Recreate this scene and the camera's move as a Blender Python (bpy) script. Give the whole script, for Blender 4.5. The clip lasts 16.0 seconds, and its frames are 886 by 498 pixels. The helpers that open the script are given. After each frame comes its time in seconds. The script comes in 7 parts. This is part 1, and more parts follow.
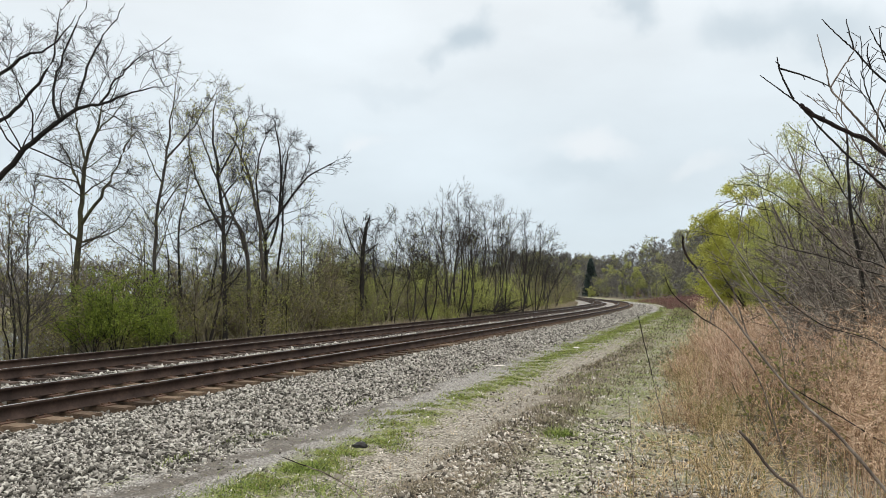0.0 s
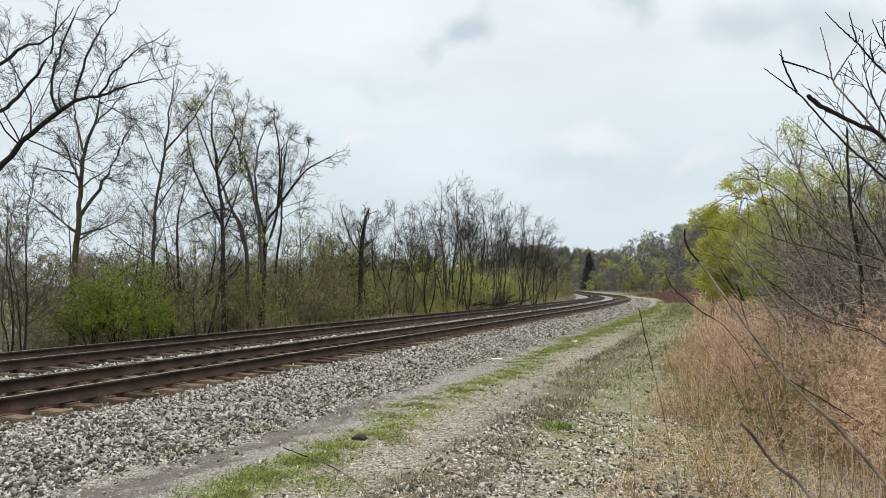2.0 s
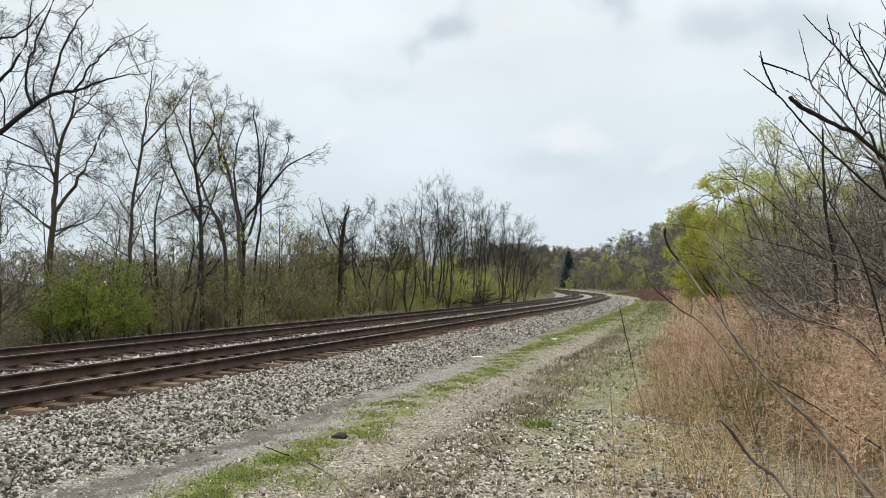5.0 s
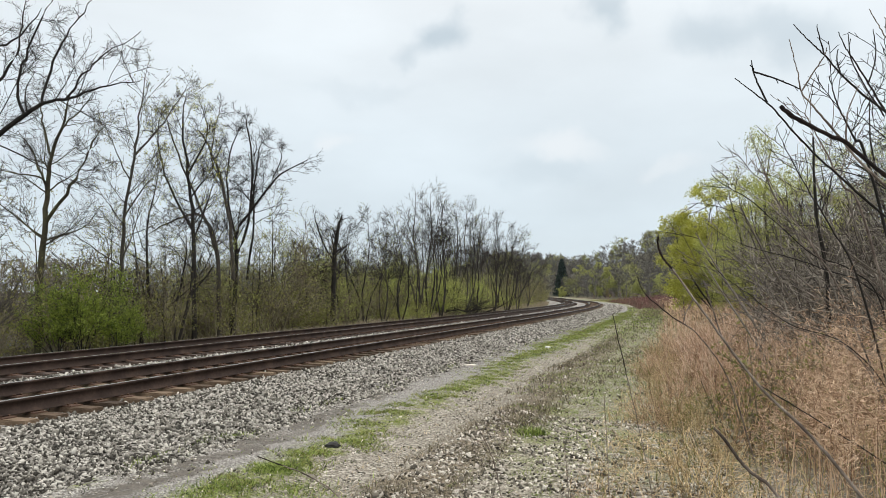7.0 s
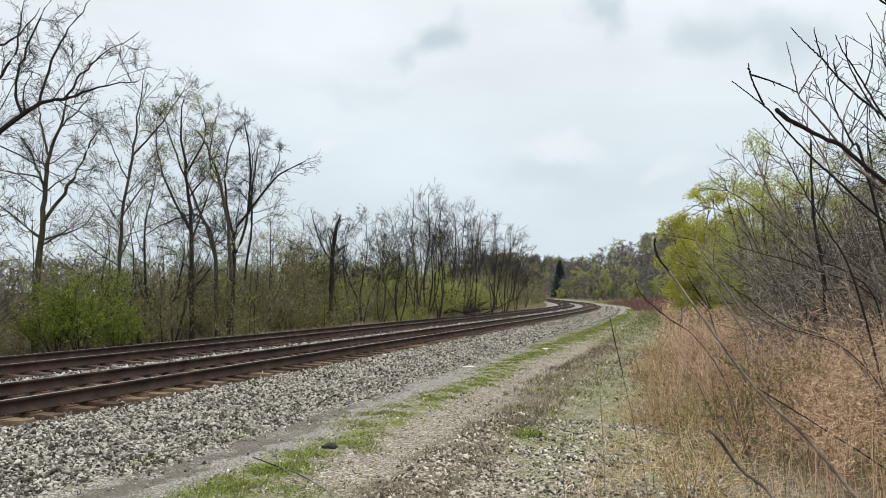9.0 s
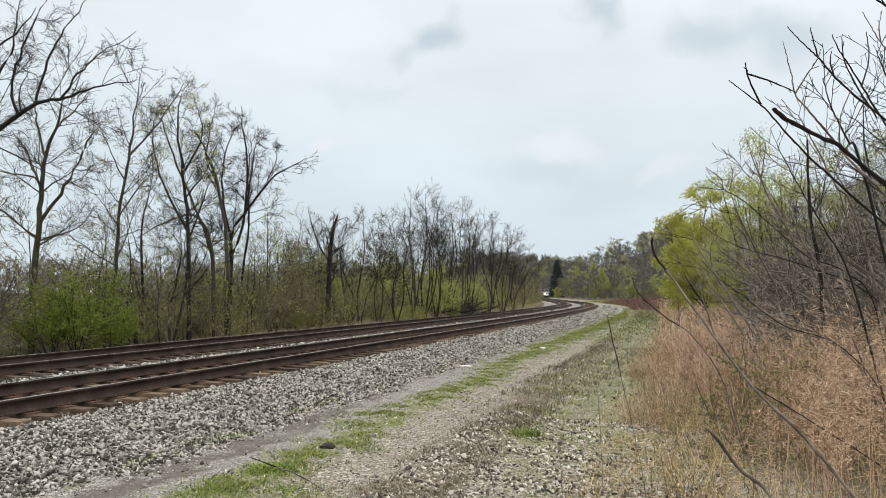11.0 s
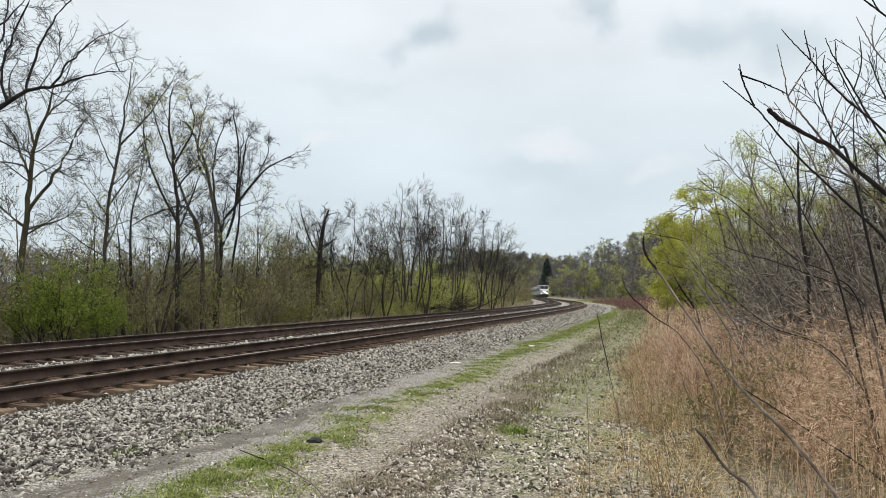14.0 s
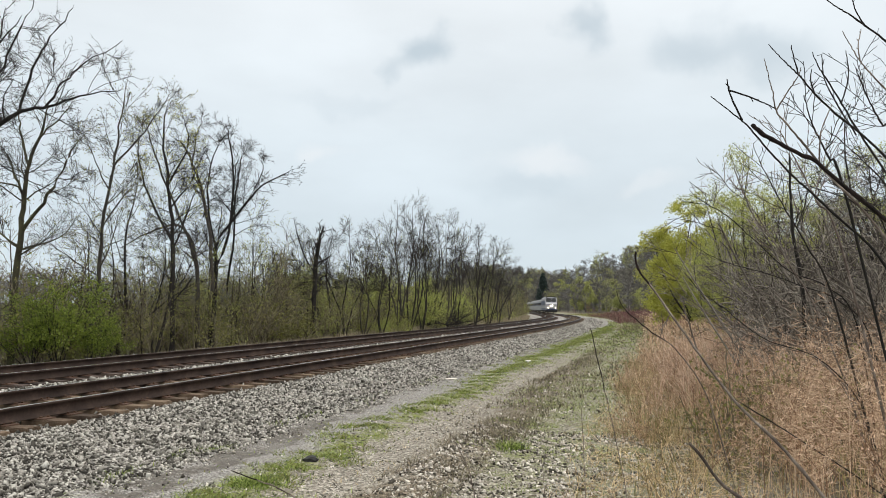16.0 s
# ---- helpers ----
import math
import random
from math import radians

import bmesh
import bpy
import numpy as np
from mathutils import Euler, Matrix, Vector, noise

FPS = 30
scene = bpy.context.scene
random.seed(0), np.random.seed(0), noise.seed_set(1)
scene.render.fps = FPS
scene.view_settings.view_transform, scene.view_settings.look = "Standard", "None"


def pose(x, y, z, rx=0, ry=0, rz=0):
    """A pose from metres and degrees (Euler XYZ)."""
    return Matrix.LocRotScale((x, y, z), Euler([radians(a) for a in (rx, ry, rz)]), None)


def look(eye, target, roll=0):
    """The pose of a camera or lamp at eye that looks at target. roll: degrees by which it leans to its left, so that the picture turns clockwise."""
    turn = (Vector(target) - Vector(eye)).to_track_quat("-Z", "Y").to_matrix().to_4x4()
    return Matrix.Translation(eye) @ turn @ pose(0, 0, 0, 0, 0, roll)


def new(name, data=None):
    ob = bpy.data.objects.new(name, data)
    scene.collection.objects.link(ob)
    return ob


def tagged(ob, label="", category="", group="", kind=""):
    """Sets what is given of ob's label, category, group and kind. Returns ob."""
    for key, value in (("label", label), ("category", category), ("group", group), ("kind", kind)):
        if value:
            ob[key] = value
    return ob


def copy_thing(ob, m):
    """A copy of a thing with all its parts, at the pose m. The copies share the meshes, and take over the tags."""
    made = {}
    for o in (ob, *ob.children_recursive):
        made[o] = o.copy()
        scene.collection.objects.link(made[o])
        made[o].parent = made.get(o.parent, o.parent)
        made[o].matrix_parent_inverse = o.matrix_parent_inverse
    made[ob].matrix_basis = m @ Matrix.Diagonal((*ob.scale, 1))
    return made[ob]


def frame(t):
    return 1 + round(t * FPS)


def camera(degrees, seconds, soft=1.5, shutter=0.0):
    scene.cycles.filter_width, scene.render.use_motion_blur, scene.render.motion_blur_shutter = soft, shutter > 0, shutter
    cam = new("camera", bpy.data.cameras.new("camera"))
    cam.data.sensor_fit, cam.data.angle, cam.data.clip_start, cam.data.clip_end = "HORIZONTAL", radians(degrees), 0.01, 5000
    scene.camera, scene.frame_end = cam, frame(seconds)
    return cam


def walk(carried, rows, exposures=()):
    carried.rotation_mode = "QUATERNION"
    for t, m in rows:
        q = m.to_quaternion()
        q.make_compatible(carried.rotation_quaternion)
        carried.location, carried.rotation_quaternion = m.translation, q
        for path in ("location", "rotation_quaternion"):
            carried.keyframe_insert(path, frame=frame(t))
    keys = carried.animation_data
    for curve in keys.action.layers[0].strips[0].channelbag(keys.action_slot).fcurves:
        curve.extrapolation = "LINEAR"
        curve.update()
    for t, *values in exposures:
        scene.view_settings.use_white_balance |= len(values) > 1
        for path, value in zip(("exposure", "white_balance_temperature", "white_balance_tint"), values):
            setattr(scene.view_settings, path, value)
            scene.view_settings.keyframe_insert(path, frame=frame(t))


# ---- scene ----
cam = camera(63.58, 16.0, soft=0.8)
# A phone held in the hand: it turns slowly to the right and sways by a few centimetres.
walk(cam, [
    (0.0, pose(0.000, 0.000, 1.700, 93.615, -0.000, 0.000)),
    (0.5, pose(0.003, 0.000, 1.699, 93.526, -0.026, 0.276)),
    (1.0, pose(0.003, 0.000, 1.698, 93.366, -0.114, 0.295)),
    (1.5, pose(-0.009, 0.001, 1.692, 93.241, -0.152, 0.149)),
    (2.0, pose(-0.014, 0.000, 1.694, 93.103, -0.163, -0.130)),
    (2.5, pose(-0.019, 0.000, 1.695, 92.996, -0.190, -0.447)),
    (3.0, pose(-0.021, 0.000, 1.695, 92.943, -0.166, -0.793)),
    (3.5, pose(-0.020, 0.000, 1.694, 92.897, -0.157, -1.098)),
    (4.0, pose(-0.021, 0.000, 1.695, 92.860, -0.204, -1.356)),
    (6.5, pose(-0.027, 0.000, 1.694, 93.405, -0.165, -2.138)),
    (7.0, pose(-0.025, 0.000, 1.696, 93.594, -0.146, -2.266)),
    (7.5, pose(-0.023, 0.000, 1.695, 93.649, -0.214, -2.347)),
    (8.0, pose(-0.023, 0.000, 1.696, 93.660, -0.272, -2.367)),
    (8.5, pose(-0.020, 0.000, 1.697, 93.660, -0.355, -2.382)),
    (9.0, pose(-0.020, 0.000, 1.696, 93.701, -0.349, -2.428)),
    (11.5, pose(-0.023, 0.000, 1.697, 93.632, -0.162, -2.747)),
    (12.0, pose(-0.027, 0.000, 1.697, 93.442, -0.263, -3.003)),
    (12.5, pose(-0.031, 0.000, 1.694, 93.351, -0.496, -3.266)),
    (13.0, pose(-0.031, 0.000, 1.694, 93.341, -0.759, -3.448)),
    (13.5, pose(-0.029, 0.000, 1.694, 93.402, -1.065, -3.507)),
    (14.0, pose(-0.027, 0.001, 1.692, 93.405, -1.213, -3.456)),
    (14.5, pose(-0.019, 0.001, 1.691, 93.421, -1.251, -3.483)),
    (15.0, pose(-0.018, 0.001, 1.690, 93.578, -1.120, -3.594)),
    (15.5, pose(-0.014, 0.001, 1.692, 93.994, -0.914, -3.746)),
    (16.0, pose(-0.013, 0.000, 1.697, 94.653, -0.545, -3.756)),
], exposures=[(0.0, 0.06), (9.0, 0.05), (16.0, 0.02)])


# ---- world and light: an overcast spring day ----
def make_world():
    world = bpy.data.worlds.new("overcast_sky")
    scene.world = world
    world.use_nodes = True
    nt = world.node_tree
    nt.nodes.clear()
    N, L = nt.nodes.new, nt.links.new
    out, bg = N("ShaderNodeOutputWorld"), N("ShaderNodeBackground")
    tc = N("ShaderNodeTexCoord")
    sky = N("ShaderNodeTexSky")
    sky.sky_type, sky.sun_disc = "NISHITA", False
    sky.sun_elevation, sky.sun_rotation = radians(48), radians(150)
    dim = N("ShaderNodeVectorMath")
    dim.operation = "SCALE"
    dim.inputs["Scale"].default_value = 0.10
    L(sky.outputs[0], dim.inputs[0])
    # the cloud sheet: lighter towards the zenith
    sep = N("ShaderNodeSeparateXYZ")
    L(tc.outputs["Generated"], sep.inputs[0])
    ramp = N("ShaderNodeValToRGB")
    L(sep.outputs["Z"], ramp.inputs[0])
    e = ramp.color_ramp.elements
    e[0].position, e[0].color = 0.0, (0.68, 0.77, 0.83, 1)
    e[1].position, e[1].color = 1.0, (2.5, 2.45, 2.35, 1)
    for p, c in ((0.10, (0.70, 0.79, 0.85, 1)), (0.22, (0.77, 0.85, 0.90, 1)), (0.42, (0.90, 0.95, 0.98, 1)), (0.58, (1.25, 1.27, 1.27, 1)), (0.75, (1.95, 1.93, 1.88, 1))):
        k = e.new(p)
        k.color = c
    # soft mottling, stretched level
    mp = N("ShaderNodeMapping")
    mp.inputs["Scale"].default_value = (1.0, 1.0, 2.6)
    L(tc.outputs["Generated"], mp.inputs[0])
    n1 = N("ShaderNodeTexNoise")
    n1.inputs["Scale"].default_value, n1.inputs["Detail"].default_value, n1.inputs["Roughness"].default_value = 3.2, 5, 0.5
    L(mp.outputs[0], n1.inputs["Vector"])
    mr = N("ShaderNodeMapRange")
    mr.inputs["From Min"].default_value, mr.inputs["From Max"].default_value = 0.3, 0.7
    mr.inputs["To Min"].default_value, mr.inputs["To Max"].default_value = 0.93, 1.06
    L(n1.outputs["Fac"], mr.inputs["Value"])
    mott = N("ShaderNodeVectorMath")
    mott.operation = "SCALE"
    L(ramp.outputs[0], mott.inputs[0])
    L(mr.outputs[0], mott.inputs["Scale"])
    cur = mott.outputs[0]
    # ragged single clouds: direction (x to the right, y ahead, z up), size, tint
    n2 = N("ShaderNodeTexNoise")
    n2.inputs["Scale"].default_value, n2.inputs["Detail"].default_value = 9.0, 4
    L(tc.outputs["Generated"], n2.inputs["Vector"])
    cen = N("ShaderNodeVectorMath")
    cen.operation = "SUBTRACT"
    cen.inputs[1].default_value = (0.5, 0.5, 0.5)
    L(n2.outputs["Color"], cen.inputs[0])
    war = N("ShaderNodeVectorMath")
    war.operation = "SCALE"
    war.inputs["Scale"].default_value = 0.13
    L(cen.outputs[0], war.inputs[0])
    pos = N("ShaderNodeVectorMath")
    pos.operation = "ADD"
    L(tc.outputs["Generated"], pos.inputs[0])
    L(war.outputs[0], pos.inputs[1])
    for (cx, cz, sx, sz, dark, amount) in CLOUDS:
        d = Vector((cx, 1.0, cz)).normalized()
        sub = N("ShaderNodeVectorMath")
        sub.operation = "SUBTRACT"
        sub.inputs[1].default_value = d
        L(pos.outputs[0], sub.inputs[0])
        mul = N("ShaderNodeVectorMath")
        mul.operation = "MULTIPLY"
        mul.inputs[1].default_value = (1 / sx, 1 / sx, 1 / sz)
        L(sub.outputs[0], mul.inputs[0])
        ln = N("ShaderNodeVectorMath")
        ln.operation = "LENGTH"
        L(mul.outputs[0], ln.inputs[0])
        fall = N("ShaderNodeMapRange")
        fall.interpolation_type = "SMOOTHSTEP"
        fall.inputs["From Min"].default_value, fall.inputs["From Max"].default_value = 1.0, 0.15
        fall.inputs["To Min"].default_value, fall.inputs["To Max"].default_value = 0.0, amount
        L(ln.outputs["Value"], fall.inputs["Value"])
        mx = N("ShaderNodeMix")
        mx.data_type = "RGBA"
        L(fall.outputs[0], mx.inputs[0])
        L(cur, mx.inputs[6])
        mx.inputs[7].default_value = (0.50, 0.60, 0.67, 1) if dark else (0.90, 0.93, 0.95, 1)
        cur = mx.outputs[2]
    fin = N("ShaderNodeMix")
    fin.data_type = "RGBA"
    fin.inputs[0].default_value = 0.93
    L(dim.outputs[0], fin.inputs[6])
    L(cur, fin.inputs[7])
    L(fin.outputs[2], bg.inputs["Color"])
    bg.inputs["Strength"].default_value = 1.0
    L(bg.outputs[0], out.inputs["Surface"])


CLOUDS = [
    (0.035, 0.378, 0.060, 0.036, True, 0.72), (-0.01, 0.345, 0.034, 0.027, True, 0.45),
    (0.265, 0.405, 0.045, 0.040, True, 0.62), (0.42, 0.385, 0.085, 0.055, True, 0.52), (0.54, 0.385, 0.10, 0.045, True, 0.50),
    (0.205, 0.212, 0.085, 0.034, False, 0.62), (0.19, 0.165, 0.085, 0.028, True, 0.22), (-0.10, 0.225, 0.035, 0.020, False, 0.5),
    (0.37, 0.19, 0.06, 0.02, False, 0.35), (-0.08, 0.29, 0.12, 0.02, True, 0.16),
]
make_world()
sun = new("sun", bpy.data.lights.new("sun", "SUN"))
sun.data.energy, sun.data.angle, sun.data.color = 0.7, radians(40), (1.0, 0.97, 0.93)
sun.matrix_world = look((40, -60, 90), (0, 0, 0))


# ---- materials ----
def material(name, colors, scale=4.0, rough=0.85, bump=0.0, bump_scale=40.0, metal=0.0, rand=0.0, island=0.0, fine=0.25, spec=0.3, emit=None, through_light=0.0):
    """Colour from broad and fine noise over a ramp of colours; bump of its own scale; small differences from object to object or piece to piece."""
    m = bpy.data.materials.new(name)
    m.use_nodes = True
    nt = m.node_tree
    N, L = nt.nodes.new, nt.links.new
    b = nt.nodes["Principled BSDF"]
    b.inputs["Roughness"].default_value, b.inputs["Metallic"].default_value = rough, metal
    b.inputs["Specular IOR Level"].default_value = spec
    tc = N("ShaderNodeTexCoord")
    n1, n2 = N("ShaderNodeTexNoise"), N("ShaderNodeTexNoise")
    n1.inputs["Scale"].default_value, n1.inputs["Detail"].default_value = scale, 4
    n2.inputs["Scale"].default_value, n2.inputs["Detail"].default_value = scale * 9, 3
    L(tc.outputs["Object"], n1.inputs["Vector"])
    L(tc.outputs["Object"], n2.inputs["Vector"])
    mixf = N("ShaderNodeMix")
    mixf.inputs[0].default_value = fine
    L(n1.outputs["Fac"], mixf.inputs[2])
    L(n2.outputs["Fac"], mixf.inputs[3])
    fac = mixf.outputs[0]
    for amount, node, socket in ((rand, "ShaderNodeObjectInfo", "Random"), (island, "ShaderNodeNewGeometry", "Random Per Island")):
        if amount:
            info = N(node)
            mm = N("ShaderNodeMix")
            mm.inputs[0].default_value = amount
            L(fac, mm.inputs[2])
            L(info.outputs[socket], mm.inputs[3])
            fac = mm.outputs[0]
    ramp = N("ShaderNodeValToRGB")
    L(fac, ramp.inputs[0])
    e = ramp.color_ramp.elements
    lo, hi = (0.32, 0.68) if not (rand or island) else (0.2, 0.8)
    e[0].position, e[0].color = lo, (*colors[0], 1)
    e[1].position, e[1].color = hi, (*colors[-1], 1)
    for i, c in enumerate(colors[1:-1]):
        k = e.new(lo + (hi - lo) * (i + 1) / (len(colors) - 1))
        k.color = (*c, 1)
    L(ramp.outputs[0], b.inputs["Base Color"])
    if bump:
        n3, bp = N("ShaderNodeTexNoise"), N("ShaderNodeBump")
        n3.inputs["Scale"].default_value, n3.inputs["Detail"].default_value = bump_scale, 5
        bp.inputs["Strength"].default_value, bp.inputs["Distance"].default_value = bump, 0.02
        L(tc.outputs["Object"], n3.inputs["Vector"])
        L(n3.outputs["Fac"], bp.inputs["Height"])
        L(bp.outputs[0], b.inputs["Normal"])
    if emit:
        b.inputs["Emission Color"].default_value, b.inputs["Emission Strength"].default_value = (*emit[:3], 1), emit[3]
    if through_light:
        tl, mx = N("ShaderNodeBsdfTranslucent"), N("ShaderNodeMixShader")
        mx.inputs[0].default_value = through_light
        L(ramp.outputs[0], tl.inputs["Color"])
        L(b.outputs[0], mx.inputs[1])
        L(tl.outputs[0], mx.inputs[2])
        L(mx.outputs[0], nt.nodes["Material Output"].inputs["Surface"])
    return m


M_BARK = material("bark_grey_brown", [(0.022, 0.020, 0.017), (0.050, 0.044, 0.037), (0.095, 0.085, 0.070)], 3.0, 0.95, 0.6, 30, rand=0.25)
M_BARK_DARK = material("bark_dark", [(0.010, 0.009, 0.008), (0.022, 0.019, 0.017), (0.045, 0.038, 0.033)], 3.0, 0.95, 0.6, 30, rand=0.2)
M_BARK_MOSS = material("bark_mossy", [(0.025, 0.022, 0.017), (0.055, 0.050, 0.030), (0.10, 0.095, 0.05)], 2.0, 0.95, 0.6, 25)
M_TWIG = material("twig_brown", [(0.012, 0.010, 0.009), (0.035, 0.029, 0.024)], 2.0, 0.9, rand=0.3)
# grey twigs; the ramp's pale end paints sky-lit highlights on some pieces
M_TWIG_GREY = material("twig_grey_highlights", [(0.026, 0.021, 0.017), (0.112, 0.094, 0.077), (0.44, 0.395, 0.33)], 2.0, 0.9, rand=0.1, island=0.65)
M_BRUSH = material("brush_brown", [(0.07, 0.057, 0.038), (0.145, 0.121, 0.079), (0.27, 0.235, 0.155)], 1.0, 0.95, island=0.6)
M_BRUSH_PALE = material("bleached_grass", [(0.15, 0.12, 0.075), (0.33, 0.275, 0.185), (0.50, 0.43, 0.31)], 1.0, 0.95, island=0.6)
M_SUMAC = material("sumac_bark", [(0.045, 0.033, 0.028), (0.17, 0.135, 0.112), (0.34, 0.29, 0.245)], 14.0, 0.85, 0.4, 120)
M_SUMAC_DARK = material("sumac_velvet_tip", [(0.008, 0.006, 0.006), (0.032, 0.019, 0.017)], 30.0, 0.95, 0.7, 300)
M_LEAF_YELLOW = material("leaf_yellow_green", [(0.31, 0.315, 0.045), (0.46, 0.46, 0.09), (0.61, 0.60, 0.18)], 0.8, 0.6, island=0.5, through_light=0.55)
M_LEAF_PALE = material("leaf_pale_green", [(0.26, 0.29, 0.06), (0.41, 0.44, 0.12), (0.56, 0.56, 0.21)], 0.8, 0.6, island=0.5, through_light=0.45)
M_LEAF_GREEN = material("leaf_fresh_green", [(0.085, 0.12, 0.014), (0.18, 0.235, 0.03), (0.30, 0.36, 0.07)], 0.8, 0.55, island=0.5, through_light=0.4)
M_LEAF_OLIVE = material("leaf_bud_olive", [(0.11, 0.115, 0.03), (0.21, 0.21, 0.06), (0.33, 0.31, 0.10)], 0.8, 0.7, island=0.5, through_light=0.3)
# needles lightened towards blue-grey to paint the haze in front of the spruce
M_CONIFER_HAZED = material("conifer_needles_hazed", [(0.018, 0.028, 0.026), (0.032, 0.048, 0.044), (0.055, 0.075, 0.065)], 1.0, 0.8, island=0.4)
M_GRASS = material("grass_green", [(0.045, 0.07, 0.012), (0.18, 0.25, 0.042), (0.36, 0.43, 0.11)], 1.5, 0.6, island=0.8, through_light=0.3)
M_STRAW = material("straw", [(0.18, 0.125, 0.06), (0.56, 0.415, 0.215), (0.86, 0.69, 0.43)], 0.5, 0.85, island=0.85, through_light=0.25)
M_RUSSET = material("russet_weeds", [(0.17, 0.095, 0.057), (0.54, 0.345, 0.21), (0.82, 0.60, 0.40)], 0.5, 0.85, island=0.85, through_light=0.25)
M_SEED = material("seed_heads", [(0.19, 0.11, 0.065), (0.53, 0.36, 0.235), (0.80, 0.61, 0.44)], 0.6, 0.9, island=0.85, through_light=0.3)
M_STONE = material("ballast_stone", [(0.042, 0.038, 0.031), (0.165, 0.153, 0.130), (0.305, 0.285, 0.248), (0.52, 0.492, 0.437)], 2.0, 0.9, 0.3, 60, island=0.85)
M_PEBBLE = material("road_gravel_stone", [(0.045, 0.039, 0.03), (0.17, 0.15, 0.12), (0.37, 0.335, 0.28), (0.64, 0.595, 0.52)], 2.0, 0.9, island=0.85)
M_RUST = material("rail_rust", [(0.021, 0.0135, 0.011), (0.041, 0.027, 0.021), (0.074, 0.048, 0.037)], 2.5, 0.8, 0.25, 60, spec=0.2)
M_RAILTOP = material("rail_head_worn", [(0.50, 0.48, 0.46), (0.72, 0.70, 0.68)], 3.0, 0.22, metal=0.9)
M_TIE_DARK = material("oily_tie_wood", [(0.022, 0.016, 0.013), (0.06, 0.042, 0.034), (0.12, 0.088, 0.07)], 5.0, 0.95, 0.7, 45, rand=0.35)
M_TIE = material("weathered_tie_wood", [(0.022, 0.015, 0.011), (0.092, 0.062, 0.040), (0.25, 0.18, 0.12)], 9.0, 0.95, 0.7, 45, rand=0.35)
M_PLATE = material("tie_plate_rust", [(0.06, 0.032, 0.022), (0.12, 0.07, 0.045)], 12.0, 0.85, 0.3, 80)
M_WATER = material("river_water", [(0.05, 0.06, 0.06), (0.07, 0.08, 0.08)], 0.2, 0.08, 0.12, 1.5, spec=0.5)
M_BRUSH_RED = material("brush_reddish", [(0.07, 0.032, 0.03), (0.15, 0.07, 0.065), (0.24, 0.13, 0.115)], 1.0, 0.95, island=0.6)
# distance haze is put into this bark colour: pale, little contrast
M_FAR_BARK_HAZED = material("far_bark_hazed", [(0.105, 0.097, 0.087), (0.132, 0.123, 0.111), (0.165, 0.155, 0.141)], 0.05, 0.95, island=0.3)
M_PINK = material("reddish_weed_twigs", [(0.21, 0.112, 0.072), (0.66, 0.44, 0.30), (0.90, 0.72, 0.56)], 0.6, 0.9, island=0.85, through_light=0.3)
# young leaf seen far off; its even, lightened tones paint in the haze
M_FAR_LEAF_HAZED = material("far_young_leaf_hazed", [(0.30, 0.32, 0.10), (0.38, 0.39, 0.14), (0.46, 0.46, 0.20)], 0.1, 0.8, island=0.3, through_light=0.3)
# paler copy of the far bark: aerial haze over the river, as colour
M_SHORE_BARK_HAZED = material("shore_bark_hazed", [(0.12, 0.108, 0.10), (0.20, 0.185, 0.172), (0.29, 0.27, 0.25)], 0.05, 0.95, island=0.5)


# ---- the line of the railway ----
RAIL_Z = 0.356                      # top of the rails
TIE_TOP = RAIL_Z - 0.185
TRACKS = (0.0, 3.963)               # near rail of each track, metres to the left of the near rail
HEAD0, FOOT = radians(20.638), 8.047
DS = 0.5
_s = np.arange(-60.0, 900.0, DS)
_k = (np.clip((_s - 20.4) / 85.8, 0, 1) * np.clip(1 - (_s - 132.3) / 30, 0, 1)) / 396.0 + np.clip((_s - 330) / 40, 0, 1) * np.clip(1 - (_s - 620) / 40, 0, 1) / 420.0
_h = HEAD0 - np.cumsum(_k) * DS
_i0 = int(60 / DS)
_x = np.cumsum(np.sin(_h)) * DS
_y = np.cumsum(np.cos(_h)) * DS
_x += -math.cos(HEAD0) * FOOT - _x[_i0]
_y += math.sin(HEAD0) * FOOT - _y[_i0]


def on_line(s, off):
    """Place and heading at s metres along the line and off metres to the left of its near rail; arrays or single numbers."""
    h = np.interp(s, _s, _h)
    return np.interp(s, _s, _x) - np.cos(h) * off, np.interp(s, _s, _y) + np.sin(h) * off, h


def to_line(x, y):
    """The s and off of places."""
    x, y = np.atleast_1d(x).astype(float), np.atleast_1d(y).astype(float)
    step = 8
    cx, cy = _x[::step], _y[::step]
    best = np.empty(len(x), int)
    for a in range(0, len(x), 20000):
        d = (x[a:a + 20000, None] - cx) ** 2 + (y[a:a + 20000, None] - cy) ** 2
        best[a:a + 20000] = d.argmin(1) * step
    s, off = _s[best].copy(), np.zeros(len(x))
    for _ in range(3):
        px, py, h = on_line(s, 0.0)
        ds = (x - px) * np.sin(h) + (y - py) * np.cos(h)
        s = np.clip(s + ds, _s[0], _s[-1])
    px, py, h = on_line(s, 0.0)
    return s, -(x - px) * np.cos(h) + (y - py) * np.sin(h)


def smooth(v, a, b):
    t = np.clip((v - a) / (b - a), 0, 1)
    return t * t * (3 - 2 * t)


def ripple(x, y, scale, seed):
    """Cheap smooth unevenness, -1 to 1."""
    r = np.random.RandomState(seed)
    v = 0
    for _ in range(5):
        a, p, f = r.uniform(0, 6.28), r.uniform(0, 6.28), r.uniform(0.6, 1.8) / scale
        v = v + np.sin((x * np.cos(a) + y * np.sin(a)) * f * 6.28 + p)
    return v / 5


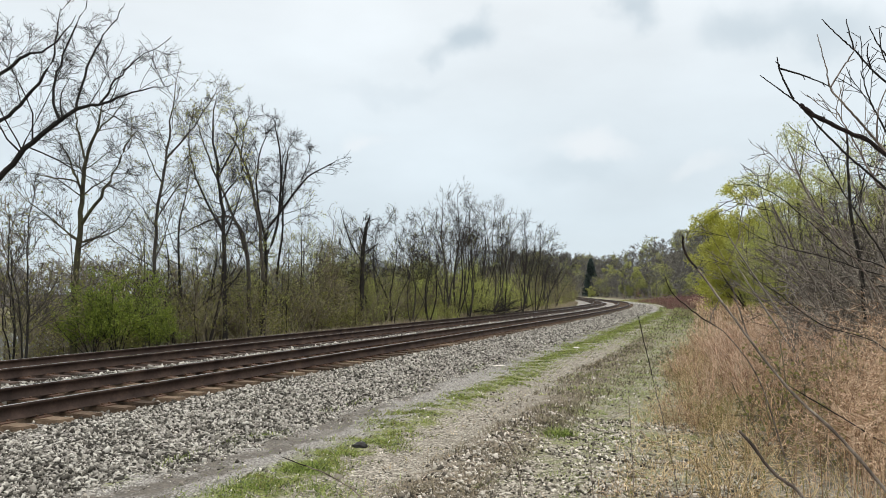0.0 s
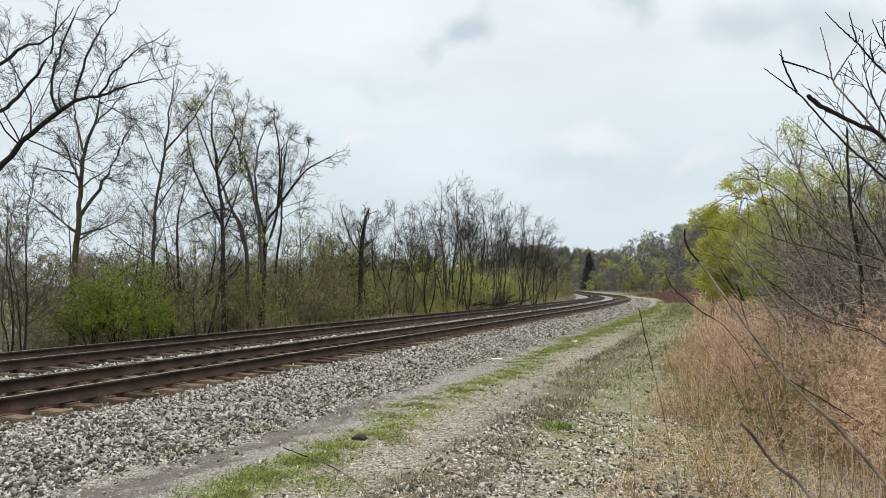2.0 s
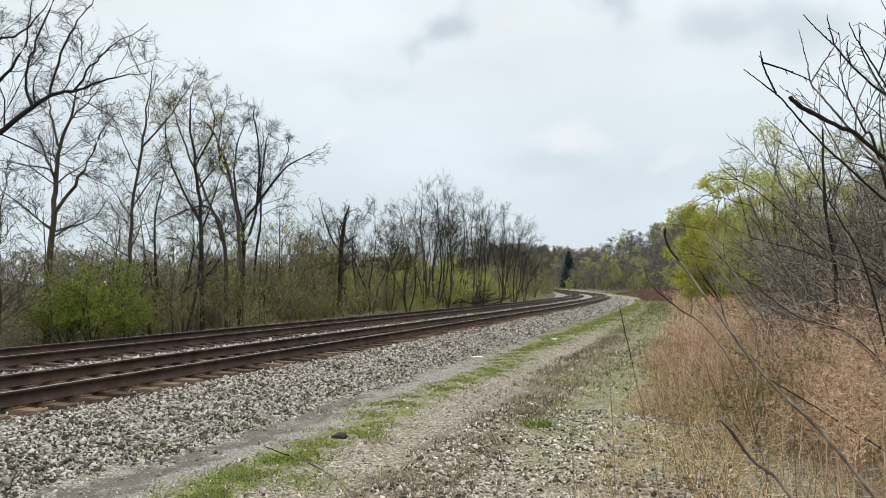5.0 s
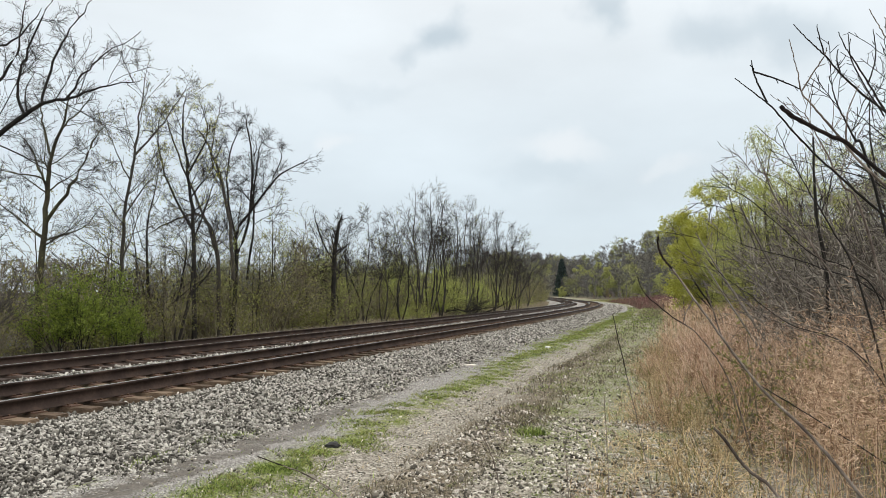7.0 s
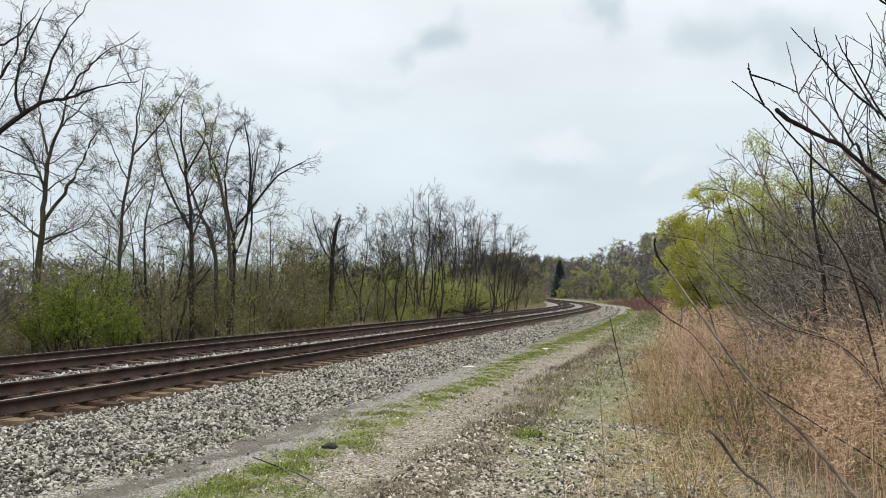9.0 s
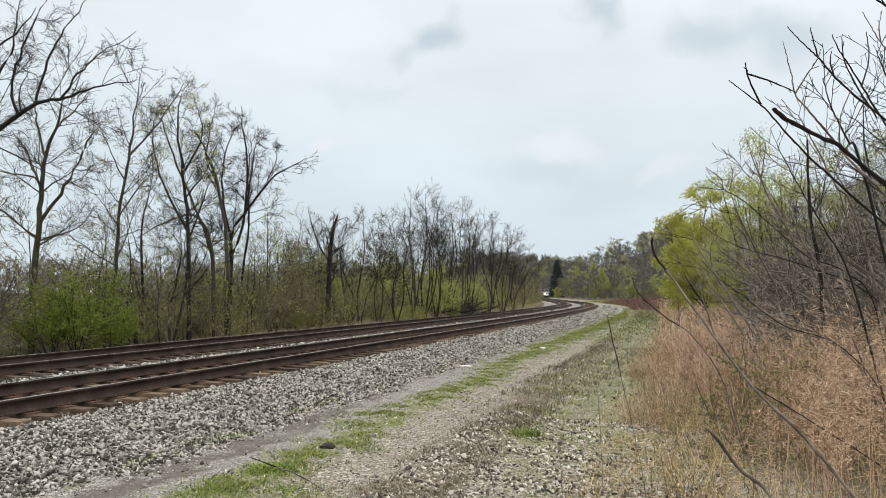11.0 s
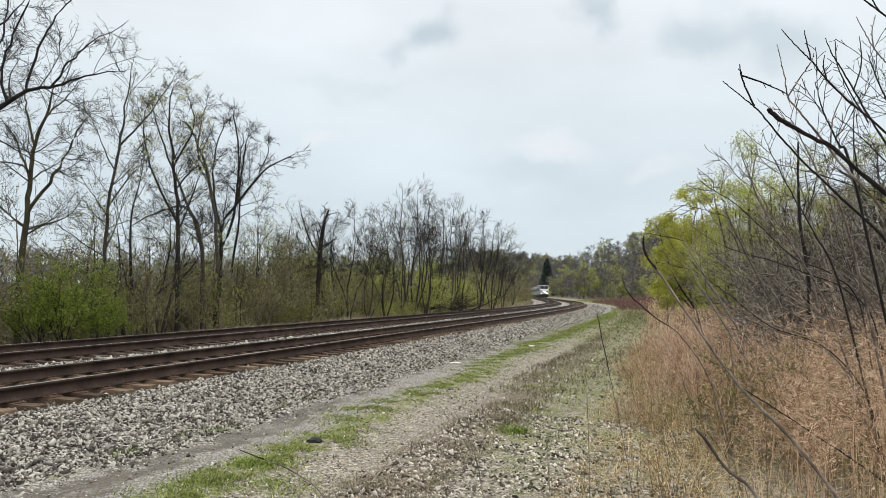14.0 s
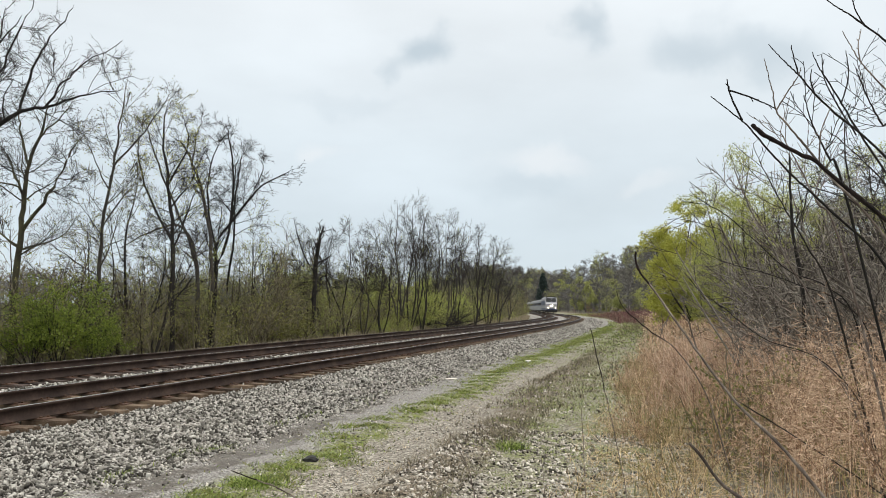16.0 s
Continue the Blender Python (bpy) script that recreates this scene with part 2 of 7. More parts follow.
def lie(x, y):
    """Height of the ground."""
    x, y = np.atleast_1d(x).astype(float), np.atleast_1d(y).astype(float)
    s, off = to_line(x, y)
    z = 0.03 * ripple(x, y, 2.5, 1) + 0.012 * ripple(x, y, 0.7, 2)
    # two worn lanes and the mound of weeds between them
    lanes = np.exp(-((off + 3.5) / 0.35) ** 2) + np.exp(-((off + 4.95) / 0.35) ** 2)
    z -= 0.035 * lanes * (off < -2)
    z += 0.06 * np.exp(-((off + 5.78) / 0.32) ** 2)
    # under the ballast
    z -= 0.25 * smooth(off, -3.0, -2.2) * (1 - smooth(off, 8.0, 9.0))
    # the bank to the river, shallower further on
    deep = 3.6 * (1 - smooth(s, 45, 80)) + 0.9
    z -= deep * smooth(off, 8.3, 21) * (1 - smooth(off, 150, 185))
    z += 1.2 * smooth(off, 150, 260)
    # right of the lane: a low rise, far hills
    z += 0.25 * smooth(-off, 8.5, 16)
    clear = smooth(np.abs(off - 2), 20, 90)
    for cx, cy, sx, sy, a in HILLS:
        z += clear * a * np.exp(-((x - cx) / sx) ** 2 - ((y - cy) / sy) ** 2)
    return z


HILLS = [(115, 470, 110, 120, 14), (210, 400, 90, 170, 21), (60, 720, 190, 120, 31), (330, 330, 150, 220, 26), (160, 150, 60, 90, 6)]


# ---- mesh helpers ----
def np_mesh(name, V, T, mats, index=None):
    """A mesh from arrays of corners and triangles."""
    me = bpy.data.meshes.new(name)
    V, T = np.asarray(V, np.float32).reshape(-1, 3), np.asarray(T, np.int32).reshape(-1, 3)
    me.vertices.add(len(V))
    me.vertices.foreach_set("co", V.ravel())
    me.loops.add(T.size)
    me.loops.foreach_set("vertex_index", T.ravel())
    me.polygons.add(len(T))
    me.polygons.foreach_set("loop_start", np.arange(0, T.size, 3, dtype=np.int32))
    for m in (mats if isinstance(mats, (list, tuple)) else [mats]):
        me.materials.append(m)
    if index is not None:
        me.polygons.foreach_set("material_index", np.asarray(index, np.int32))
    me.update(calc_edges=True)
    return me


def child(name, data, parent, label=""):
    ob = new(name, data)
    ob.parent = parent
    return tagged(ob, label)


def part(name, bm, mat, parent, label="", smooth_faces=False):
    me = bpy.data.meshes.new(name)
    bm.to_mesh(me)
    bm.free()
    me.materials.append(mat)
    if smooth_faces:
        for p in me.polygons:
            p.use_smooth = True
    return child(name, me, parent, label)


def empty(name, x, y, z, label, category, group="", kind=""):
    ob = new(name)
    ob.empty_display_size = 0.2
    ob.location = (x, y, z)
    return tagged(ob, label, category, group, kind)


def box(bm, x0, y0, z0, x1, y1, z1, bevel=0.0):
    r = bmesh.ops.create_cube(bm, size=1, matrix=Matrix.Translation(((x0 + x1) / 2, (y0 + y1) / 2, (z0 + z1) / 2)) @ Matrix.Diagonal((x1 - x0, y1 - y0, z1 - z0, 1)))
    if bevel:
        es = {e for v in r["verts"] for e in v.link_edges}
        bmesh.ops.bevel(bm, geom=list(es), offset=bevel, segments=2, affect="EDGES")
    return bm


def unit(v):
    return v / np.maximum(np.linalg.norm(v, axis=-1, keepdims=True), 1e-9)


def tubes(pts, rad, sides):
    """Tubes along N lines of K points: corners and triangles."""
    n, k = pts.shape[:2]
    tan = unit(np.gradient(pts, axis=1))
    ref = np.where(np.abs(tan[:, :, 2:3]) > 0.9, np.array([1.0, 0, 0]), np.array([0, 0, 1.0]))
    a = unit(np.cross(tan, ref))
    b = np.cross(tan, a)
    th = np.arange(sides) * 2 * math.pi / sides
    ring = pts[:, :, None, :] + rad[:, :, None, None] * (np.cos(th)[:, None] * a[:, :, None, :] + np.sin(th)[:, None] * b[:, :, None, :])
    base = np.arange(n)[:, None, None] * k * sides + np.arange(k - 1)[None, :, None] * sides
    if k == 2 and sides == 3:           # the finest twigs run to a point
        v = np.concatenate([pts[:, :1] + (ring[:, 0] - pts[:, :1]) * 1.45, pts[:, 1:]], 1)
        f = np.arange(n)[:, None] * 4
        return v.reshape(-1, 3), np.concatenate([f + np.array([0, 1, 3]), f + np.array([1, 2, 3]), f + np.array([2, 0, 3])])
    j, j2 = np.arange(sides), (np.arange(sides) + 1) % sides
    q = np.stack([base + j, base + j2, base + j2 + sides, base + j + sides], -1).reshape(-1, 4)
    return ring.reshape(-1, 3), np.concatenate([q[:, [0, 1, 2]], q[:, [0, 2, 3]]])


class Heap:
    """Gathers triangles."""

    def __init__(self):
        self.v, self.t, self.n = [], [], 0

    def add(self, v, t):
        self.v.append(v)
        self.t.append(t + self.n)
        self.n += len(v)

    def mesh(self, name, mat, soft=False):
        me = np_mesh(name, np.concatenate(self.v), np.concatenate(self.t), mat)
        if soft:
            me.polygons.foreach_set("use_smooth", np.ones(len(me.polygons), bool))
        return me


def sprout(rng, pts, rad, per, angle, ratio, thin, segs, wobble, up, first=0.25, spread=12, shape=0.5, tip=0.25, least=0.0):
    """The next order of branches along lines pts: how many on each, angle off the parent, length as a share of the parent's."""
    n, k = pts.shape[:2]
    length = np.linalg.norm(np.diff(pts, axis=1), axis=2).sum(1)
    share = np.clip(length / length.mean(), 0.25, 3.0)
    idx = np.searchsorted(np.cumsum(share / share.sum()), (np.arange(n * per) + rng.uniform(0.2, 0.8, n * per)) / (n * per))
    idx = np.minimum(idx, n - 1)
    m = len(idx)
    f = first + (1 - first) * ((np.arange(m) * 0.618034 + rng.uniform(0, 0.3, m)) % 1.0)
    u = f * (k - 1)
    i = np.minimum(u.astype(int), k - 2)
    w = (u - i)[:, None]
    p = pts[idx, i] * (1 - w) + pts[idx, i + 1] * w
    r = (rad[idx, i] * (1 - w[:, 0]) + rad[idx, i + 1] * w[:, 0]) * thin * rng.uniform(0.75, 1.1, m)
    t = unit(pts[idx, i + 1] - pts[idx, i])
    side = unit(np.cross(t, unit(rng.normal(size=(m, 3)))))
    a = np.radians(angle + rng.normal(0, spread, m))[:, None]
    d = unit(t * np.cos(a) + side * np.sin(a))
    L = np.maximum(length[idx] * ratio * (1 - shape * f), least) * rng.uniform(0.7, 1.25, m)
    return strand(rng, p, d, L, r, segs, wobble, up, tip)


def strand(rng, p, d, L, r, segs, wobble, up, tip=0.25):
    out, m = [p], len(p)
    for _ in range(segs):
        d = unit(d + rng.normal(0, wobble, (m, 3)) + np.array([0, 0, up]))
        p = p + d * (L / segs)[:, None]
        out.append(p)
    pts = np.stack(out, 1)
    rr = r[:, None] * np.linspace(1, tip, segs + 1)[None, :]
    return pts, rr


def guide(points, radii, n):
    """A smooth line through a few points, with n steps."""
    P, R = np.asarray(points, float), np.asarray(radii, float)
    u = np.linspace(0, len(P) - 1, n + 1)
    i = np.clip(u.astype(int), 0, len(P) - 2)
    t = (u - i)[:, None]
    p0, p1, p2, p3 = P[np.maximum(i - 1, 0)], P[i], P[i + 1], P[np.minimum(i + 2, len(P) - 1)]
    out = 0.5 * (2 * p1 + (p2 - p0) * t + (2 * p0 - 5 * p1 + 4 * p2 - p3) * t * t + (3 * p1 - p0 - 3 * p2 + p3) * t ** 3)
    return out[None], np.interp(u, np.arange(len(R)), R)[None]


def petals(rng, pts, count, size, jitter=0.06, droop=0.0, narrow=0.45):
    """Small four-cornered leaves strewn along lines."""
    n, k = pts.shape[:2]
    a, u = rng.randint(0, n, count), rng.uniform(0.2, 1, count) * (k - 1)
    i = np.minimum(u.astype(int), k - 2)
    w = (u - i)[:, None]
    c = pts[a, i] * (1 - w) + pts[a, i + 1] * w + rng.normal(0, jitter, (count, 3))
    d1 = unit(rng.normal(size=(count, 3)) + np.array([0, 0, -droop]))
    d2 = unit(np.cross(d1, rng.normal(size=(count, 3))))
    s = (size * rng.uniform(0.6, 1.4, count))[:, None]
    v = np.stack([c - d1 * s, c + d2 * s * narrow, c + d1 * s, c - d2 * s * narrow], 1).reshape(-1, 3)
    b = np.arange(count)[:, None] * 4
    return v, np.concatenate([b + np.array([0, 1, 2]), b + np.array([0, 2, 3])])


# ---- ground, ballast, river ----
def build_ground():
    ang = np.radians(np.concatenate([np.arange(-40, 45, 0.3), np.arange(45, 320, 2.5)]))
    rad = np.concatenate([[0.0], 0.8 * 1.042 ** np.arange(0, 212)])
    A, R = np.meshgrid(ang, rad)
    x, y = (R * np.sin(A)).ravel(), (R * np.cos(A)).ravel()
    z = lie(x, y)
    na, nr = len(ang), len(rad)
    i, j = np.meshgrid(np.arange(nr - 1), np.arange(na), indexing="ij")
    a, b = i * na + j, i * na + (j + 1) % na
    c, d = b + na, a + na
    T = np.concatenate([np.stack([a, d, c], -1).reshape(-1, 3), np.stack([a, c, b], -1).reshape(-1, 3)])
    me = np_mesh("ground", np.stack([x, y, z], 1), T, ground_material())
    s, off = to_line(x, y)
    for nm, val in (("across", off), ("along", s)):
        at = me.attributes.new(nm, "FLOAT", "POINT")
        at.data.foreach_set("value", val.astype(np.float32))
    me.polygons.foreach_set("use_smooth", np.ones(len(me.polygons), bool))
    tagged(new("ground", me), "gravel service lane with grass strips beside rough ground", "ground", kind="structure")


def ground_material():
    """Zones across the lane: worn gravel, a green strip, weedy gravel, brown litter under the brush."""
    m = bpy.data.materials.new("lane_and_rough_ground")
    m.use_nodes = True
    nt = m.node_tree
    N, L = nt.nodes.new, nt.links.new
    b = nt.nodes["Principled BSDF"]
    b.inputs["Roughness"].default_value, b.inputs["Specular IOR Level"].default_value = 0.95, 0.2
    tc = N("ShaderNodeTexCoord")
    at = N("ShaderNodeAttribute")
    at.attribute_name = "across"
    along = N("ShaderNodeAttribute")
    along.attribute_name = "along"

    def noise_of(scale, detail=4, rough=0.55):
        n = N("ShaderNodeTexNoise")
        n.inputs["Scale"].default_value, n.inputs["Detail"].default_value, n.inputs["Roughness"].default_value = scale, detail, rough
        L(tc.outputs["Object"], n.inputs["Vector"])
        return n.outputs["Fac"]

    def ramp_of(fac, stops):
        r = N("ShaderNodeValToRGB")
        L(fac, r.inputs[0])
        e = r.color_ramp.elements
        e[0].position, e[0].color = stops[0][0], (*stops[0][1], 1)
        e[1].position, e[1].color = stops[-1][0], (*stops[-1][1], 1)
        for p, c in stops[1:-1]:
            e.new(p).color = (*c, 1)
        return r.outputs[0]

    def range_of(v, a, c, lo=0.0, hi=1.0):
        r = N("ShaderNodeMapRange")
        r.interpolation_type = "SMOOTHSTEP"
        for k, val in (("From Min", a), ("From Max", c), ("To Min", lo), ("To Max", hi)):
            r.inputs[k].default_value = val
        L(v, r.inputs["Value"])
        return r.outputs[0]

    def math_of(op, p, q):
        n = N("ShaderNodeMath")
        n.operation = op
        for k, v in enumerate((p, q)):
            if isinstance(v, (int, float)):
                n.inputs[k].default_value = v
            else:
                L(v, n.inputs[k])
        return n.outputs[0]

    def mix_of(f, p, q):
        n = N("ShaderNodeMix")
        n.data_type = "RGBA"
        L(f, n.inputs[0])
        L(p, n.inputs[6])
        L(q, n.inputs[7])
        return n.outputs[2]

    broad, mid, fine, grit = noise_of(0.5), noise_of(2.2), noise_of(11, 5, 0.65), noise_of(48, 4, 0.7)
    vor = N("ShaderNodeTexVoronoi")
    vor.inputs["Scale"].default_value = 34
    L(tc.outputs["Object"], vor.inputs["Vector"])
    off = math_of("ADD", at.outputs["Fac"], math_of("MULTIPLY", math_of("SUBTRACT", mid, 0.5), 1.3))
    pebbles = ramp_of(vor.outputs["Color"], [(0.15, (0.06, 0.052, 0.04)), (0.5, (0.23, 0.207, 0.168)), (0.85, (0.52, 0.48, 0.41))])
    dust = ramp_of(grit, [(0.40, (0.06, 0.051, 0.039)), (0.5, (0.22, 0.196, 0.157)), (0.60, (0.46, 0.418, 0.345))])
    lane = mix_of(range_of(fine, 0.4, 0.6), dust, pebbles)
    soil = ramp_of(grit, [(0.40, (0.045, 0.035, 0.025)), (0.5, (0.15, 0.12, 0.085)), (0.60, (0.32, 0.27, 0.20))])
    green = ramp_of(grit, [(0.40, (0.04, 0.045, 0.014)), (0.5, (0.14, 0.165, 0.045)), (0.60, (0.30, 0.33, 0.11))])
    moss = ramp_of(grit, [(0.40, (0.045, 0.05, 0.014)), (0.5, (0.15, 0.172, 0.046)), (0.60, (0.27, 0.29, 0.09))])
    litter = ramp_of(grit, [(0.35, (0.030, 0.024, 0.016)), (0.5, (0.085, 0.067, 0.044)), (0.65, (0.20, 0.16, 0.10))])
    ash = ramp_of(grit, [(0.40, (0.08, 0.073, 0.065)), (0.5, (0.22, 0.207, 0.187)), (0.60, (0.44, 0.42, 0.385))])
    mud = ramp_of(fine, [(0.35, (0.06, 0.052, 0.043)), (0.5, (0.095, 0.083, 0.069)), (0.65, (0.16, 0.142, 0.12))])
    lane = mix_of(range_of(off, -4.5, -4.0), lane, ash)
    col = lane
    # dark soil in the sunken lane, brown earth on the weedy mound
    dark = math_of("MULTIPLY", range_of(math_of("ABSOLUTE", math_of("ADD", off, range_of(along.outputs["Fac"], 7, 14, 3.35, 2.95)), 0), 0.30, 0.08), math_of("MULTIPLY", range_of(broad, 0.25, 0.45), range_of(fine, 0.35, 0.55, 0.45, 0.95)))
    col = mix_of(dark, col, mud)
    mound = math_of("MULTIPLY", range_of(math_of("ABSOLUTE", math_of("ADD", off, 5.78), 0), 0.55, 0.15), range_of(fine, 0.36, 0.5))
    col = mix_of(mound, col, soil)
    strip = math_of("MULTIPLY", math_of("MULTIPLY", range_of(math_of("ABSOLUTE", math_of("ADD", off, range_of(along.outputs["Fac"], 12, 22, 4.2, 3.9)), 0), 0.40, 0.12), range_of(fine, 0.39, 0.50, 0, 0.9)), range_of(mid, 0.36, 0.48))
    col = mix_of(strip, col, moss)
    weeds = math_of("MULTIPLY", math_of("MULTIPLY", range_of(off, -5.9, -6.25), range_of(off, -9.0, -8.0)), math_of("MULTIPLY", range_of(fine, 0.40, 0.52, 0.1, 0.9), range_of(mid, 0.40, 0.52, 0.25, 1.0)))
    weeds = math_of("MULTIPLY", weeds, range_of(along.outputs["Fac"], 5.8, 8.5, 0.1, 0.8))
    col = mix_of(weeds, col, green)
    edge = math_of("MULTIPLY", range_of(math_of("ABSOLUTE", math_of("ADD", off, 2.62), 0), 0.35, 0.1), range_of(fine, 0.40, 0.55, 0, 0.8))
    col = mix_of(edge, col, moss)
    col = mix_of(math_of("MULTIPLY", range_of(off, -8.3, -10.5), range_of(fine, 0.3, 0.5, 0.4, 1.0)), col, litter)
    bank = mix_of(range_of(mid, 0.42, 0.62, 0, 0.6), ramp_of(fine, [(0.3, (0.05, 0.04, 0.028)), (0.5, (0.11, 0.085, 0.055)), (0.7, (0.20, 0.16, 0.10))]), green)
    col = mix_of(range_of(off, 7.8, 9.0), col, bank)
    leafmould = ramp_of(fine, [(0.3, (0.035, 0.031, 0.026)), (0.5, (0.065, 0.057, 0.047)), (0.7, (0.11, 0.095, 0.075))])
    far = mix_of(range_of(mid, 0.4, 0.7, 0, 0.4), leafmould, green)
    col = mix_of(range_of(off, -12, -22), col, far)
    col = mix_of(range_of(off, 90, 130), col, leafmould)
    rough = math_of("MULTIPLY", range_of(along.outputs["Fac"], 14, 34), math_of("MULTIPLY", range_of(off, -4.6, -5.3), range_of(off, -12.5, -9.5)))
    col = mix_of(rough, col, mix_of(range_of(fine, 0.44, 0.56, 0.15, 0.95), lane, mix_of(range_of(mid, 0.42, 0.6), green, soil)))
    L(col, b.inputs["Base Color"])
    bp = N("ShaderNodeBump")
    bp.inputs["Strength"].default_value, bp.inputs["Distance"].default_value = 0.8, 0.03
    L(math_of("ADD", math_of("MULTIPLY", vor.outputs["Distance"], 0.6), fine), bp.inputs["Height"])
    L(bp.outputs[0], b.inputs["Normal"])
    return m


BED = [(-3.5, -0.10), (-3.1, -0.02), (-2.3, 0.03), (-1.3, 0.105), (-0.75, 0.10), (-0.3, 0.08), (0.75, 0.085), (1.8, 0.08), (2.2, 0.10), (2.75, 0.14), (3.2, 0.11), (3.7, 0.08), (4.7, 0.085), (5.8, 0.08), (6.3, 0.10), (7.2, 0.0), (8.6, -0.3)]


def bed_z(off):
    return np.interp(off, [b[0] for b in BED], [b[1] for b in BED])


def build_ballast():
    offs = np.arange(-3.5, 8.61, 0.22)
    ss = np.concatenate([np.arange(-30, 60, 0.3), np.arange(60, 700, 2.5)])
    S, O = np.meshgrid(ss, offs, indexing="ij")
    x, y, _ = on_line(S.ravel(), O.ravel())
    z = bed_z(O.ravel()) + 0.018 * ripple(x, y, 0.5, 5) + 0.02 * ripple(x, y, 1.7, 6)
    n, k = len(ss), len(offs)
    i, j = np.meshgrid(np.arange(n - 1), np.arange(k - 1), indexing="ij")
    a = (i * k + j).ravel()
    T = np.concatenate([np.stack([a, a + 1, a + k + 1], 1), np.stack([a, a + k + 1, a + k], 1)])
    m = material("ballast_bed", [(0.020, 0.018, 0.016), (0.11, 0.10, 0.088), (0.30, 0.28, 0.25), (0.56, 0.53, 0.48)], 2.6, 0.95, 1.0, 24, fine=0.9)
    me = np_mesh("ballast_bed", np.stack([x, y, z], 1), T, m)
    tagged(new("ballast_bed", me), "bed of crushed grey stone under two railway tracks", "ballast", kind="structure")


def rocks(rng, x, y, z, size, flat=0.7):
    """Angular broken stones: skewed boxes with corners cut by chance."""
    n = len(x)
    c = np.array([[-1, -1, -1], [1, -1, -1], [1, 1, -1], [-1, 1, -1], [-1, -1, 1], [1, -1, 1], [1, 1, 1], [-1, 1, 1]], float)
    v = c[None] * rng.uniform(0.45, 1.0, (n, 8, 3)) * np.stack([rng.uniform(0.8, 1.7, n), rng.uniform(0.55, 1.05, n), rng.uniform(0.35, 0.85, n) * flat / 0.7], 1)[:, None, :]
    q = unit(rng.normal(size=(n, 4)) * np.array([1.6, 0.75, 0.75, 1.6]))
    w, a, b, d = q[:, 0], q[:, 1], q[:, 2], q[:, 3]
    Rm = np.stack([1 - 2 * (b * b + d * d), 2 * (a * b - w * d), 2 * (a * d + w * b), 2 * (a * b + w * d), 1 - 2 * (a * a + d * d), 2 * (b * d - w * a), 2 * (a * d - w * b), 2 * (b * d + w * a), 1 - 2 * (a * a + b * b)], 1).reshape(n, 3, 3)
    v = np.einsum("nij,nkj->nki", Rm, v) * (size * 0.5)[:, None, None] + np.stack([x, y, z], 1)[:, None, :]
    f = np.array([[0, 2, 1], [0, 3, 2], [4, 5, 6], [4, 6, 7], [0, 1, 5], [0, 5, 4], [1, 2, 6], [1, 6, 5], [2, 3, 7], [2, 7, 6], [3, 0, 4], [3, 4, 7]])
    return v.reshape(-1, 3), (np.arange(n)[:, None, None] * 8 + f).reshape(-1, 3)


def build_stones():
    rng = np.random.RandomState(11)
    S, O, Z = [], [], []
    for s0, s1, o0, o1, per, size in STONES:
        n = int((s1 - s0) * (o1 - o0) * per)
        s, o = rng.uniform(s0, s1, n), rng.uniform(o0, o1, n)
        S.append(s), O.append(o), Z.append(np.full(n, size))
    s, o, size = np.concatenate(S), np.concatenate(O), np.concatenate(Z)
    # keep the rails' feet clear
    keep = np.ones(len(s), bool)
    for t in TRACKS:
        for r in (t, t + 1.505):
            keep &= np.abs(o - r) > 0.10
        inside = (o > t - 0.5) & (o < t + 2.0)
        keep &= ~inside | (np.abs((s / TIE_STEP) % 1 - 0.5) > 0.20)
    s, o, size = s[keep], o[keep], size[keep] * rng.lognormal(0, 0.28, keep.sum())
    x, y, _ = on_line(s, o)
    h = Heap()
    h.add(*rocks(rng, x, y, bed_z(o) + 0.3 * size + rng.uniform(-0.01, 0.012, len(s)), size, 0.55))
    tagged(new("ballast_stones", h.mesh("ballast_stones", M_STONE)), "loose angular grey and whitish crushed stones", "ballast stones", kind="stuff")
    # gravel strewn over the lane: fine in the wheel tracks, coarse and flat on the near verge
    h = Heap()
    for n, s0, s1, o0, o1, size, mean in ((11000, 3, 22, -5.6, -2.9, 0.019, 0.4), (17000, 3.5, 10, -8.4, -5.5, 0.031, 0.30), (4500, 9, 26, -8.4, -5.6, 0.026, 0.35)):
        s, o = s0 + (s1 - s0) * rng.power(0.7, n), rng.uniform(o0, o1, n)
        x, y, _ = on_line(s, o)
        keep = ripple(x, y, 1.1, 51) + 0.7 * ripple(x, y, 0.4, 52) > -0.25 + 0.25 * rng.normal(size=n)
        keep &= (np.abs(o + 3.6) > 0.25) | (rng.uniform(size=n) < 0.25)
        x, y = x[keep], y[keep]
        sz = rng.lognormal(math.log(size), mean, len(x))
        h.add(*rocks(rng, x, y, lie(x, y) + 0.10 * sz, sz, 0.3))
    tagged(new("lane_gravel", h.mesh("lane_gravel", M_PEBBLE)), "loose pale gravel strewn over the lane", "gravel", kind="stuff")


TIE_STEP = 0.5
STONES = [(3, 12, -3.2, -0.45, 980, 0.031), (12, 24, -3.1, -0.45, 360, 0.038), (24, 44, -3.0, -0.45, 130, 0.052), (44, 75, -3.0, -0.45, 50, 0.068), (75, 120, -2.9, -0.45, 16, 0.09), (42, 90, 1.9, 3.6, 25, 0.07), (3, 22, 2.0, 3.5, 170, 0.05), (3, 22, -0.45, 2.0, 80, 0.045), (3, 22, 3.5, 6.0, 70, 0.048), (22, 42, 1.9, 3.6, 90, 0.055)]


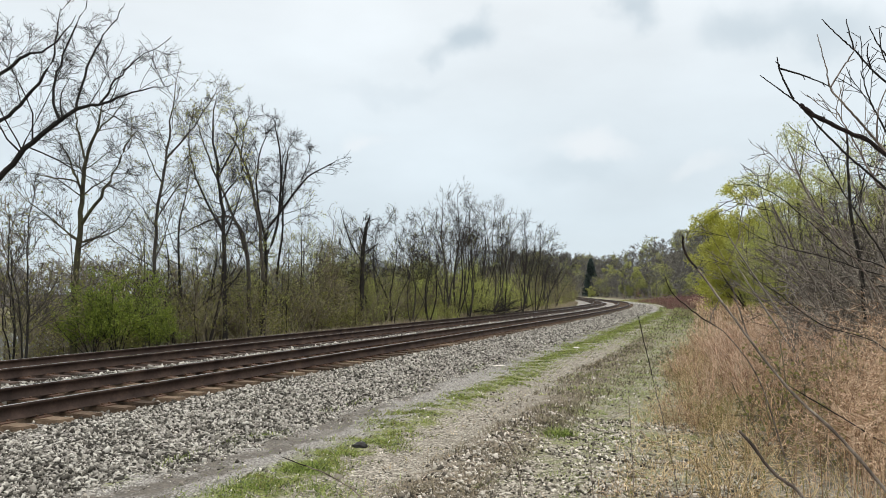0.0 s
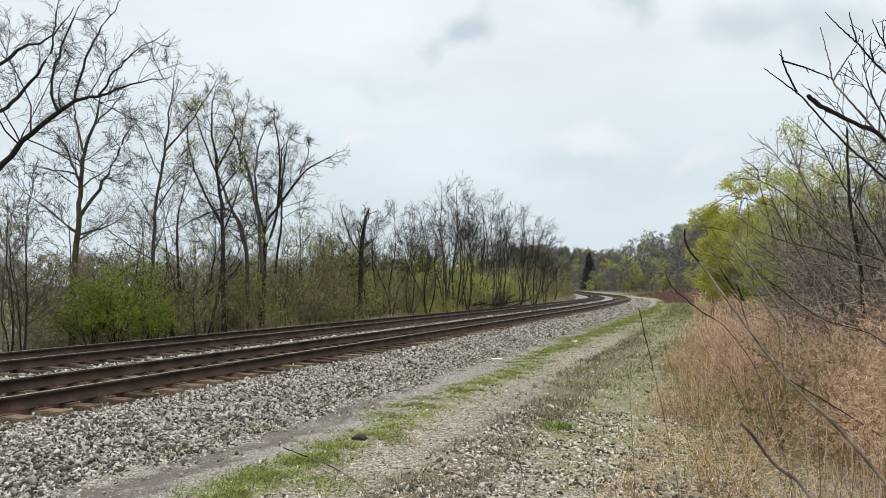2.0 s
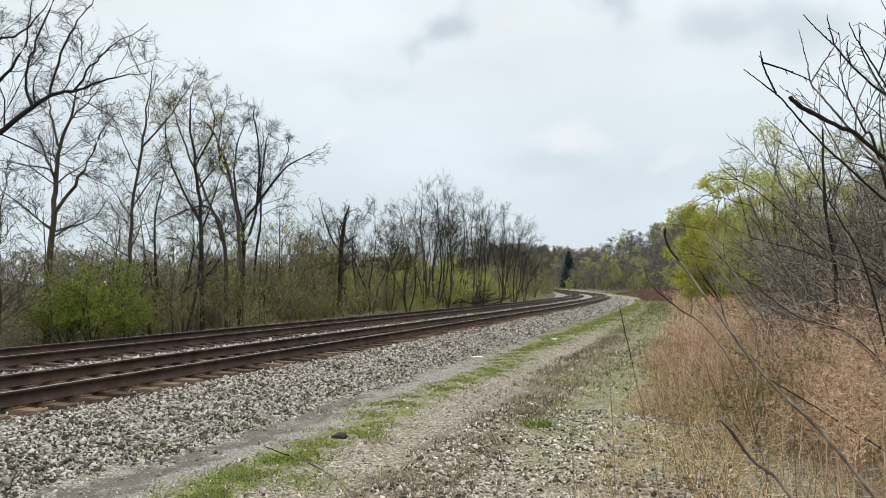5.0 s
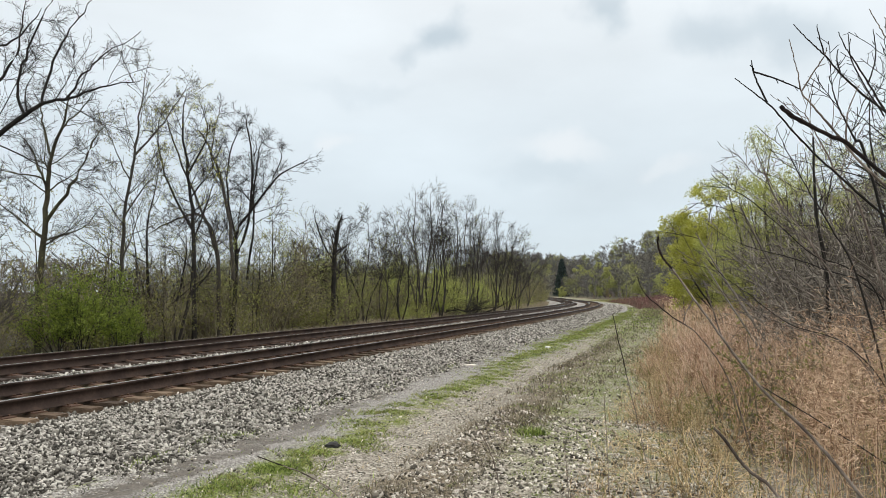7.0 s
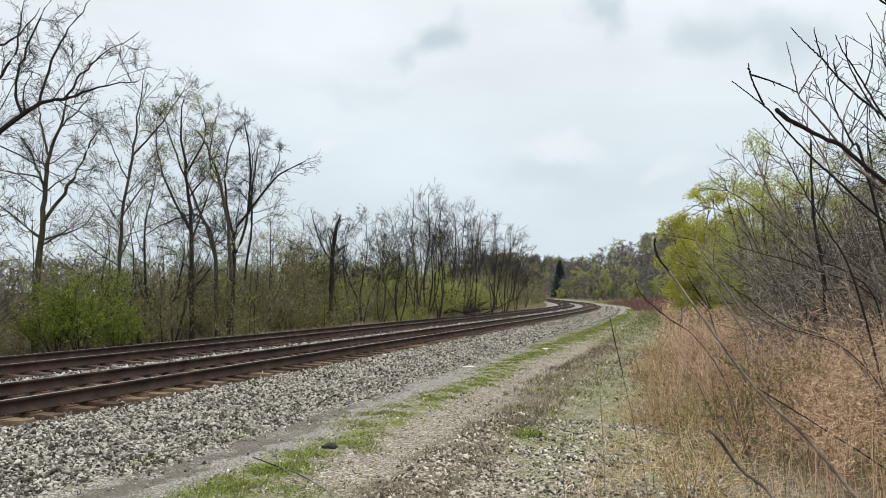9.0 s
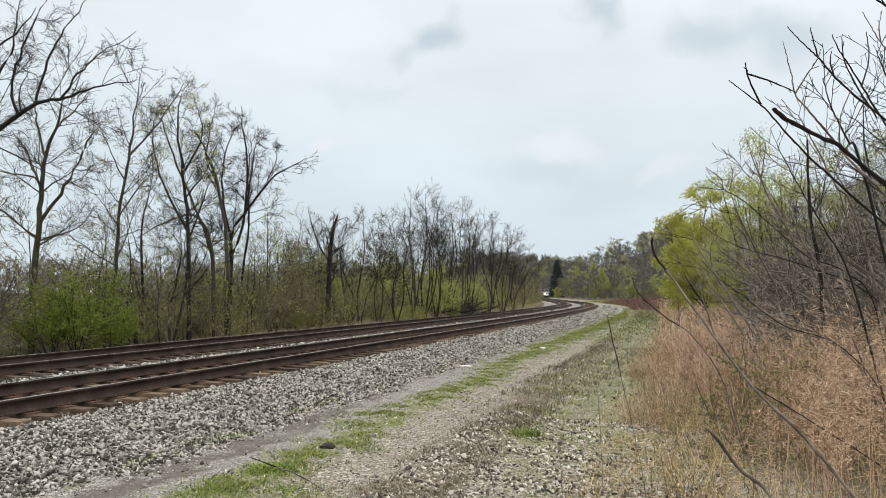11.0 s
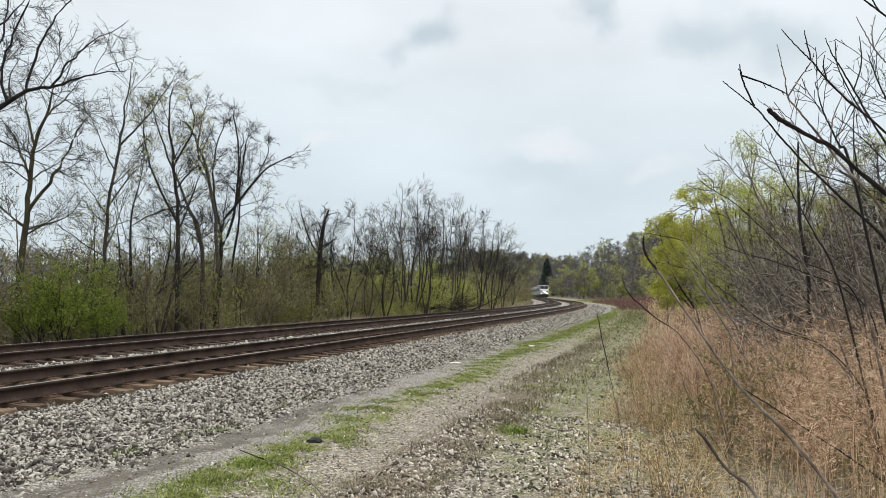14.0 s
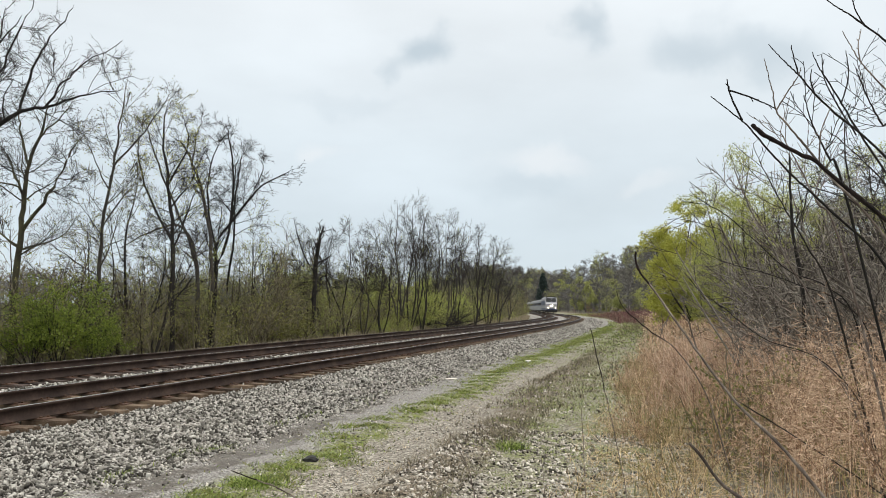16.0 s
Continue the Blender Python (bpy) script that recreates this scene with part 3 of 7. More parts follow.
def build_river():
    h = HEAD0
    pts = []
    for s, o in ((-500, 12), (130, 12), (130, 190), (-500, 190)):
        pts.append((-math.cos(h) * (FOOT + o) + math.sin(h) * s, math.sin(h) * (FOOT + o) + math.cos(h) * s, -2.6))
    me = bpy.data.meshes.new("river")
    me.from_pydata(pts, [], [(0, 1, 2, 3)])
    me.materials.append(M_WATER)
    tagged(new("river_water", me), "calm river reflecting the pale sky behind the trees", "water", kind="structure")


# ---- tracks ----
RAIL_PROFILE = [(-0.070, -0.185), (-0.070, -0.172), (-0.012, -0.150), (-0.010, -0.045), (-0.036, -0.036), (-0.036, -0.006), (-0.030, 0.0), (0.030, 0.0), (0.036, -0.006), (0.036, -0.036), (0.010, -0.045), (0.012, -0.150), (0.070, -0.172), (0.070, -0.185)]


def rail_mesh(off):
    ss = np.concatenate([np.arange(-30, 120, 1.0), np.arange(120, 700, 3.0)])
    V, T, idx = [], [], []
    k = len(RAIL_PROFILE)
    for px, pz in RAIL_PROFILE:
        x, y, _ = on_line(ss, off + px)
        V.append(np.stack([x, y, np.full(len(ss), RAIL_Z + pz)], 1))
    V = np.stack(V, 1).reshape(-1, 3)
    for j in range(k):
        j2 = (j + 1) % k
        a = np.arange(len(ss) - 1) * k
        T.append(np.concatenate([np.stack([a + j, a + j + k, a + j2 + k], 1), np.stack([a + j, a + j2 + k, a + j2], 1)]))
        idx.append(np.full(len(T[-1]), 1 if j == 6 else 0))
    return np_mesh("rail", V, np.concatenate(T), [M_RUST, M_RAILTOP], np.concatenate(idx))


def build_tracks():
    bm = bmesh.new()
    box(bm, -0.115, -1.29, -0.16, 0.115, 1.29, 0.0, 0.012)
    tie_me = bpy.data.meshes.new("tie")
    bm.to_mesh(tie_me)
    bm.free()
    tie_me.materials.append(M_TIE)
    dark_me = tie_me.copy()
    dark_me.materials[0] = M_TIE_DARK
    bm = bmesh.new()
    box(bm, -0.10, -0.19, 0.0, 0.10, 0.19, 0.014)
    for sx in (-0.06, 0.06):
        for sy in (-0.10, 0.10):
            box(bm, sx - 0.012, sy - 0.02, 0.014, sx + 0.012, sy + 0.02, 0.036)
    plate_me = bpy.data.meshes.new("tie_plate")
    bm.to_mesh(plate_me)
    bm.free()
    plate_me.materials.append(M_PLATE)
    rng = random.Random(3)
    corners = np.array([v.co for v in tie_me.vertices])
    tie_me.calc_loop_triangles()
    tris = np.array([t.vertices for t in tie_me.loop_triangles])
    for t in TRACKS:
        tr = empty("railway_track", 0, 0, 0, "rusty steel rails spiked to weathered wooden ties", "railway track", "two parallel tracks")
        for o in (t, t + 1.505):
            child("rail", rail_mesh(o), tr, "rust-brown steel rail with a worn head")
        for i in range(300):
            s = 1.25 + i * TIE_STEP
            x, y, h = on_line(s, t + 0.7525 + rng.uniform(-0.05, 0.05))
            tie = child("tie", tie_me if t == 0 else dark_me, tr)
            tie.matrix_basis = Matrix.Translation((x, y, TIE_TOP - 0.014 + rng.uniform(-0.012, 0.004))) @ Matrix.Rotation(math.pi / 2 - h + rng.uniform(-0.025, 0.025), 4, "Z")
            if i < 80:
                for sy in (-0.7525, 0.7525):
                    p = child("tie_plate", plate_me, tie)
                    p.location = (0, sy, 0.0)
        hp = Heap()
        ss = np.concatenate([np.arange(-30, 1.0, TIE_STEP), np.arange(151.25, 420, TIE_STEP)])
        for s in ss:
            x, y, h = on_line(s, t + 0.7525)
            M = np.array(Matrix.Translation((x, y, TIE_TOP - 0.014)) @ Matrix.Rotation(math.pi / 2 - h, 4, "Z"))
            hp.add(corners @ M[:3, :3].T + M[:3, 3], tris)
        tagged(child("far_ties", hp.mesh("far_ties", M_TIE), tr), kind="stuff")


build_ground()
build_ballast()
build_river()
build_tracks()
build_stones()


# ---- trees ----
def tree(name, seed, x, y, stems, label, limbs=11, boughs=6, twigs=5, fine=3, bark=None, twig_mat=None, leaf=None, leaves=0, leaf_size=0.05,
         angle=45, reach=0.42, up=0.05, first=0.35, group="", category="tree", wob=0.085, jitter=0.06, sink=0.25, droop=0.0, thin=0.5, level=None, fat=0.0, girth=1.0, least=0.8):
    """A tree from its stems (each a few points with radii, z above the foot), grown out in four orders of branches."""
    rng = np.random.RandomState(seed)
    z = float(lie(x, y)[0]) - sink
    if level is not None:               # heights above a level of its own; the foot still goes down to the ground
        p, w = stems[0]
        stems = [([(p[0][0], p[0][1], min(z - level, p[1][2] - 0.5))] + list(p[1:]), w)] + list(stems[1:])
        z = level
    root = empty(name, x, y, z, label, category, group)
    wood, crown = Heap(), Heap()
    finest = []
    longest = max(np.linalg.norm(np.diff(np.array(q, float), axis=0), axis=1).sum() for q, _w in stems)
    for points, radii in stems:
        p, r = guide(points, np.array(radii) * girth, max(8, 4 * (len(points) - 1)))
        p = p + np.concatenate([np.zeros((1, 1, 3)), rng.normal(0, 0.02, (1, p.shape[1] - 1, 3))], 1)
        wood.add(*tubes(p, r, 8))
        h = np.linalg.norm(np.diff(p, axis=1), axis=2).sum()
        p1, r1 = sprout(rng, p, r, max(3, round(limbs * h / longest)), angle, reach * 1.15, thin, 7, wob * 1.2, up, first, 14, 0.72, least=least)
        (crown if name == "sapling" else wood).add(*tubes(p1, np.maximum(r1, 0.0078 + fat), 5))
        tipl = p[:, -2:]
        p2, r2 = sprout(rng, p1, r1, boughs, 44, 0.60, 0.50, 4, wob * 1.1, up * 0.9, 0.2, 12, 0.55, least=least * 0.65)
        crown.add(*tubes(p2, np.maximum(r2, 0.0054 + fat), 3))
        p3, r3 = sprout(rng, p2, r2, twigs, 42, 0.52, 0.6, 2 if fine else 1, wob * 1.0, up * 0.9, 0.15, 12, 0.45, least=least * 0.45)
        crown.add(*tubes(p3, np.maximum(r3, 0.0042 + fat), 3))
        finest.append(p3)
        if fine:
            p4, r4 = sprout(rng, p3, r3, fine, 36, 0.8, 0.7, 1, wob, up * 0.4, 0.1, 12, 0.4, least=least * 0.36)
            crown.add(*tubes(p4, np.maximum(r4, 0.0036 + fat), 3))
            finest[-1] = p4
    child("trunk", wood.mesh("trunk", bark or M_BARK, True), root)
    child("crown", crown.mesh("crown", twig_mat or M_TWIG), root, "fine bare twigs")
    if leaves:
        k = Heap()
        for f in finest:
            k.add(*petals(rng, f, leaves * len(f) // sum(len(g) for g in finest), leaf_size, jitter, droop))
        child("leaves", k.mesh("leaves", leaf), root, "small young leaves and buds")
    return root


def straight(h, r, lean_x=0.0, lean_y=0.0, bend=0.0):
    return ([(0, 0, 0), (lean_x * 0.3 + bend, lean_y * 0.3, h * 0.33), (lean_x * 0.6 - bend, lean_y * 0.6, h * 0.66), (lean_x, lean_y, h)], (r, r * 0.8, r * 0.5, r * 0.12))


def river_trees():
    """The single trees that stand out in the belt between the track and the river."""
    D = M_BARK_DARK
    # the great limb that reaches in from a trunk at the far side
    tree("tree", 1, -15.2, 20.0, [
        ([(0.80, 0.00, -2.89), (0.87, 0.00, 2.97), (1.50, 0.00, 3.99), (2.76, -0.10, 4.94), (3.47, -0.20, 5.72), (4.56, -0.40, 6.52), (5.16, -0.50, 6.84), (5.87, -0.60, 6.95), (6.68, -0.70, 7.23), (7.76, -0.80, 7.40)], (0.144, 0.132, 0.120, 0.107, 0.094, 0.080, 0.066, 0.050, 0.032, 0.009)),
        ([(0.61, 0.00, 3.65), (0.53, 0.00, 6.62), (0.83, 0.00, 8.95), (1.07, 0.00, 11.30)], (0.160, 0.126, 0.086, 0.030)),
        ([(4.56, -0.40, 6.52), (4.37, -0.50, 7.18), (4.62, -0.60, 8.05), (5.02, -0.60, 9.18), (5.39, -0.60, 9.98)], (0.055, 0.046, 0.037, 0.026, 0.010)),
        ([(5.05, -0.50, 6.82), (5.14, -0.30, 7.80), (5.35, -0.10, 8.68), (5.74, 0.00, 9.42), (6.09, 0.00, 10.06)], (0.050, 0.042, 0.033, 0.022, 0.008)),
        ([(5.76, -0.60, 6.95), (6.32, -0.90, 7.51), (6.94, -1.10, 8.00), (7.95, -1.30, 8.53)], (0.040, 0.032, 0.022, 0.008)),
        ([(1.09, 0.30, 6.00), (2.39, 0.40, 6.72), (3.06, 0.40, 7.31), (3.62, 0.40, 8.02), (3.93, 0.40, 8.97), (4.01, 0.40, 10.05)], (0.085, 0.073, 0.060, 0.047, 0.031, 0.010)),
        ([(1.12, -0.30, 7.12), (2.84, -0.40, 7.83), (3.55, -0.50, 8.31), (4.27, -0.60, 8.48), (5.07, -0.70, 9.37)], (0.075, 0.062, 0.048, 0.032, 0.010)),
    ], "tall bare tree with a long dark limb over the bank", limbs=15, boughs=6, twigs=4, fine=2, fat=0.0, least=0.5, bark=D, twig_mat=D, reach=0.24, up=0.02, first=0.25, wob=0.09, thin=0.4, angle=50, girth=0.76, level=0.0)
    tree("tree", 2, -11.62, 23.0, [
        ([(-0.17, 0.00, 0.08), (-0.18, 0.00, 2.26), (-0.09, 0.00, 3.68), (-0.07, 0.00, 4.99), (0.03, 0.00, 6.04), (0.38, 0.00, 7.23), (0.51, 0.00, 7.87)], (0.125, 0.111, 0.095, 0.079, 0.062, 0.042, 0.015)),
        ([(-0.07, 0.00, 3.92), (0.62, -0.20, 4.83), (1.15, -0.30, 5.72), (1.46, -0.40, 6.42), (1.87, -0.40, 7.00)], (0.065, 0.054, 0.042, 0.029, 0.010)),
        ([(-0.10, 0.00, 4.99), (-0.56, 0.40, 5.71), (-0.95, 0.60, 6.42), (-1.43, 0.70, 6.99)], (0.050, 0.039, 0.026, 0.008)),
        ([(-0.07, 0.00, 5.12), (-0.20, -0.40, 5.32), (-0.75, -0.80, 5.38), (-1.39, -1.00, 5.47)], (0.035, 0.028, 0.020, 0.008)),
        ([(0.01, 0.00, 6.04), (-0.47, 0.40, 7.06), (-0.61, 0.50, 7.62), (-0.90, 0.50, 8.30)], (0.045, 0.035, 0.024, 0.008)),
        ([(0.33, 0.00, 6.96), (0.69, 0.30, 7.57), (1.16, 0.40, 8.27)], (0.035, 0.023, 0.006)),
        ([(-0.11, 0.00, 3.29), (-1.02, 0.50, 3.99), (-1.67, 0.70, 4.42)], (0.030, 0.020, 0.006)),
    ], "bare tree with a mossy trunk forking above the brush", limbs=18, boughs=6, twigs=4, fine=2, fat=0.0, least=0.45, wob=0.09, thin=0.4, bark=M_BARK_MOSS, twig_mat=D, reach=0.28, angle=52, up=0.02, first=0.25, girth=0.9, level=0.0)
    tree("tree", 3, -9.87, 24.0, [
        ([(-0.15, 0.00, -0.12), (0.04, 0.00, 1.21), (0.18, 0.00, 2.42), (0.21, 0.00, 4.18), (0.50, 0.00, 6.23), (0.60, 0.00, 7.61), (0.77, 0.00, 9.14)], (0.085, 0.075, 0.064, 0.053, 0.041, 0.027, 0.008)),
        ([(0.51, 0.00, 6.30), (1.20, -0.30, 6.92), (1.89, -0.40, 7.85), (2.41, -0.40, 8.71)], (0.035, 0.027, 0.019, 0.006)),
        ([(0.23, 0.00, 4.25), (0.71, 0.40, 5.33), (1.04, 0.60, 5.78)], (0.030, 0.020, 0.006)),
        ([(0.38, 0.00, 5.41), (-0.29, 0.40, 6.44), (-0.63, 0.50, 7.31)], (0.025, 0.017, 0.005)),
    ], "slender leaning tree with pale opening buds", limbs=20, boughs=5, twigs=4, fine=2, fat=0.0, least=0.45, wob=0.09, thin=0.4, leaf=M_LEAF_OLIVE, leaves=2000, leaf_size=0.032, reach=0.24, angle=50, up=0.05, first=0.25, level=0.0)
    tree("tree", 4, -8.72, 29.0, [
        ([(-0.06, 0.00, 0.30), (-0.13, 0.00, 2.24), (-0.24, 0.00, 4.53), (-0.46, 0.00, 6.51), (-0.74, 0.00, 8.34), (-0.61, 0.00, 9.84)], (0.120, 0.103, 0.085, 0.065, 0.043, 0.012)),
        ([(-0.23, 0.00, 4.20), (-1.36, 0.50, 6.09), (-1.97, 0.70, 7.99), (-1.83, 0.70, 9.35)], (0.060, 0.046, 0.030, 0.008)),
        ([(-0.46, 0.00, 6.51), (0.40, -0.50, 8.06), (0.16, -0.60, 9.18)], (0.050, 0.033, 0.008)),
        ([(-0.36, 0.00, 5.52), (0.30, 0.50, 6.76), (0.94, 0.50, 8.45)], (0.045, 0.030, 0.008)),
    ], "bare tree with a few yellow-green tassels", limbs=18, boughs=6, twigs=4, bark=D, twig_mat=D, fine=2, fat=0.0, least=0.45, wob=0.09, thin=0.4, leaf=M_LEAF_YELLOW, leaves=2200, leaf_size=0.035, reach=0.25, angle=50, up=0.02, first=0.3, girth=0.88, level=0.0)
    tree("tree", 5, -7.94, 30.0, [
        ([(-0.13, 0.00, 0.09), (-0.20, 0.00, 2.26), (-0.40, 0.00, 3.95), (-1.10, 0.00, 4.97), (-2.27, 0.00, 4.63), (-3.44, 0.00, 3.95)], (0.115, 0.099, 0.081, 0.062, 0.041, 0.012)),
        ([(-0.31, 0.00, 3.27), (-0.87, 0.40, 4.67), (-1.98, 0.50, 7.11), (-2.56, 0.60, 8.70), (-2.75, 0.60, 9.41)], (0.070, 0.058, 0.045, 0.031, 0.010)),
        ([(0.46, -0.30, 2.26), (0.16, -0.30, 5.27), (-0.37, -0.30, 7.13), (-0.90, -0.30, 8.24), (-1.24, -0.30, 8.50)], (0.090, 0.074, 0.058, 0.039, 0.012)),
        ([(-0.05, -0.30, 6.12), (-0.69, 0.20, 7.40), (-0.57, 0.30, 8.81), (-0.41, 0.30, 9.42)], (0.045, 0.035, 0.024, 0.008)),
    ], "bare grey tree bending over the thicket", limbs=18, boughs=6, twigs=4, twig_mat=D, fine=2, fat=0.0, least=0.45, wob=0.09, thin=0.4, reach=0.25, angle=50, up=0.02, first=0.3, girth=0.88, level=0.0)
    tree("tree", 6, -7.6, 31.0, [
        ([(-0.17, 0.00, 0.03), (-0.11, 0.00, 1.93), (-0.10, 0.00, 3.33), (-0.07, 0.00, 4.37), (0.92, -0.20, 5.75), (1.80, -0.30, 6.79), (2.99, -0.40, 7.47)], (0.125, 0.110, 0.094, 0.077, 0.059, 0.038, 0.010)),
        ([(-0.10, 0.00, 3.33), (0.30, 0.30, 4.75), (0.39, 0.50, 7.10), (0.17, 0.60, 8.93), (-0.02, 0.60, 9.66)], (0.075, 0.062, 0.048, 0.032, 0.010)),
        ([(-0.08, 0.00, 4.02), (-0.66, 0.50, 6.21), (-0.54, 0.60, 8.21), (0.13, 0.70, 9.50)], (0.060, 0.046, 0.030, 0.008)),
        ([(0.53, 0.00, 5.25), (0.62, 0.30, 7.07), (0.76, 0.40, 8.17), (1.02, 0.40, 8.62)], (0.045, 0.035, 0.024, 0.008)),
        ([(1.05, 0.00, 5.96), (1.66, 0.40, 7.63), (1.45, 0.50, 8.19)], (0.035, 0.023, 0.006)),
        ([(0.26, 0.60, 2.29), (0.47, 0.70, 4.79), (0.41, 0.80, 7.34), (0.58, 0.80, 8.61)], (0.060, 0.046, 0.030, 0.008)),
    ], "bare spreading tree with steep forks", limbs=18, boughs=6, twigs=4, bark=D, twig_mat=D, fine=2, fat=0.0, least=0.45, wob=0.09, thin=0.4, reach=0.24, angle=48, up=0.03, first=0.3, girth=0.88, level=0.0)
    for seed, x, y, h, lean in ((8, -10.4, 27.5, 7.4, 0.5), (10, -8.9, 27.0, 6.4, 1.3)):
        tree("tree", seed, x, y, [straight(h, 0.11, lean, 0.2, 0.14), straight(h * 0.75, 0.07, lean - 1.1, 0.4, -0.1)], "slim dark bare tree rising from the brush", limbs=10, boughs=5, twigs=3, fine=1, fat=0.0012, bark=D, twig_mat=D, leaf=M_LEAF_OLIVE, leaves=500, leaf_size=0.035, reach=0.45, up=0.07, first=0.2, girth=0.7)
    # a dead trunk dark with creeper
    snag = tree("dead_tree", 7, -4.3, 38.0, [
        ([(0, 0, -0.5), (0.0, 0, 2.8), (0.12, 0, 4.6), (0.4, 0, 5.9)], (0.20, 0.19, 0.17, 0.06)),
        ([(0.05, 0, 3.3), (-0.8, 0.2, 4.8), (-1.2, 0.3, 6.3)], (0.08, 0.06, 0.012)),
    ], "broken dark trunk wound with dead creeper", limbs=10, boughs=4, twigs=3, fine=1, fat=0.0, bark=D, twig_mat=D, reach=0.22, least=0.4, level=0.0, girth=0.6)
    rng = np.random.RandomState(70)
    a = np.linspace(0, 26, 60)
    line = np.stack([0.2 * np.cos(a) + 0.1 * a / 26 * 2, 0.2 * np.sin(a), a / 26 * 5.6], 1)
    hp = Heap()
    pv, pr = sprout(rng, line[None], np.full((1, 60), 0.02), 170, 70, 0.028, 0.6, 3, 0.4, 0.0, 0.0, 25, 0.0)
    hp.add(*tubes(line[None], np.full((1, 60), 0.03), 5))
    hp.add(*tubes(pv, pr, 3))
    child("creeper", hp.mesh("creeper", M_BARK_DARK), snag, "matted dead creeper")


def belt_trees():
    """The slimmer trees further along the bank, and saplings between them."""
    rows = [  # x, y, height, radius, lean, stems
        (-3.9, 41.0, 6.4, 0.08, 0.1, 3), (-2.9, 41.5, 6.8, 0.09, 0.1, 3), (-1.9, 43.0, 6.2, 0.08, 0.3, 3), (-0.9, 45.0, 6.6, 0.09, -0.2, 4), (0.2, 48.0, 9.3, 0.12, -0.2, 4), (0.9, 49.5, 9.6, 0.12, 0.1, 5), (1.9, 52.0, 8.2, 0.11, 0.5, 3),
        (3.2, 56.0, 9.0, 0.12, 0.0, 4), (4.2, 60.0, 10.0, 0.13, 0.2, 5), (5.2, 62.0, 9.6, 0.12, -0.3, 4), (7.4, 67.0, 9.6, 0.12, 0.4, 4), (9.4, 73.0, 9.2, 0.12, 0.6, 4), (11.2, 78.0, 8.0, 0.10, 0.8, 3),
        (8.4, 72.0, 10.0, 0.13, -0.2, 3), (2.4, 55.0, 9.4, 0.12, -0.3, 3), (-6.6, 40.0, 6.0, 0.08, 0.2, 3), (13.8, 88.0, 6.4, 0.10, 0.6, 3), (11.0, 82.0, 8.2, 0.11, 0.2, 4), (6.4, 70.0, 10.2, 0.13, 0.2, 4), (-5.2, 39.5, 5.6, 0.07, -0.2, 3)]
    kinds = [
        (21, "slim bare tree in the belt by the track", None, 0), (22, "slim bare tree with a haze of buds", M_LEAF_OLIVE, 900), (23, "grey bare tree with upswept branches", None, 0), (24, "bare tree with pale green buds", M_LEAF_PALE, 1000)]
    rng = random.Random(5)
    for i, (x, y, h, r, lean, stems) in enumerate(rows):
        seed, label, leaf, n = kinds[i % 4]
        st = []
        for k in range(stems):
            a = k * 2.4 + i
            q, w = straight((h * 0.95) * (1 - 0.07 * k), r * (1 - 0.13 * k), lean + (2.0 * math.cos(a) if k else 0), 1.4 * math.sin(a) if k else 0, 0.16 * (-1) ** (i + k))
            st.append((q, w))
        tree("tree", 200 + i, x, y, st, label, limbs=12, boughs=6, twigs=5, fine=0, leaf=leaf, leaves=n // 2, leaf_size=0.045, fat=0.0012, least=0.8, girth=0.6, first=0.42, reach=0.28, wob=0.1, up=0.055, angle=46, thin=0.42, twig_mat=M_TWIG, group="bare trees along the bank", bark=M_BARK_DARK if i % 2 else M_BARK)
    # saplings: a few kinds, each repeated along the bank
    olds = []
    for i in range(7):
        h = (4.2, 5.0, 5.8, 6.6, 4.6, 5.4, 6.2)[i]
        st = [straight(h, 0.038, rng.uniform(-0.4, 0.4), rng.uniform(-0.3, 0.3), rng.uniform(-0.12, 0.12))]
        if i % 2:
            st.append(straight(h * 0.8, 0.028, rng.uniform(-0.9, 0.9), rng.uniform(-0.5, 0.5), 0.08))
        olds.append(tree("sapling", 300 + i, 0, 0, st, "thin sapling with a haze of buds rising out of the brush" if i % 3 == 0 else "thin bare sapling rising out of the brush", limbs=20, boughs=5, twigs=4, fine=0, fat=0.001, angle=50,
                         leaf=(M_LEAF_PALE if i in (0, 3) else M_LEAF_OLIVE), leaves=(1700 if i % 3 == 0 else 500), leaf_size=0.042, reach=0.34, up=0.05, first=0.08, group="saplings in the thicket", bark=M_BARK_DARK, twig_mat=(M_BRUSH if i in (2, 4, 5) else M_BARK)))
    for i in range(84):
        s = rng.uniform(19, 40) if i < 44 else rng.uniform(34, 92)
        o = rng.uniform(9.6, 15.5)
        x, y, _ = on_line(s, o)
        turn, size = rng.uniform(0, 360), rng.uniform(0.7, 1.05)
        (put if i < 7 else again)(olds[i % 7], float(x), float(y), turn, size, 0.2)
    for i in range(16):
        x, y, _ = on_line(rng.uniform(92, 160), rng.uniform(9.0, 15))
        again(olds[i % 7], float(x), float(y), rng.uniform(0, 360), rng.uniform(0.8, 1.2), 0.2)
    for x, y, k, size in ((-11.3, 19.4, 1, 0.95), (-12.3, 20.6, 5, 0.95), (-14.6, 24.6, 5, 1.1), (-13.9, 27.0, 2, 1.2), (-11.2, 25.8, 4, 1.1), (-16.4, 29.0, 1, 1.3)):
        again(olds[k], x, y, 37.0 * k + 50 * size, size, 0.2)


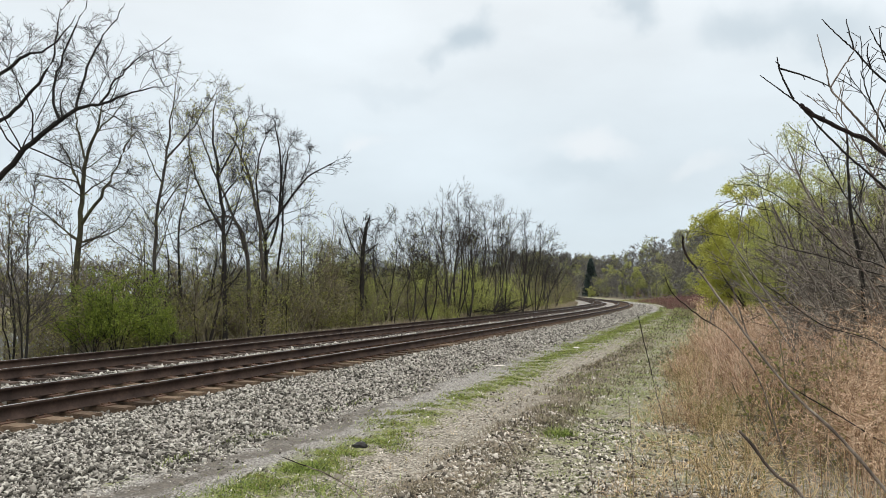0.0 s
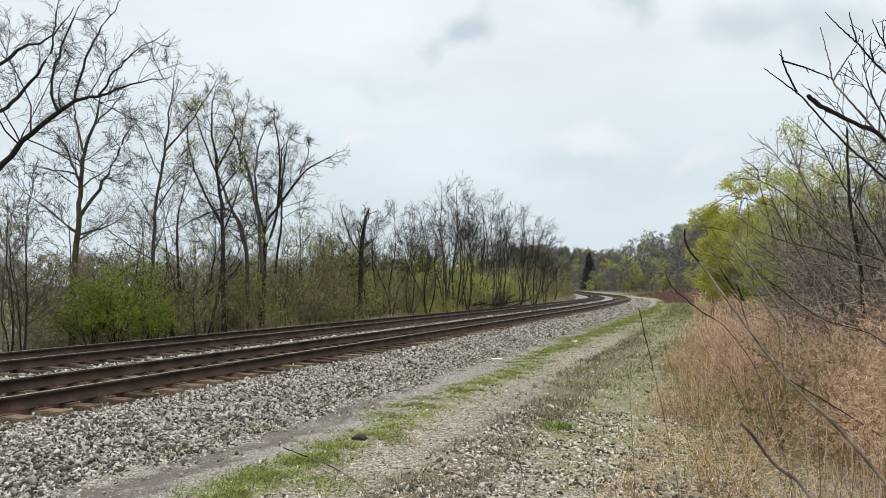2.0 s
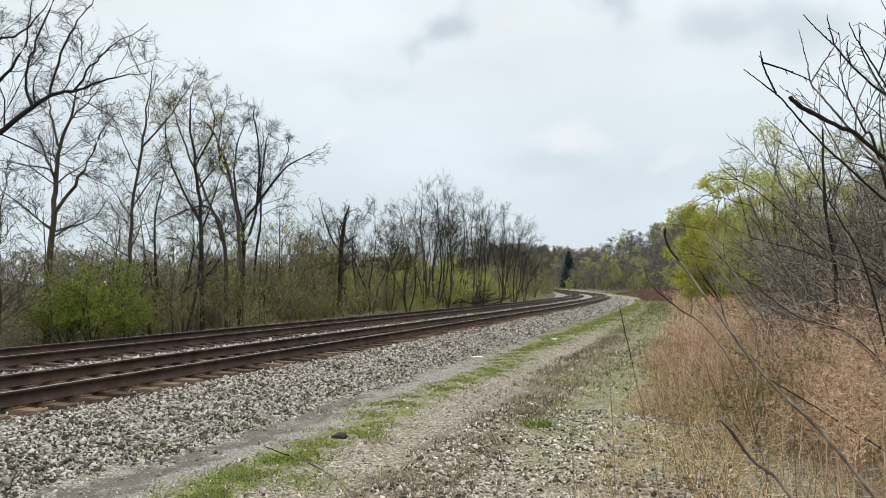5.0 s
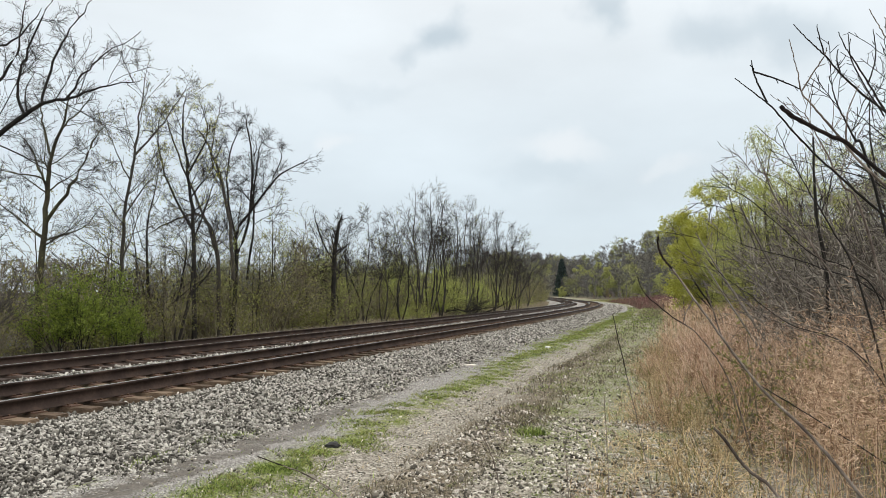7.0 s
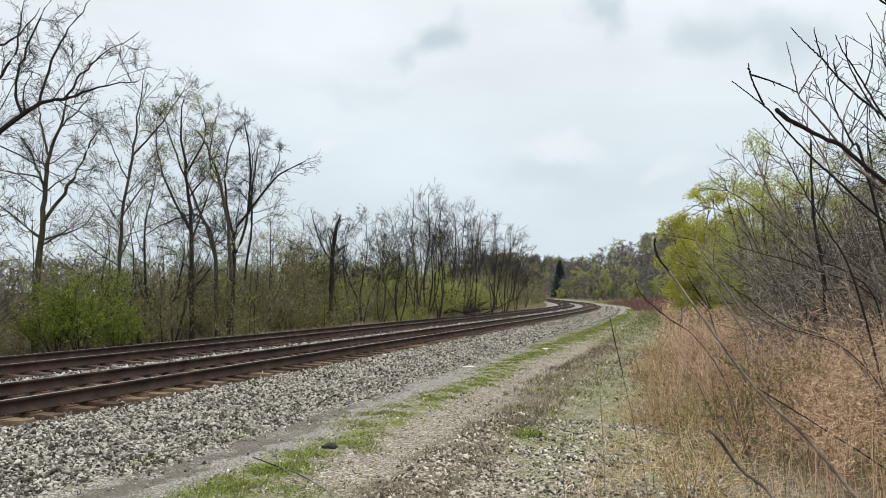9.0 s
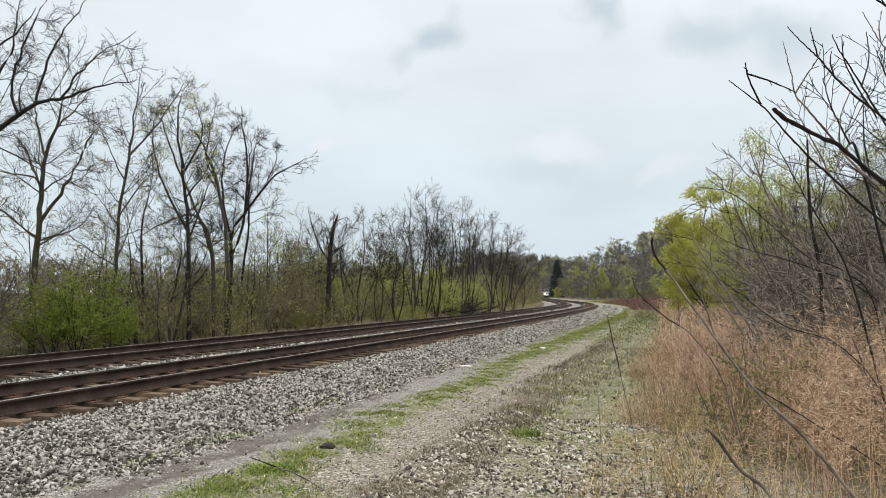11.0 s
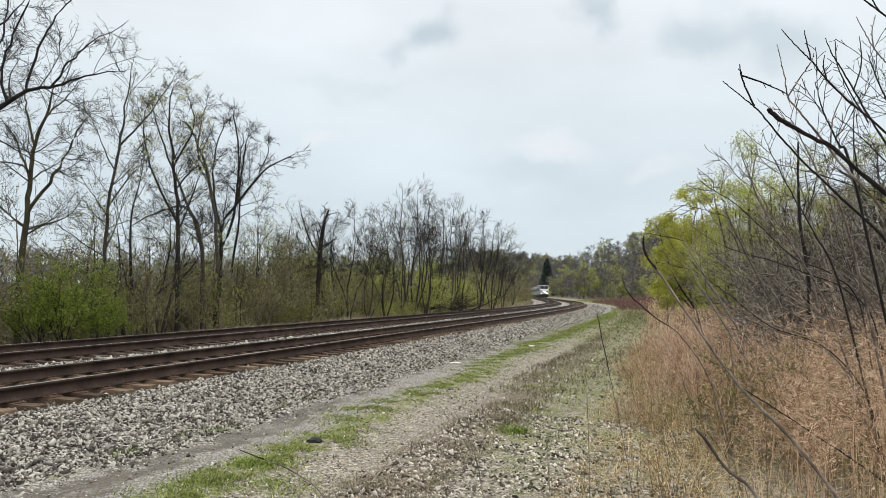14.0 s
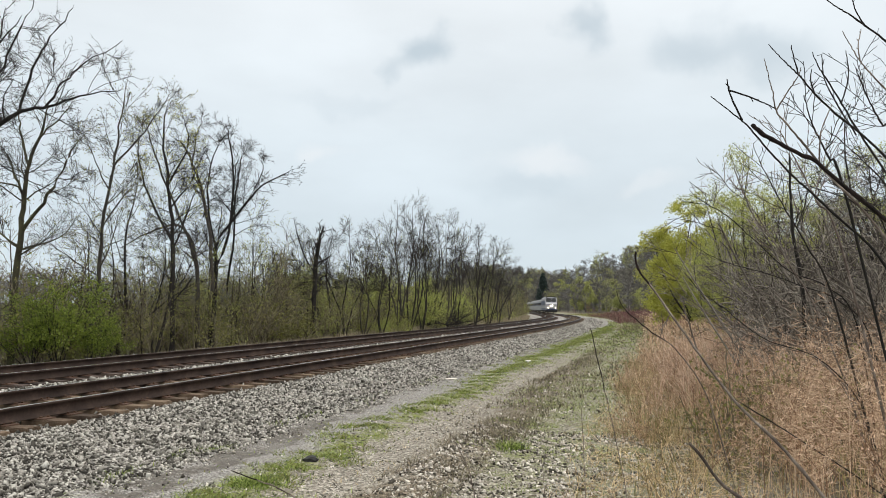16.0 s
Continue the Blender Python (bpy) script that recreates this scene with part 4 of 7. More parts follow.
def bush_lines(seed, height, stems, spread, per, per2, per3, wob, r0, droop=0.0, steps=(4, 2, 1), lean=0.0):
    """The lines of a many-stemmed bush at the origin, order by order."""
    rng = np.random.RandomState(seed)
    a, t = rng.uniform(0, 6.283, stems), rng.uniform(0.1, spread, stems)
    d = np.stack([np.cos(a) * t, np.sin(a) * t, np.ones(stems)], 1) + np.array([-lean, 0, 0])
    p = np.stack([np.cos(a) * 0.25 * t, np.sin(a) * 0.25 * t, np.full(stems, -0.1)], 1)
    L = height * rng.uniform(0.6, 1.1, stems)
    out = [strand(rng, p, unit(d), L, np.full(stems, r0) * rng.uniform(0.7, 1.3, stems), 6, wob * 0.6, 0.02 - droop)]
    for n, share, segs in ((per, 0.48, steps[0]), (per2, 0.52, steps[1]), (per3, 0.65, steps[2])):
        if n:
            out.append(sprout(rng, *out[-1], n, 42, share, 0.62, segs, wob, 0.03 - droop, 0.18, 15))
    return rng, out


def shrub(name, seed, height, stems, label, mat, leaf=None, leaves=0, leaf_size=0.05, spread=0.5, group="", per=7, per2=5, per3=4, wob=0.16, category="shrub", droop=0.0, r0=0.016, fine=0.0, steps=(4, 2, 1), lean=0.0):
    """A many-stemmed bush at the origin: each stem, its crown of twigs, its leaves."""
    root = empty(name, 0, 0, 0, label, category, group)
    rng, orders = bush_lines(seed, height, stems, spread, per, per2, per3, wob, r0, droop, steps, lean)
    p0, w0 = orders[0]
    for i in range(stems):
        w = Heap()
        w.add(*tubes(p0[i:i + 1], np.maximum(w0[i:i + 1], 0.005), 6))
        child("stem", w.mesh("stem", mat, True), root)
    c = Heap()
    for k, (p, r) in enumerate(orders[1:]):
        c.add(*tubes(p, np.maximum(r, (0.0046 - 0.0008 * k + fine) * np.linspace(1.0, 0.45, r.shape[1])), 3))
    child("crown", c.mesh("crown", mat), root, "crossing bare twigs")
    if leaves:
        k = Heap()
        k.add(*petals(rng, orders[-1][0], leaves, leaf_size, 0.08))
        child("foliage", k.mesh("foliage", leaf), root, "young leaves")
    return root


def put(ob, x, y, turn=0.0, size=1.0, sink=0.05, tilt=0.0):
    z = float(lie(x, y)[0]) - sink
    ob.matrix_basis = pose(x, y, z, tilt, 0, turn) @ Matrix.Diagonal((size, size, size, 1))
    return ob


def again(ob, x, y, turn=0.0, size=1.0, sink=0.05, tilt=0.0):
    c = copy_thing(ob, pose(x, y, float(lie(x, y)[0]) - sink, tilt, 0, turn))
    c.scale = (size, size, size)
    return c


def thicket():
    """Brown brush along the bank, with green bushes and slim trees in and behind it."""
    rng = np.random.RandomState(8)
    brush, buds, fresh, straw = Heap(), Heap(), Heap(), Heap()
    kinds = []
    for k in range(6):
        r, orders = bush_lines(41 + k, 2.3, 7, 0.85, 6, 4, 0, 0.17, 0.016, steps=(2, 1, 1))
        h = Heap()
        for j, (p, w) in enumerate(orders):
            h.add(*tubes(p, np.maximum(w, 0.0066 - 0.001 * j), 3))
        kinds.append((np.concatenate(h.v), np.concatenate(h.t), orders[-1][0]))
    for i in range(286):
        s = 6 + 96 * (i / 200) ** 1.6 + rng.uniform(-0.6, 0.6)
        o = rng.choice((8.7, 9.4, 10.2, 11.0, 12.2)) + rng.uniform(-0.3, 0.7)
        if i >= 200:                    # taller brush deeper in the belt
            s, o = rng.uniform(17, 50), rng.uniform(12.5, 18)
        if i >= 232:                    # and on along the inside of the bend
            s = rng.uniform(98, 172)
            o = (9.2 if s < 140 else 8.5) + abs(rng.normal(0, 1.6))
        x, y, _ = on_line(s, o)
        k = rng.uniform(0.75, 1.4) * (0.5 if o < 9.2 else 1.0)
        if s > 16 and o > 9.6:
            k *= 1.35
        if s < 17:
            k *= 0.6
            if s < 15.5:
                continue
        v, t, tips = kinds[rng.randint(6)]
        a = rng.uniform(0, 6.283)
        R = np.array([[math.cos(a), -math.sin(a), 0], [math.sin(a), math.cos(a), 0], [0, 0, 1]]) * k
        c = np.array([float(x), float(y), float(lie(x, y)[0]) - 0.05])
        brush.add(v @ R.T + c, t)
        (fresh if 32 < s < 95 and i % 3 == 0 else buds).add(*petals(rng, tips @ R.T + c, 330 if s < 95 else 170, 0.042 + 0.0002 * s, 0.18))
    red = Heap()
    for i in range(62):
        s, o = (rng.uniform(46, 150), -rng.uniform(8.5, 20)) if i < 52 else (rng.uniform(120, 300), -rng.uniform(7.5, 24))
        x, y, _ = on_line(s, o)
        v, t, tips = kinds[rng.randint(6)]
        a, k = rng.uniform(0, 6.283), rng.uniform(0.6, 1.0) * (1.0 if i < 52 else 1.7)
        R = np.array([[math.cos(a), -math.sin(a), 0], [math.sin(a), math.cos(a), 0], [0, 0, 1]]) * k
        red.add(v @ R.T + np.array([float(x), float(y), float(lie(x, y)[0]) - 0.05]), t)
    # a low bank of it closes the lane where the track bends away
    dice = np.random.RandomState(88)
    for n, s0, s1, o0, o1, low, tall, heap in ((19000, 84, 160, -19, -4.6, 0.7, 2.7, red), (9000, 84, 150, -16, -4.4, 0.5, 2.0, brush), (8000, 125, 200, -16, -4.2, 0.3, 1.2, buds), (9000, 56, 104, -11, -4.9, 0.12, 0.5, brush), (5000, 60, 110, -9, -4.4, 0.1, 0.4, straw)):
        s, o = dice.uniform(s0, s1, n), dice.uniform(o0, o1, n)
        x, y, _ = on_line(s, o)
        clump = ripple(x, y, 2.6, 81) + 0.6 * ripple(x, y, 0.9, 82)
        keep = clump > -0.25 + 0.2 * dice.normal(size=n)
        x, y, o, clump = x[keep], y[keep], o[keep], clump[keep]
        tallness = (0.55 + 0.3 * np.clip(clump, 0, 1.5)) * (0.45 + 0.55 * smooth(-o, -o1, -o1 + 4))
        v, t, _a, _b = blades(dice, x, y, dice.uniform(low, tall, len(x)) * tallness, np.full(len(x), 0.03), 0.8)
        heap.add(v, t)
    tagged(new("red_brush", red.mesh("red_brush", M_BRUSH_RED)), "low reddish leafless brush by the bend", "brush", kind="stuff")
    tagged(new("thicket", brush.mesh("thicket", M_BRUSH)), "tangled leafless brown brush on the river bank", "brush", kind="stuff")
    tagged(new("thicket_buds", buds.mesh("thicket_buds", M_LEAF_OLIVE)), "olive buds opening on the brush", "foliage", kind="stuff")
    tagged(new("thicket_leaves", fresh.mesh("thicket_leaves", M_LEAF_PALE)), "pale green young leaves on the brush", "foliage", kind="stuff")
    # tan grass along the inside of the bend
    n = 16000
    s, o = rng.uniform(10, 135, n), 8.3 + np.abs(rng.normal(0, 0.9, n))
    x, y, _ = on_line(s, o)
    v, t, _a, _b = blades(rng, x, y, rng.uniform(0.25, 0.7, n) * smooth(s, 5, 60), 0.010 + 0.0004 * s, 0.6)
    straw.add(v, t)
    tagged(new("verge_grass", straw.mesh("verge_grass", M_BRUSH_PALE)), "pale dead grass on the far verge of the track", "grass", kind="stuff")
    g = shrub("green_bush", 51, 2.6, 10, "fresh green leafy bush on the bank", M_BARK_DARK, M_LEAF_GREEN, 9000, 0.036, 0.9, per=7, per2=6, per3=2, group="leafy bushes")
    put(g, -9.75, 21.6, 20, 0.92)
    for x, y, t, z in ((-10.6, 21.8, 90, 0.72), (-9.1, 22.6, 150, 0.62)):
        again(g, x, y, t, z)
    y1 = shrub("yellow_bush", 52, 2.2, 10, "bush in yellow-green young leaf", M_BARK, M_LEAF_PALE, 3200, 0.038, 0.75, per=4, per2=5, per3=0, group="leafy bushes")
    put(y1, -7.0, 46.0, 0, 2.2)
    for x, y, t, z in ((-1.0, 46.5, 60, 0.55), (0.3, 47.6, 140, 0.6), (-5.4, 45.0, 80, 1.9), (1.6, 53, 30, 1.4), (3.0, 56, 200, 1.3), (5.5, 64, 100, 1.4), (-0.8, 45.5, 310, 0.5), (-3.0, 52, 20, 2.4), (-9.0, 48, 70, 2.2), (4.4, 62, 20, 1.5), (9.0, 76, 250, 1.2), (-12.0, 30, 10, 1.0), (-4.4, 47, 200, 2.3), (-1.6, 52, 100, 2.5), (0.2, 55, 10, 2.3), (-6.2, 42, 160, 1.8), (2.6, 60, 290, 1.6)):
        again(y1, x, y, t, z)
    # the deep belt behind: bare trees of one kind, each a thing
    deep = []
    for k in range(3):
        deep.append(tree("tree", 600 + k, 0, 0, [straight(8.0, 0.10, 0.3, 0.2, 0.15), straight(6.8, 0.07, -0.9, 0.5, 0.1)], "bare grey tree deep in the belt", twig_mat=M_BARK, limbs=11, boughs=5, twigs=4, fine=0, fat=0.0025, girth=0.62, reach=0.38, up=0.07, angle=36, first=0.2, group="bare trees deep in the belt", leaf=(M_LEAF_PALE if k == 1 else M_LEAF_OLIVE), leaves=(900 if k == 1 else 700), leaf_size=0.05))
    n = 0
    for x, y, t, z in ((-14.0, 30.5, 200, 0.62), (-12.6, 29.2, 40, 0.58), (-10.9, 28.8, 110, 0.55), (-9.6, 31.0, 260, 0.6), (-8.4, 33.5, 330, 0.62), (-13.2, 34, 10, 0.8), (-11.2, 37, 130, 0.85), (-10.8, 31.5, 220, 0.7), (-9.0, 39, 60, 0.8), (-7.6, 41, 300, 0.75), (-6.6, 36.5, 170, 0.6), (-5.4, 43, 90, 0.75), (-12.6, 41, 250, 0.9), (-15.5, 33, 20, 0.7)):
        if n < 3:
            put(deep[n], x, y, t, z, 0.2)
        else:
            again(deep[n % 3], x, y, t, z, 0.2)
        n += 1
    for i in range(58):
        s, o = 26 + 112 * (i / 58.0) ** 1.1 + rng.uniform(-2, 2), rng.uniform(13, 30)
        x, y, _ = on_line(s, o)
        z = rng.uniform(0.62, 1.0) * (0.8 if s < 45 else 1.0)
        again(deep[i % 3], float(x), float(y), rng.uniform(0, 360), z, 0.2)
    # a heap of broken branches and a leaning tree at the edge
    h = Heap()
    for k in range(9):
        v, t, tips = kinds[k % 6]
        M = np.array((pose(rng.uniform(-2.2, 2.6), rng.uniform(-1.2, 1.2), 0.3, rng.uniform(50, 95), rng.uniform(-20, 20), rng.uniform(0, 360)) @ Matrix.Diagonal((1.1, 1.1, 1.1, 1))))
        h.add(v @ M[:3, :3].T + M[:3, 3], t)
    p, w = strand(rng, rng.uniform(-2.5, 2.5, (9, 3)) * np.array([1, 0.4, 0.0]) + np.array([0, 0, 0.4]), unit(rng.normal(size=(9, 3)) * np.array([1, 0.5, 0.25]) + np.array([0.3, 0, 0.25])), rng.uniform(2, 4, 9), np.full(9, 0.05), 6, 0.12, 0.0)
    h.add(*tubes(p, w, 5))
    ob = tagged(new("brush_pile", h.mesh("brush_pile", M_BARK_DARK)), "heap of broken dark branches at the edge of the brush", "brush pile", kind="stuff")
    ob.location = (3.0, 55.0, float(lie(3.0, 55.0)[0]) + 0.1)
    lt = tree("leaning_tree", 641, 0, 0, [straight(7.5, 0.13, 0.8, 0.2, 0.2), ([(0.1, 0, 2.5), (0.9, 0.1, 4.5), (1.0, 0.2, 6.4)], (0.08, 0.05, 0.01))], "dead bare tree leaning over towards the track", limbs=9, boughs=4, twigs=3, fine=0, fat=0.005, girth=0.6, bark=M_BARK_DARK, twig_mat=M_BARK_DARK, reach=0.45, up=0.02)
    lt.matrix_basis = pose(10.6, 82.0, -0.3, 0, 30, 8)


def leafy_tree(name, seed, h, w, label, leaf, leaves, leaf_size, group="", limbs=11, boughs=5, twigs=4):
    """A small broad tree in young leaf, at the origin; several stems, a ragged crown."""
    root = tree(name, seed, 0, 0, [
        ([(0, 0, 0), (0.1, 0, h * 0.3), (-0.15, 0.1, h * 0.65), (0.1, 0, h)], (h * 0.015, h * 0.012, h * 0.007, 0.01)),
        ([(0, 0, h * 0.12), (w * 0.22, 0.2, h * 0.45), (w * 0.36, 0.3, h * 0.84)], (h * 0.009, h * 0.006, 0.006)),
        ([(0, 0, h * 0.12), (-w * 0.24, -0.2, h * 0.42), (-w * 0.38, -0.3, h * 0.78)], (h * 0.009, h * 0.006, 0.006)),
        ([(0, 0, h * 0.15), (0.1, w * 0.24, h * 0.45), (0.2, w * 0.36, h * 0.8)], (h * 0.009, h * 0.006, 0.006)),
        ([(0, 0, h * 0.15), (0.1, -w * 0.24, h * 0.45), (-0.2, -w * 0.36, h * 0.8)], (h * 0.009, h * 0.006, 0.006)),
    ], label, limbs=limbs, boughs=boughs, twigs=twigs, fine=0, leaf=leaf, leaves=leaves, leaf_size=leaf_size, reach=0.42, up=0.03, first=0.03, group=group, jitter=0.13, sink=0.2)
    return root


def right_side():
    """Yellow-green trees and the bare thicket on the side of the lane."""
    w = leafy_tree("willow", 61, 6.8, 6.4, "broad willow in yellow-green young leaf", M_LEAF_YELLOW, 80000, 0.06, "willows", 15)
    put(w, 18.9, 45.0, 10, 1.15)
    for x, y, t, z in ((22.4, 44, 100, 1.0), (26.5, 43, 40, 1.0)):
        again(w, x, y, t, z)
    p = leafy_tree("tree", 62, 8.0, 5.0, "slender tree in pale green young leaf", M_LEAF_PALE, 60000, 0.036, "pale green trees", 14)
    put(p, 15.2, 30.0, 0, 1.0)
    again(p, 18.2, 31.0, 120, 0.95)
    again(p, 20.5, 29.5, 220, 1.0)
    w = leafy_tree("tree", 63, 6.8, 6.4, "round tree in pale yellow-green leaf beyond the bend, lightened for haze", M_FAR_LEAF_HAZED, 17000, 0.15, "trees beyond the bend", 8, 5, 3)
    put(w, 62, 300, 0, 0.7)
    for x, y, t, z in ((67, 258, 10, 1.75), (72, 262, 80, 1.35), (63, 235, 150, 0.8), (70, 232, 200, 0.75), (76, 246, 250, 1.0), (61, 205, 20, 0.62), (66, 210, 90, 0.75), (71, 214, 160, 0.8), (77, 224, 240, 0.95), (83, 240, 310, 1.1), (88, 262, 30, 1.2), (103, 440, 130, 2.2)):
        again(w, x, y, t, z)
    G = "bare shrubs beside the lane"
    kinds = [shrub("bare_shrub", 71 + k, 3.6, 6, "bare grey shrub with crooked crossing branches", M_TWIG_GREY, group=G, spread=1.2, per=6, per2=5, per3=4, wob=0.17, r0=0.03, fine=0.0014, steps=(6, 4, 2)) for k in range(2)]
    kinds += [shrub("bare_shrub", 91 + k, 4.2, 7, "bare grey shrub with long branches leaning out over the weeds", M_TWIG_GREY, group=G, spread=1.0, per=6, per2=4, per3=3, wob=0.17, r0=0.03, fine=0.0014, steps=(6, 4, 2), lean=1.25, droop=0.02) for k in range(3)]
    spots = ((5.6, 8.6, 0, 0.9, 0), (7.4, 10.2, 80, 1.0, 1), (9.0, 11.6, 10, 0.95, 2), (7.0, 8.8, -15, 0.85, 3), (10.4, 14.4, 20, 1.1, 4), (11.6, 16.6, 5, 1.1, 2), (7.9, 9.6, 15, 1.0, 4),
             (13.4, 21.0, 15, 1.1, 3), (14.2, 17.6, 100, 1.2, 0), (8.4, 8.2, -20, 1.0, 2),
             (9.4, 13.0, 40, 1.1, 1), (10.6, 12.4, 200, 1.15, 0), (12.4, 15.0, 30, 1.2, 4), (8.6, 12.6, 300, 0.9, 0), (13.2, 19.0, 10, 1.2, 2), (11.0, 18.0, -10, 1.05, 3), (15.6, 20.5, 60, 1.3, 1), (6.6, 8.0, 150, 0.85, 1), (6.1, 9.0, 0, 1.1, 0), (7.2, 10.6, 60, 1.2, 0), (8.0, 12.0, 160, 1.2, 1),
             (9.6, 13.2, 5, 1.0, 3), (10.6, 14.8, 40, 1.0, 2), (8.7, 12.4, 0, 0.95, 4), (9.0, 13.6, 200, 1.0, 0))
    dark = shrub("bare_shrub", 97, 4.8, 7, "dark bare shrub with long branches crossing over the weeds", M_TWIG_GREY, group=G, spread=0.8, per=7, per2=5, per3=4, wob=0.16, r0=0.028, fine=0.0014, steps=(6, 4, 2), lean=0.4, droop=0.0)
    put(dark, 6.9, 7.2, 0, 0.95)
    for x, y, t, z in ((8.3, 11.8, 0, 0.9), (9.2, 13.5, 10, 0.95), (10.8, 16.0, -10, 1.0), (8.3, 8.8, 20, 1.0), (11.9, 14.6, 40, 1.15), (12.4, 17.4, 200, 1.1), (7.6, 11.8, 80, 0.95), (9.3, 14.6, 330, 1.0)):
        again(dark, x, y, t, z)
    for i, (x, y, t, z, k) in enumerate(spots):
        first = [q[4] for q in spots].index(k) == i
        put(kinds[k], x, y, t, z) if first else again(kinds[k], x, y, t, z)
    o = shrub("olive_bush", 81, 1.3, 12, "low dull olive bush among the dead weeds", M_BRUSH, M_LEAF_OLIVE, 1800, 0.022, 0.8, per=5, per2=5, per3=2)
    put(o, 3.75, 7.4, 0, 1.0)
    # dark small trees behind them
    for i, (x, y, h) in enumerate(((10.2, 13.0, 5.4), (11.4, 16.0, 6.4), (13.0, 17.5, 7.0), (9.8, 10.8, 5.2))):
        tree("tree", 400 + i, x, y, [straight(h, 0.055, 0.7 * (-1) ** i, 0.2, 0.25), straight(h * 0.8, 0.04, -1.5, 0.5, -0.2)], "small dark bare tree in the thicket", limbs=10, boughs=6, twigs=4, fine=1, bark=M_BARK_DARK, twig_mat=M_TWIG, reach=0.50, up=0.05, first=0.15, angle=58, wob=0.17, group="bare trees in the thicket")


def cane(seed, points, radii, label, dark_from=None, twigs=0, forks=(), name="sumac_stem", mat=None):
    """One woody stem rooted in the ground, with swollen joints and a velvety tip."""
    rng = np.random.RandomState(seed)
    P = np.array(points, float)
    root = empty(name, *points[0], label, "shrub stem", "sumac stems beside the lane")
    p, r = guide(P - P[0], np.array(radii) * 0.62, 8 * (len(P) - 1))
    p[0, 1:-1] += rng.normal(0, 0.0003 * P[0, 1], (p.shape[1] - 2, 3))
    r = r * (1 + 0.15 * (rng.uniform(size=r.shape) > 0.75))
    cut = p.shape[1] if dark_from is None else int(p.shape[1] * dark_from)
    w = Heap()
    w.add(*tubes(p[:, :cut], r[:, :cut], 8))
    if twigs:
        a, b = sprout(rng, p, r, twigs, 42, 0.13, 0.55, 5, 0.1, 0.08, 0.45, 10)
        w.add(*tubes(a, np.maximum(b, 0.0022), 5))
        a, b = sprout(rng, a, b, 3, 40, 0.45, 0.7, 3, 0.1, 0.06, 0.2, 10)
        w.add(*tubes(a, np.maximum(b, 0.0018), 4))
    for f in forks:
        q, e = guide(np.array(f) - P[0], np.linspace(0.0036, 0.0018, len(f)), 6 * (len(f) - 1))
        q[0, 1:] += rng.normal(0, 0.0008, (q.shape[1] - 1, 3))
        w.add(*tubes(q, e, 5))
        q, e = sprout(rng, q, e, 3, 40, 0.16, 0.7, 2, 0.06, 0.05, 0.3, 10)
        w.add(*tubes(q, np.maximum(e, 0.0016), 4))
    child("stem", w.mesh("stem", mat or M_SUMAC, True), root)
    if dark_from is not None:
        t = Heap()
        q = r[:, cut - 1:] * (1 + 0.15 * rng.uniform(size=r[:, cut - 1:].shape))
        q[:, -1] *= 0.6
        t.add(*tubes(p[:, cut - 1:], q, 8))
        hp, hr = sprout(rng, p[:, cut - 1:], q, 160, 75, 0.0, 0.2, 1, 0.0, 0.0, 0.0, 15)
        hp[:, 1] = hp[:, 0] + unit(rng.normal(size=(160, 3))) * (q.mean() * 1.7)
        t.add(*tubes(hp, np.maximum(hr, 0.0006), 3))
        child("tip", t.mesh("tip", M_SUMAC_DARK, True), root, "dark velvety bud-studded tip")
    return root


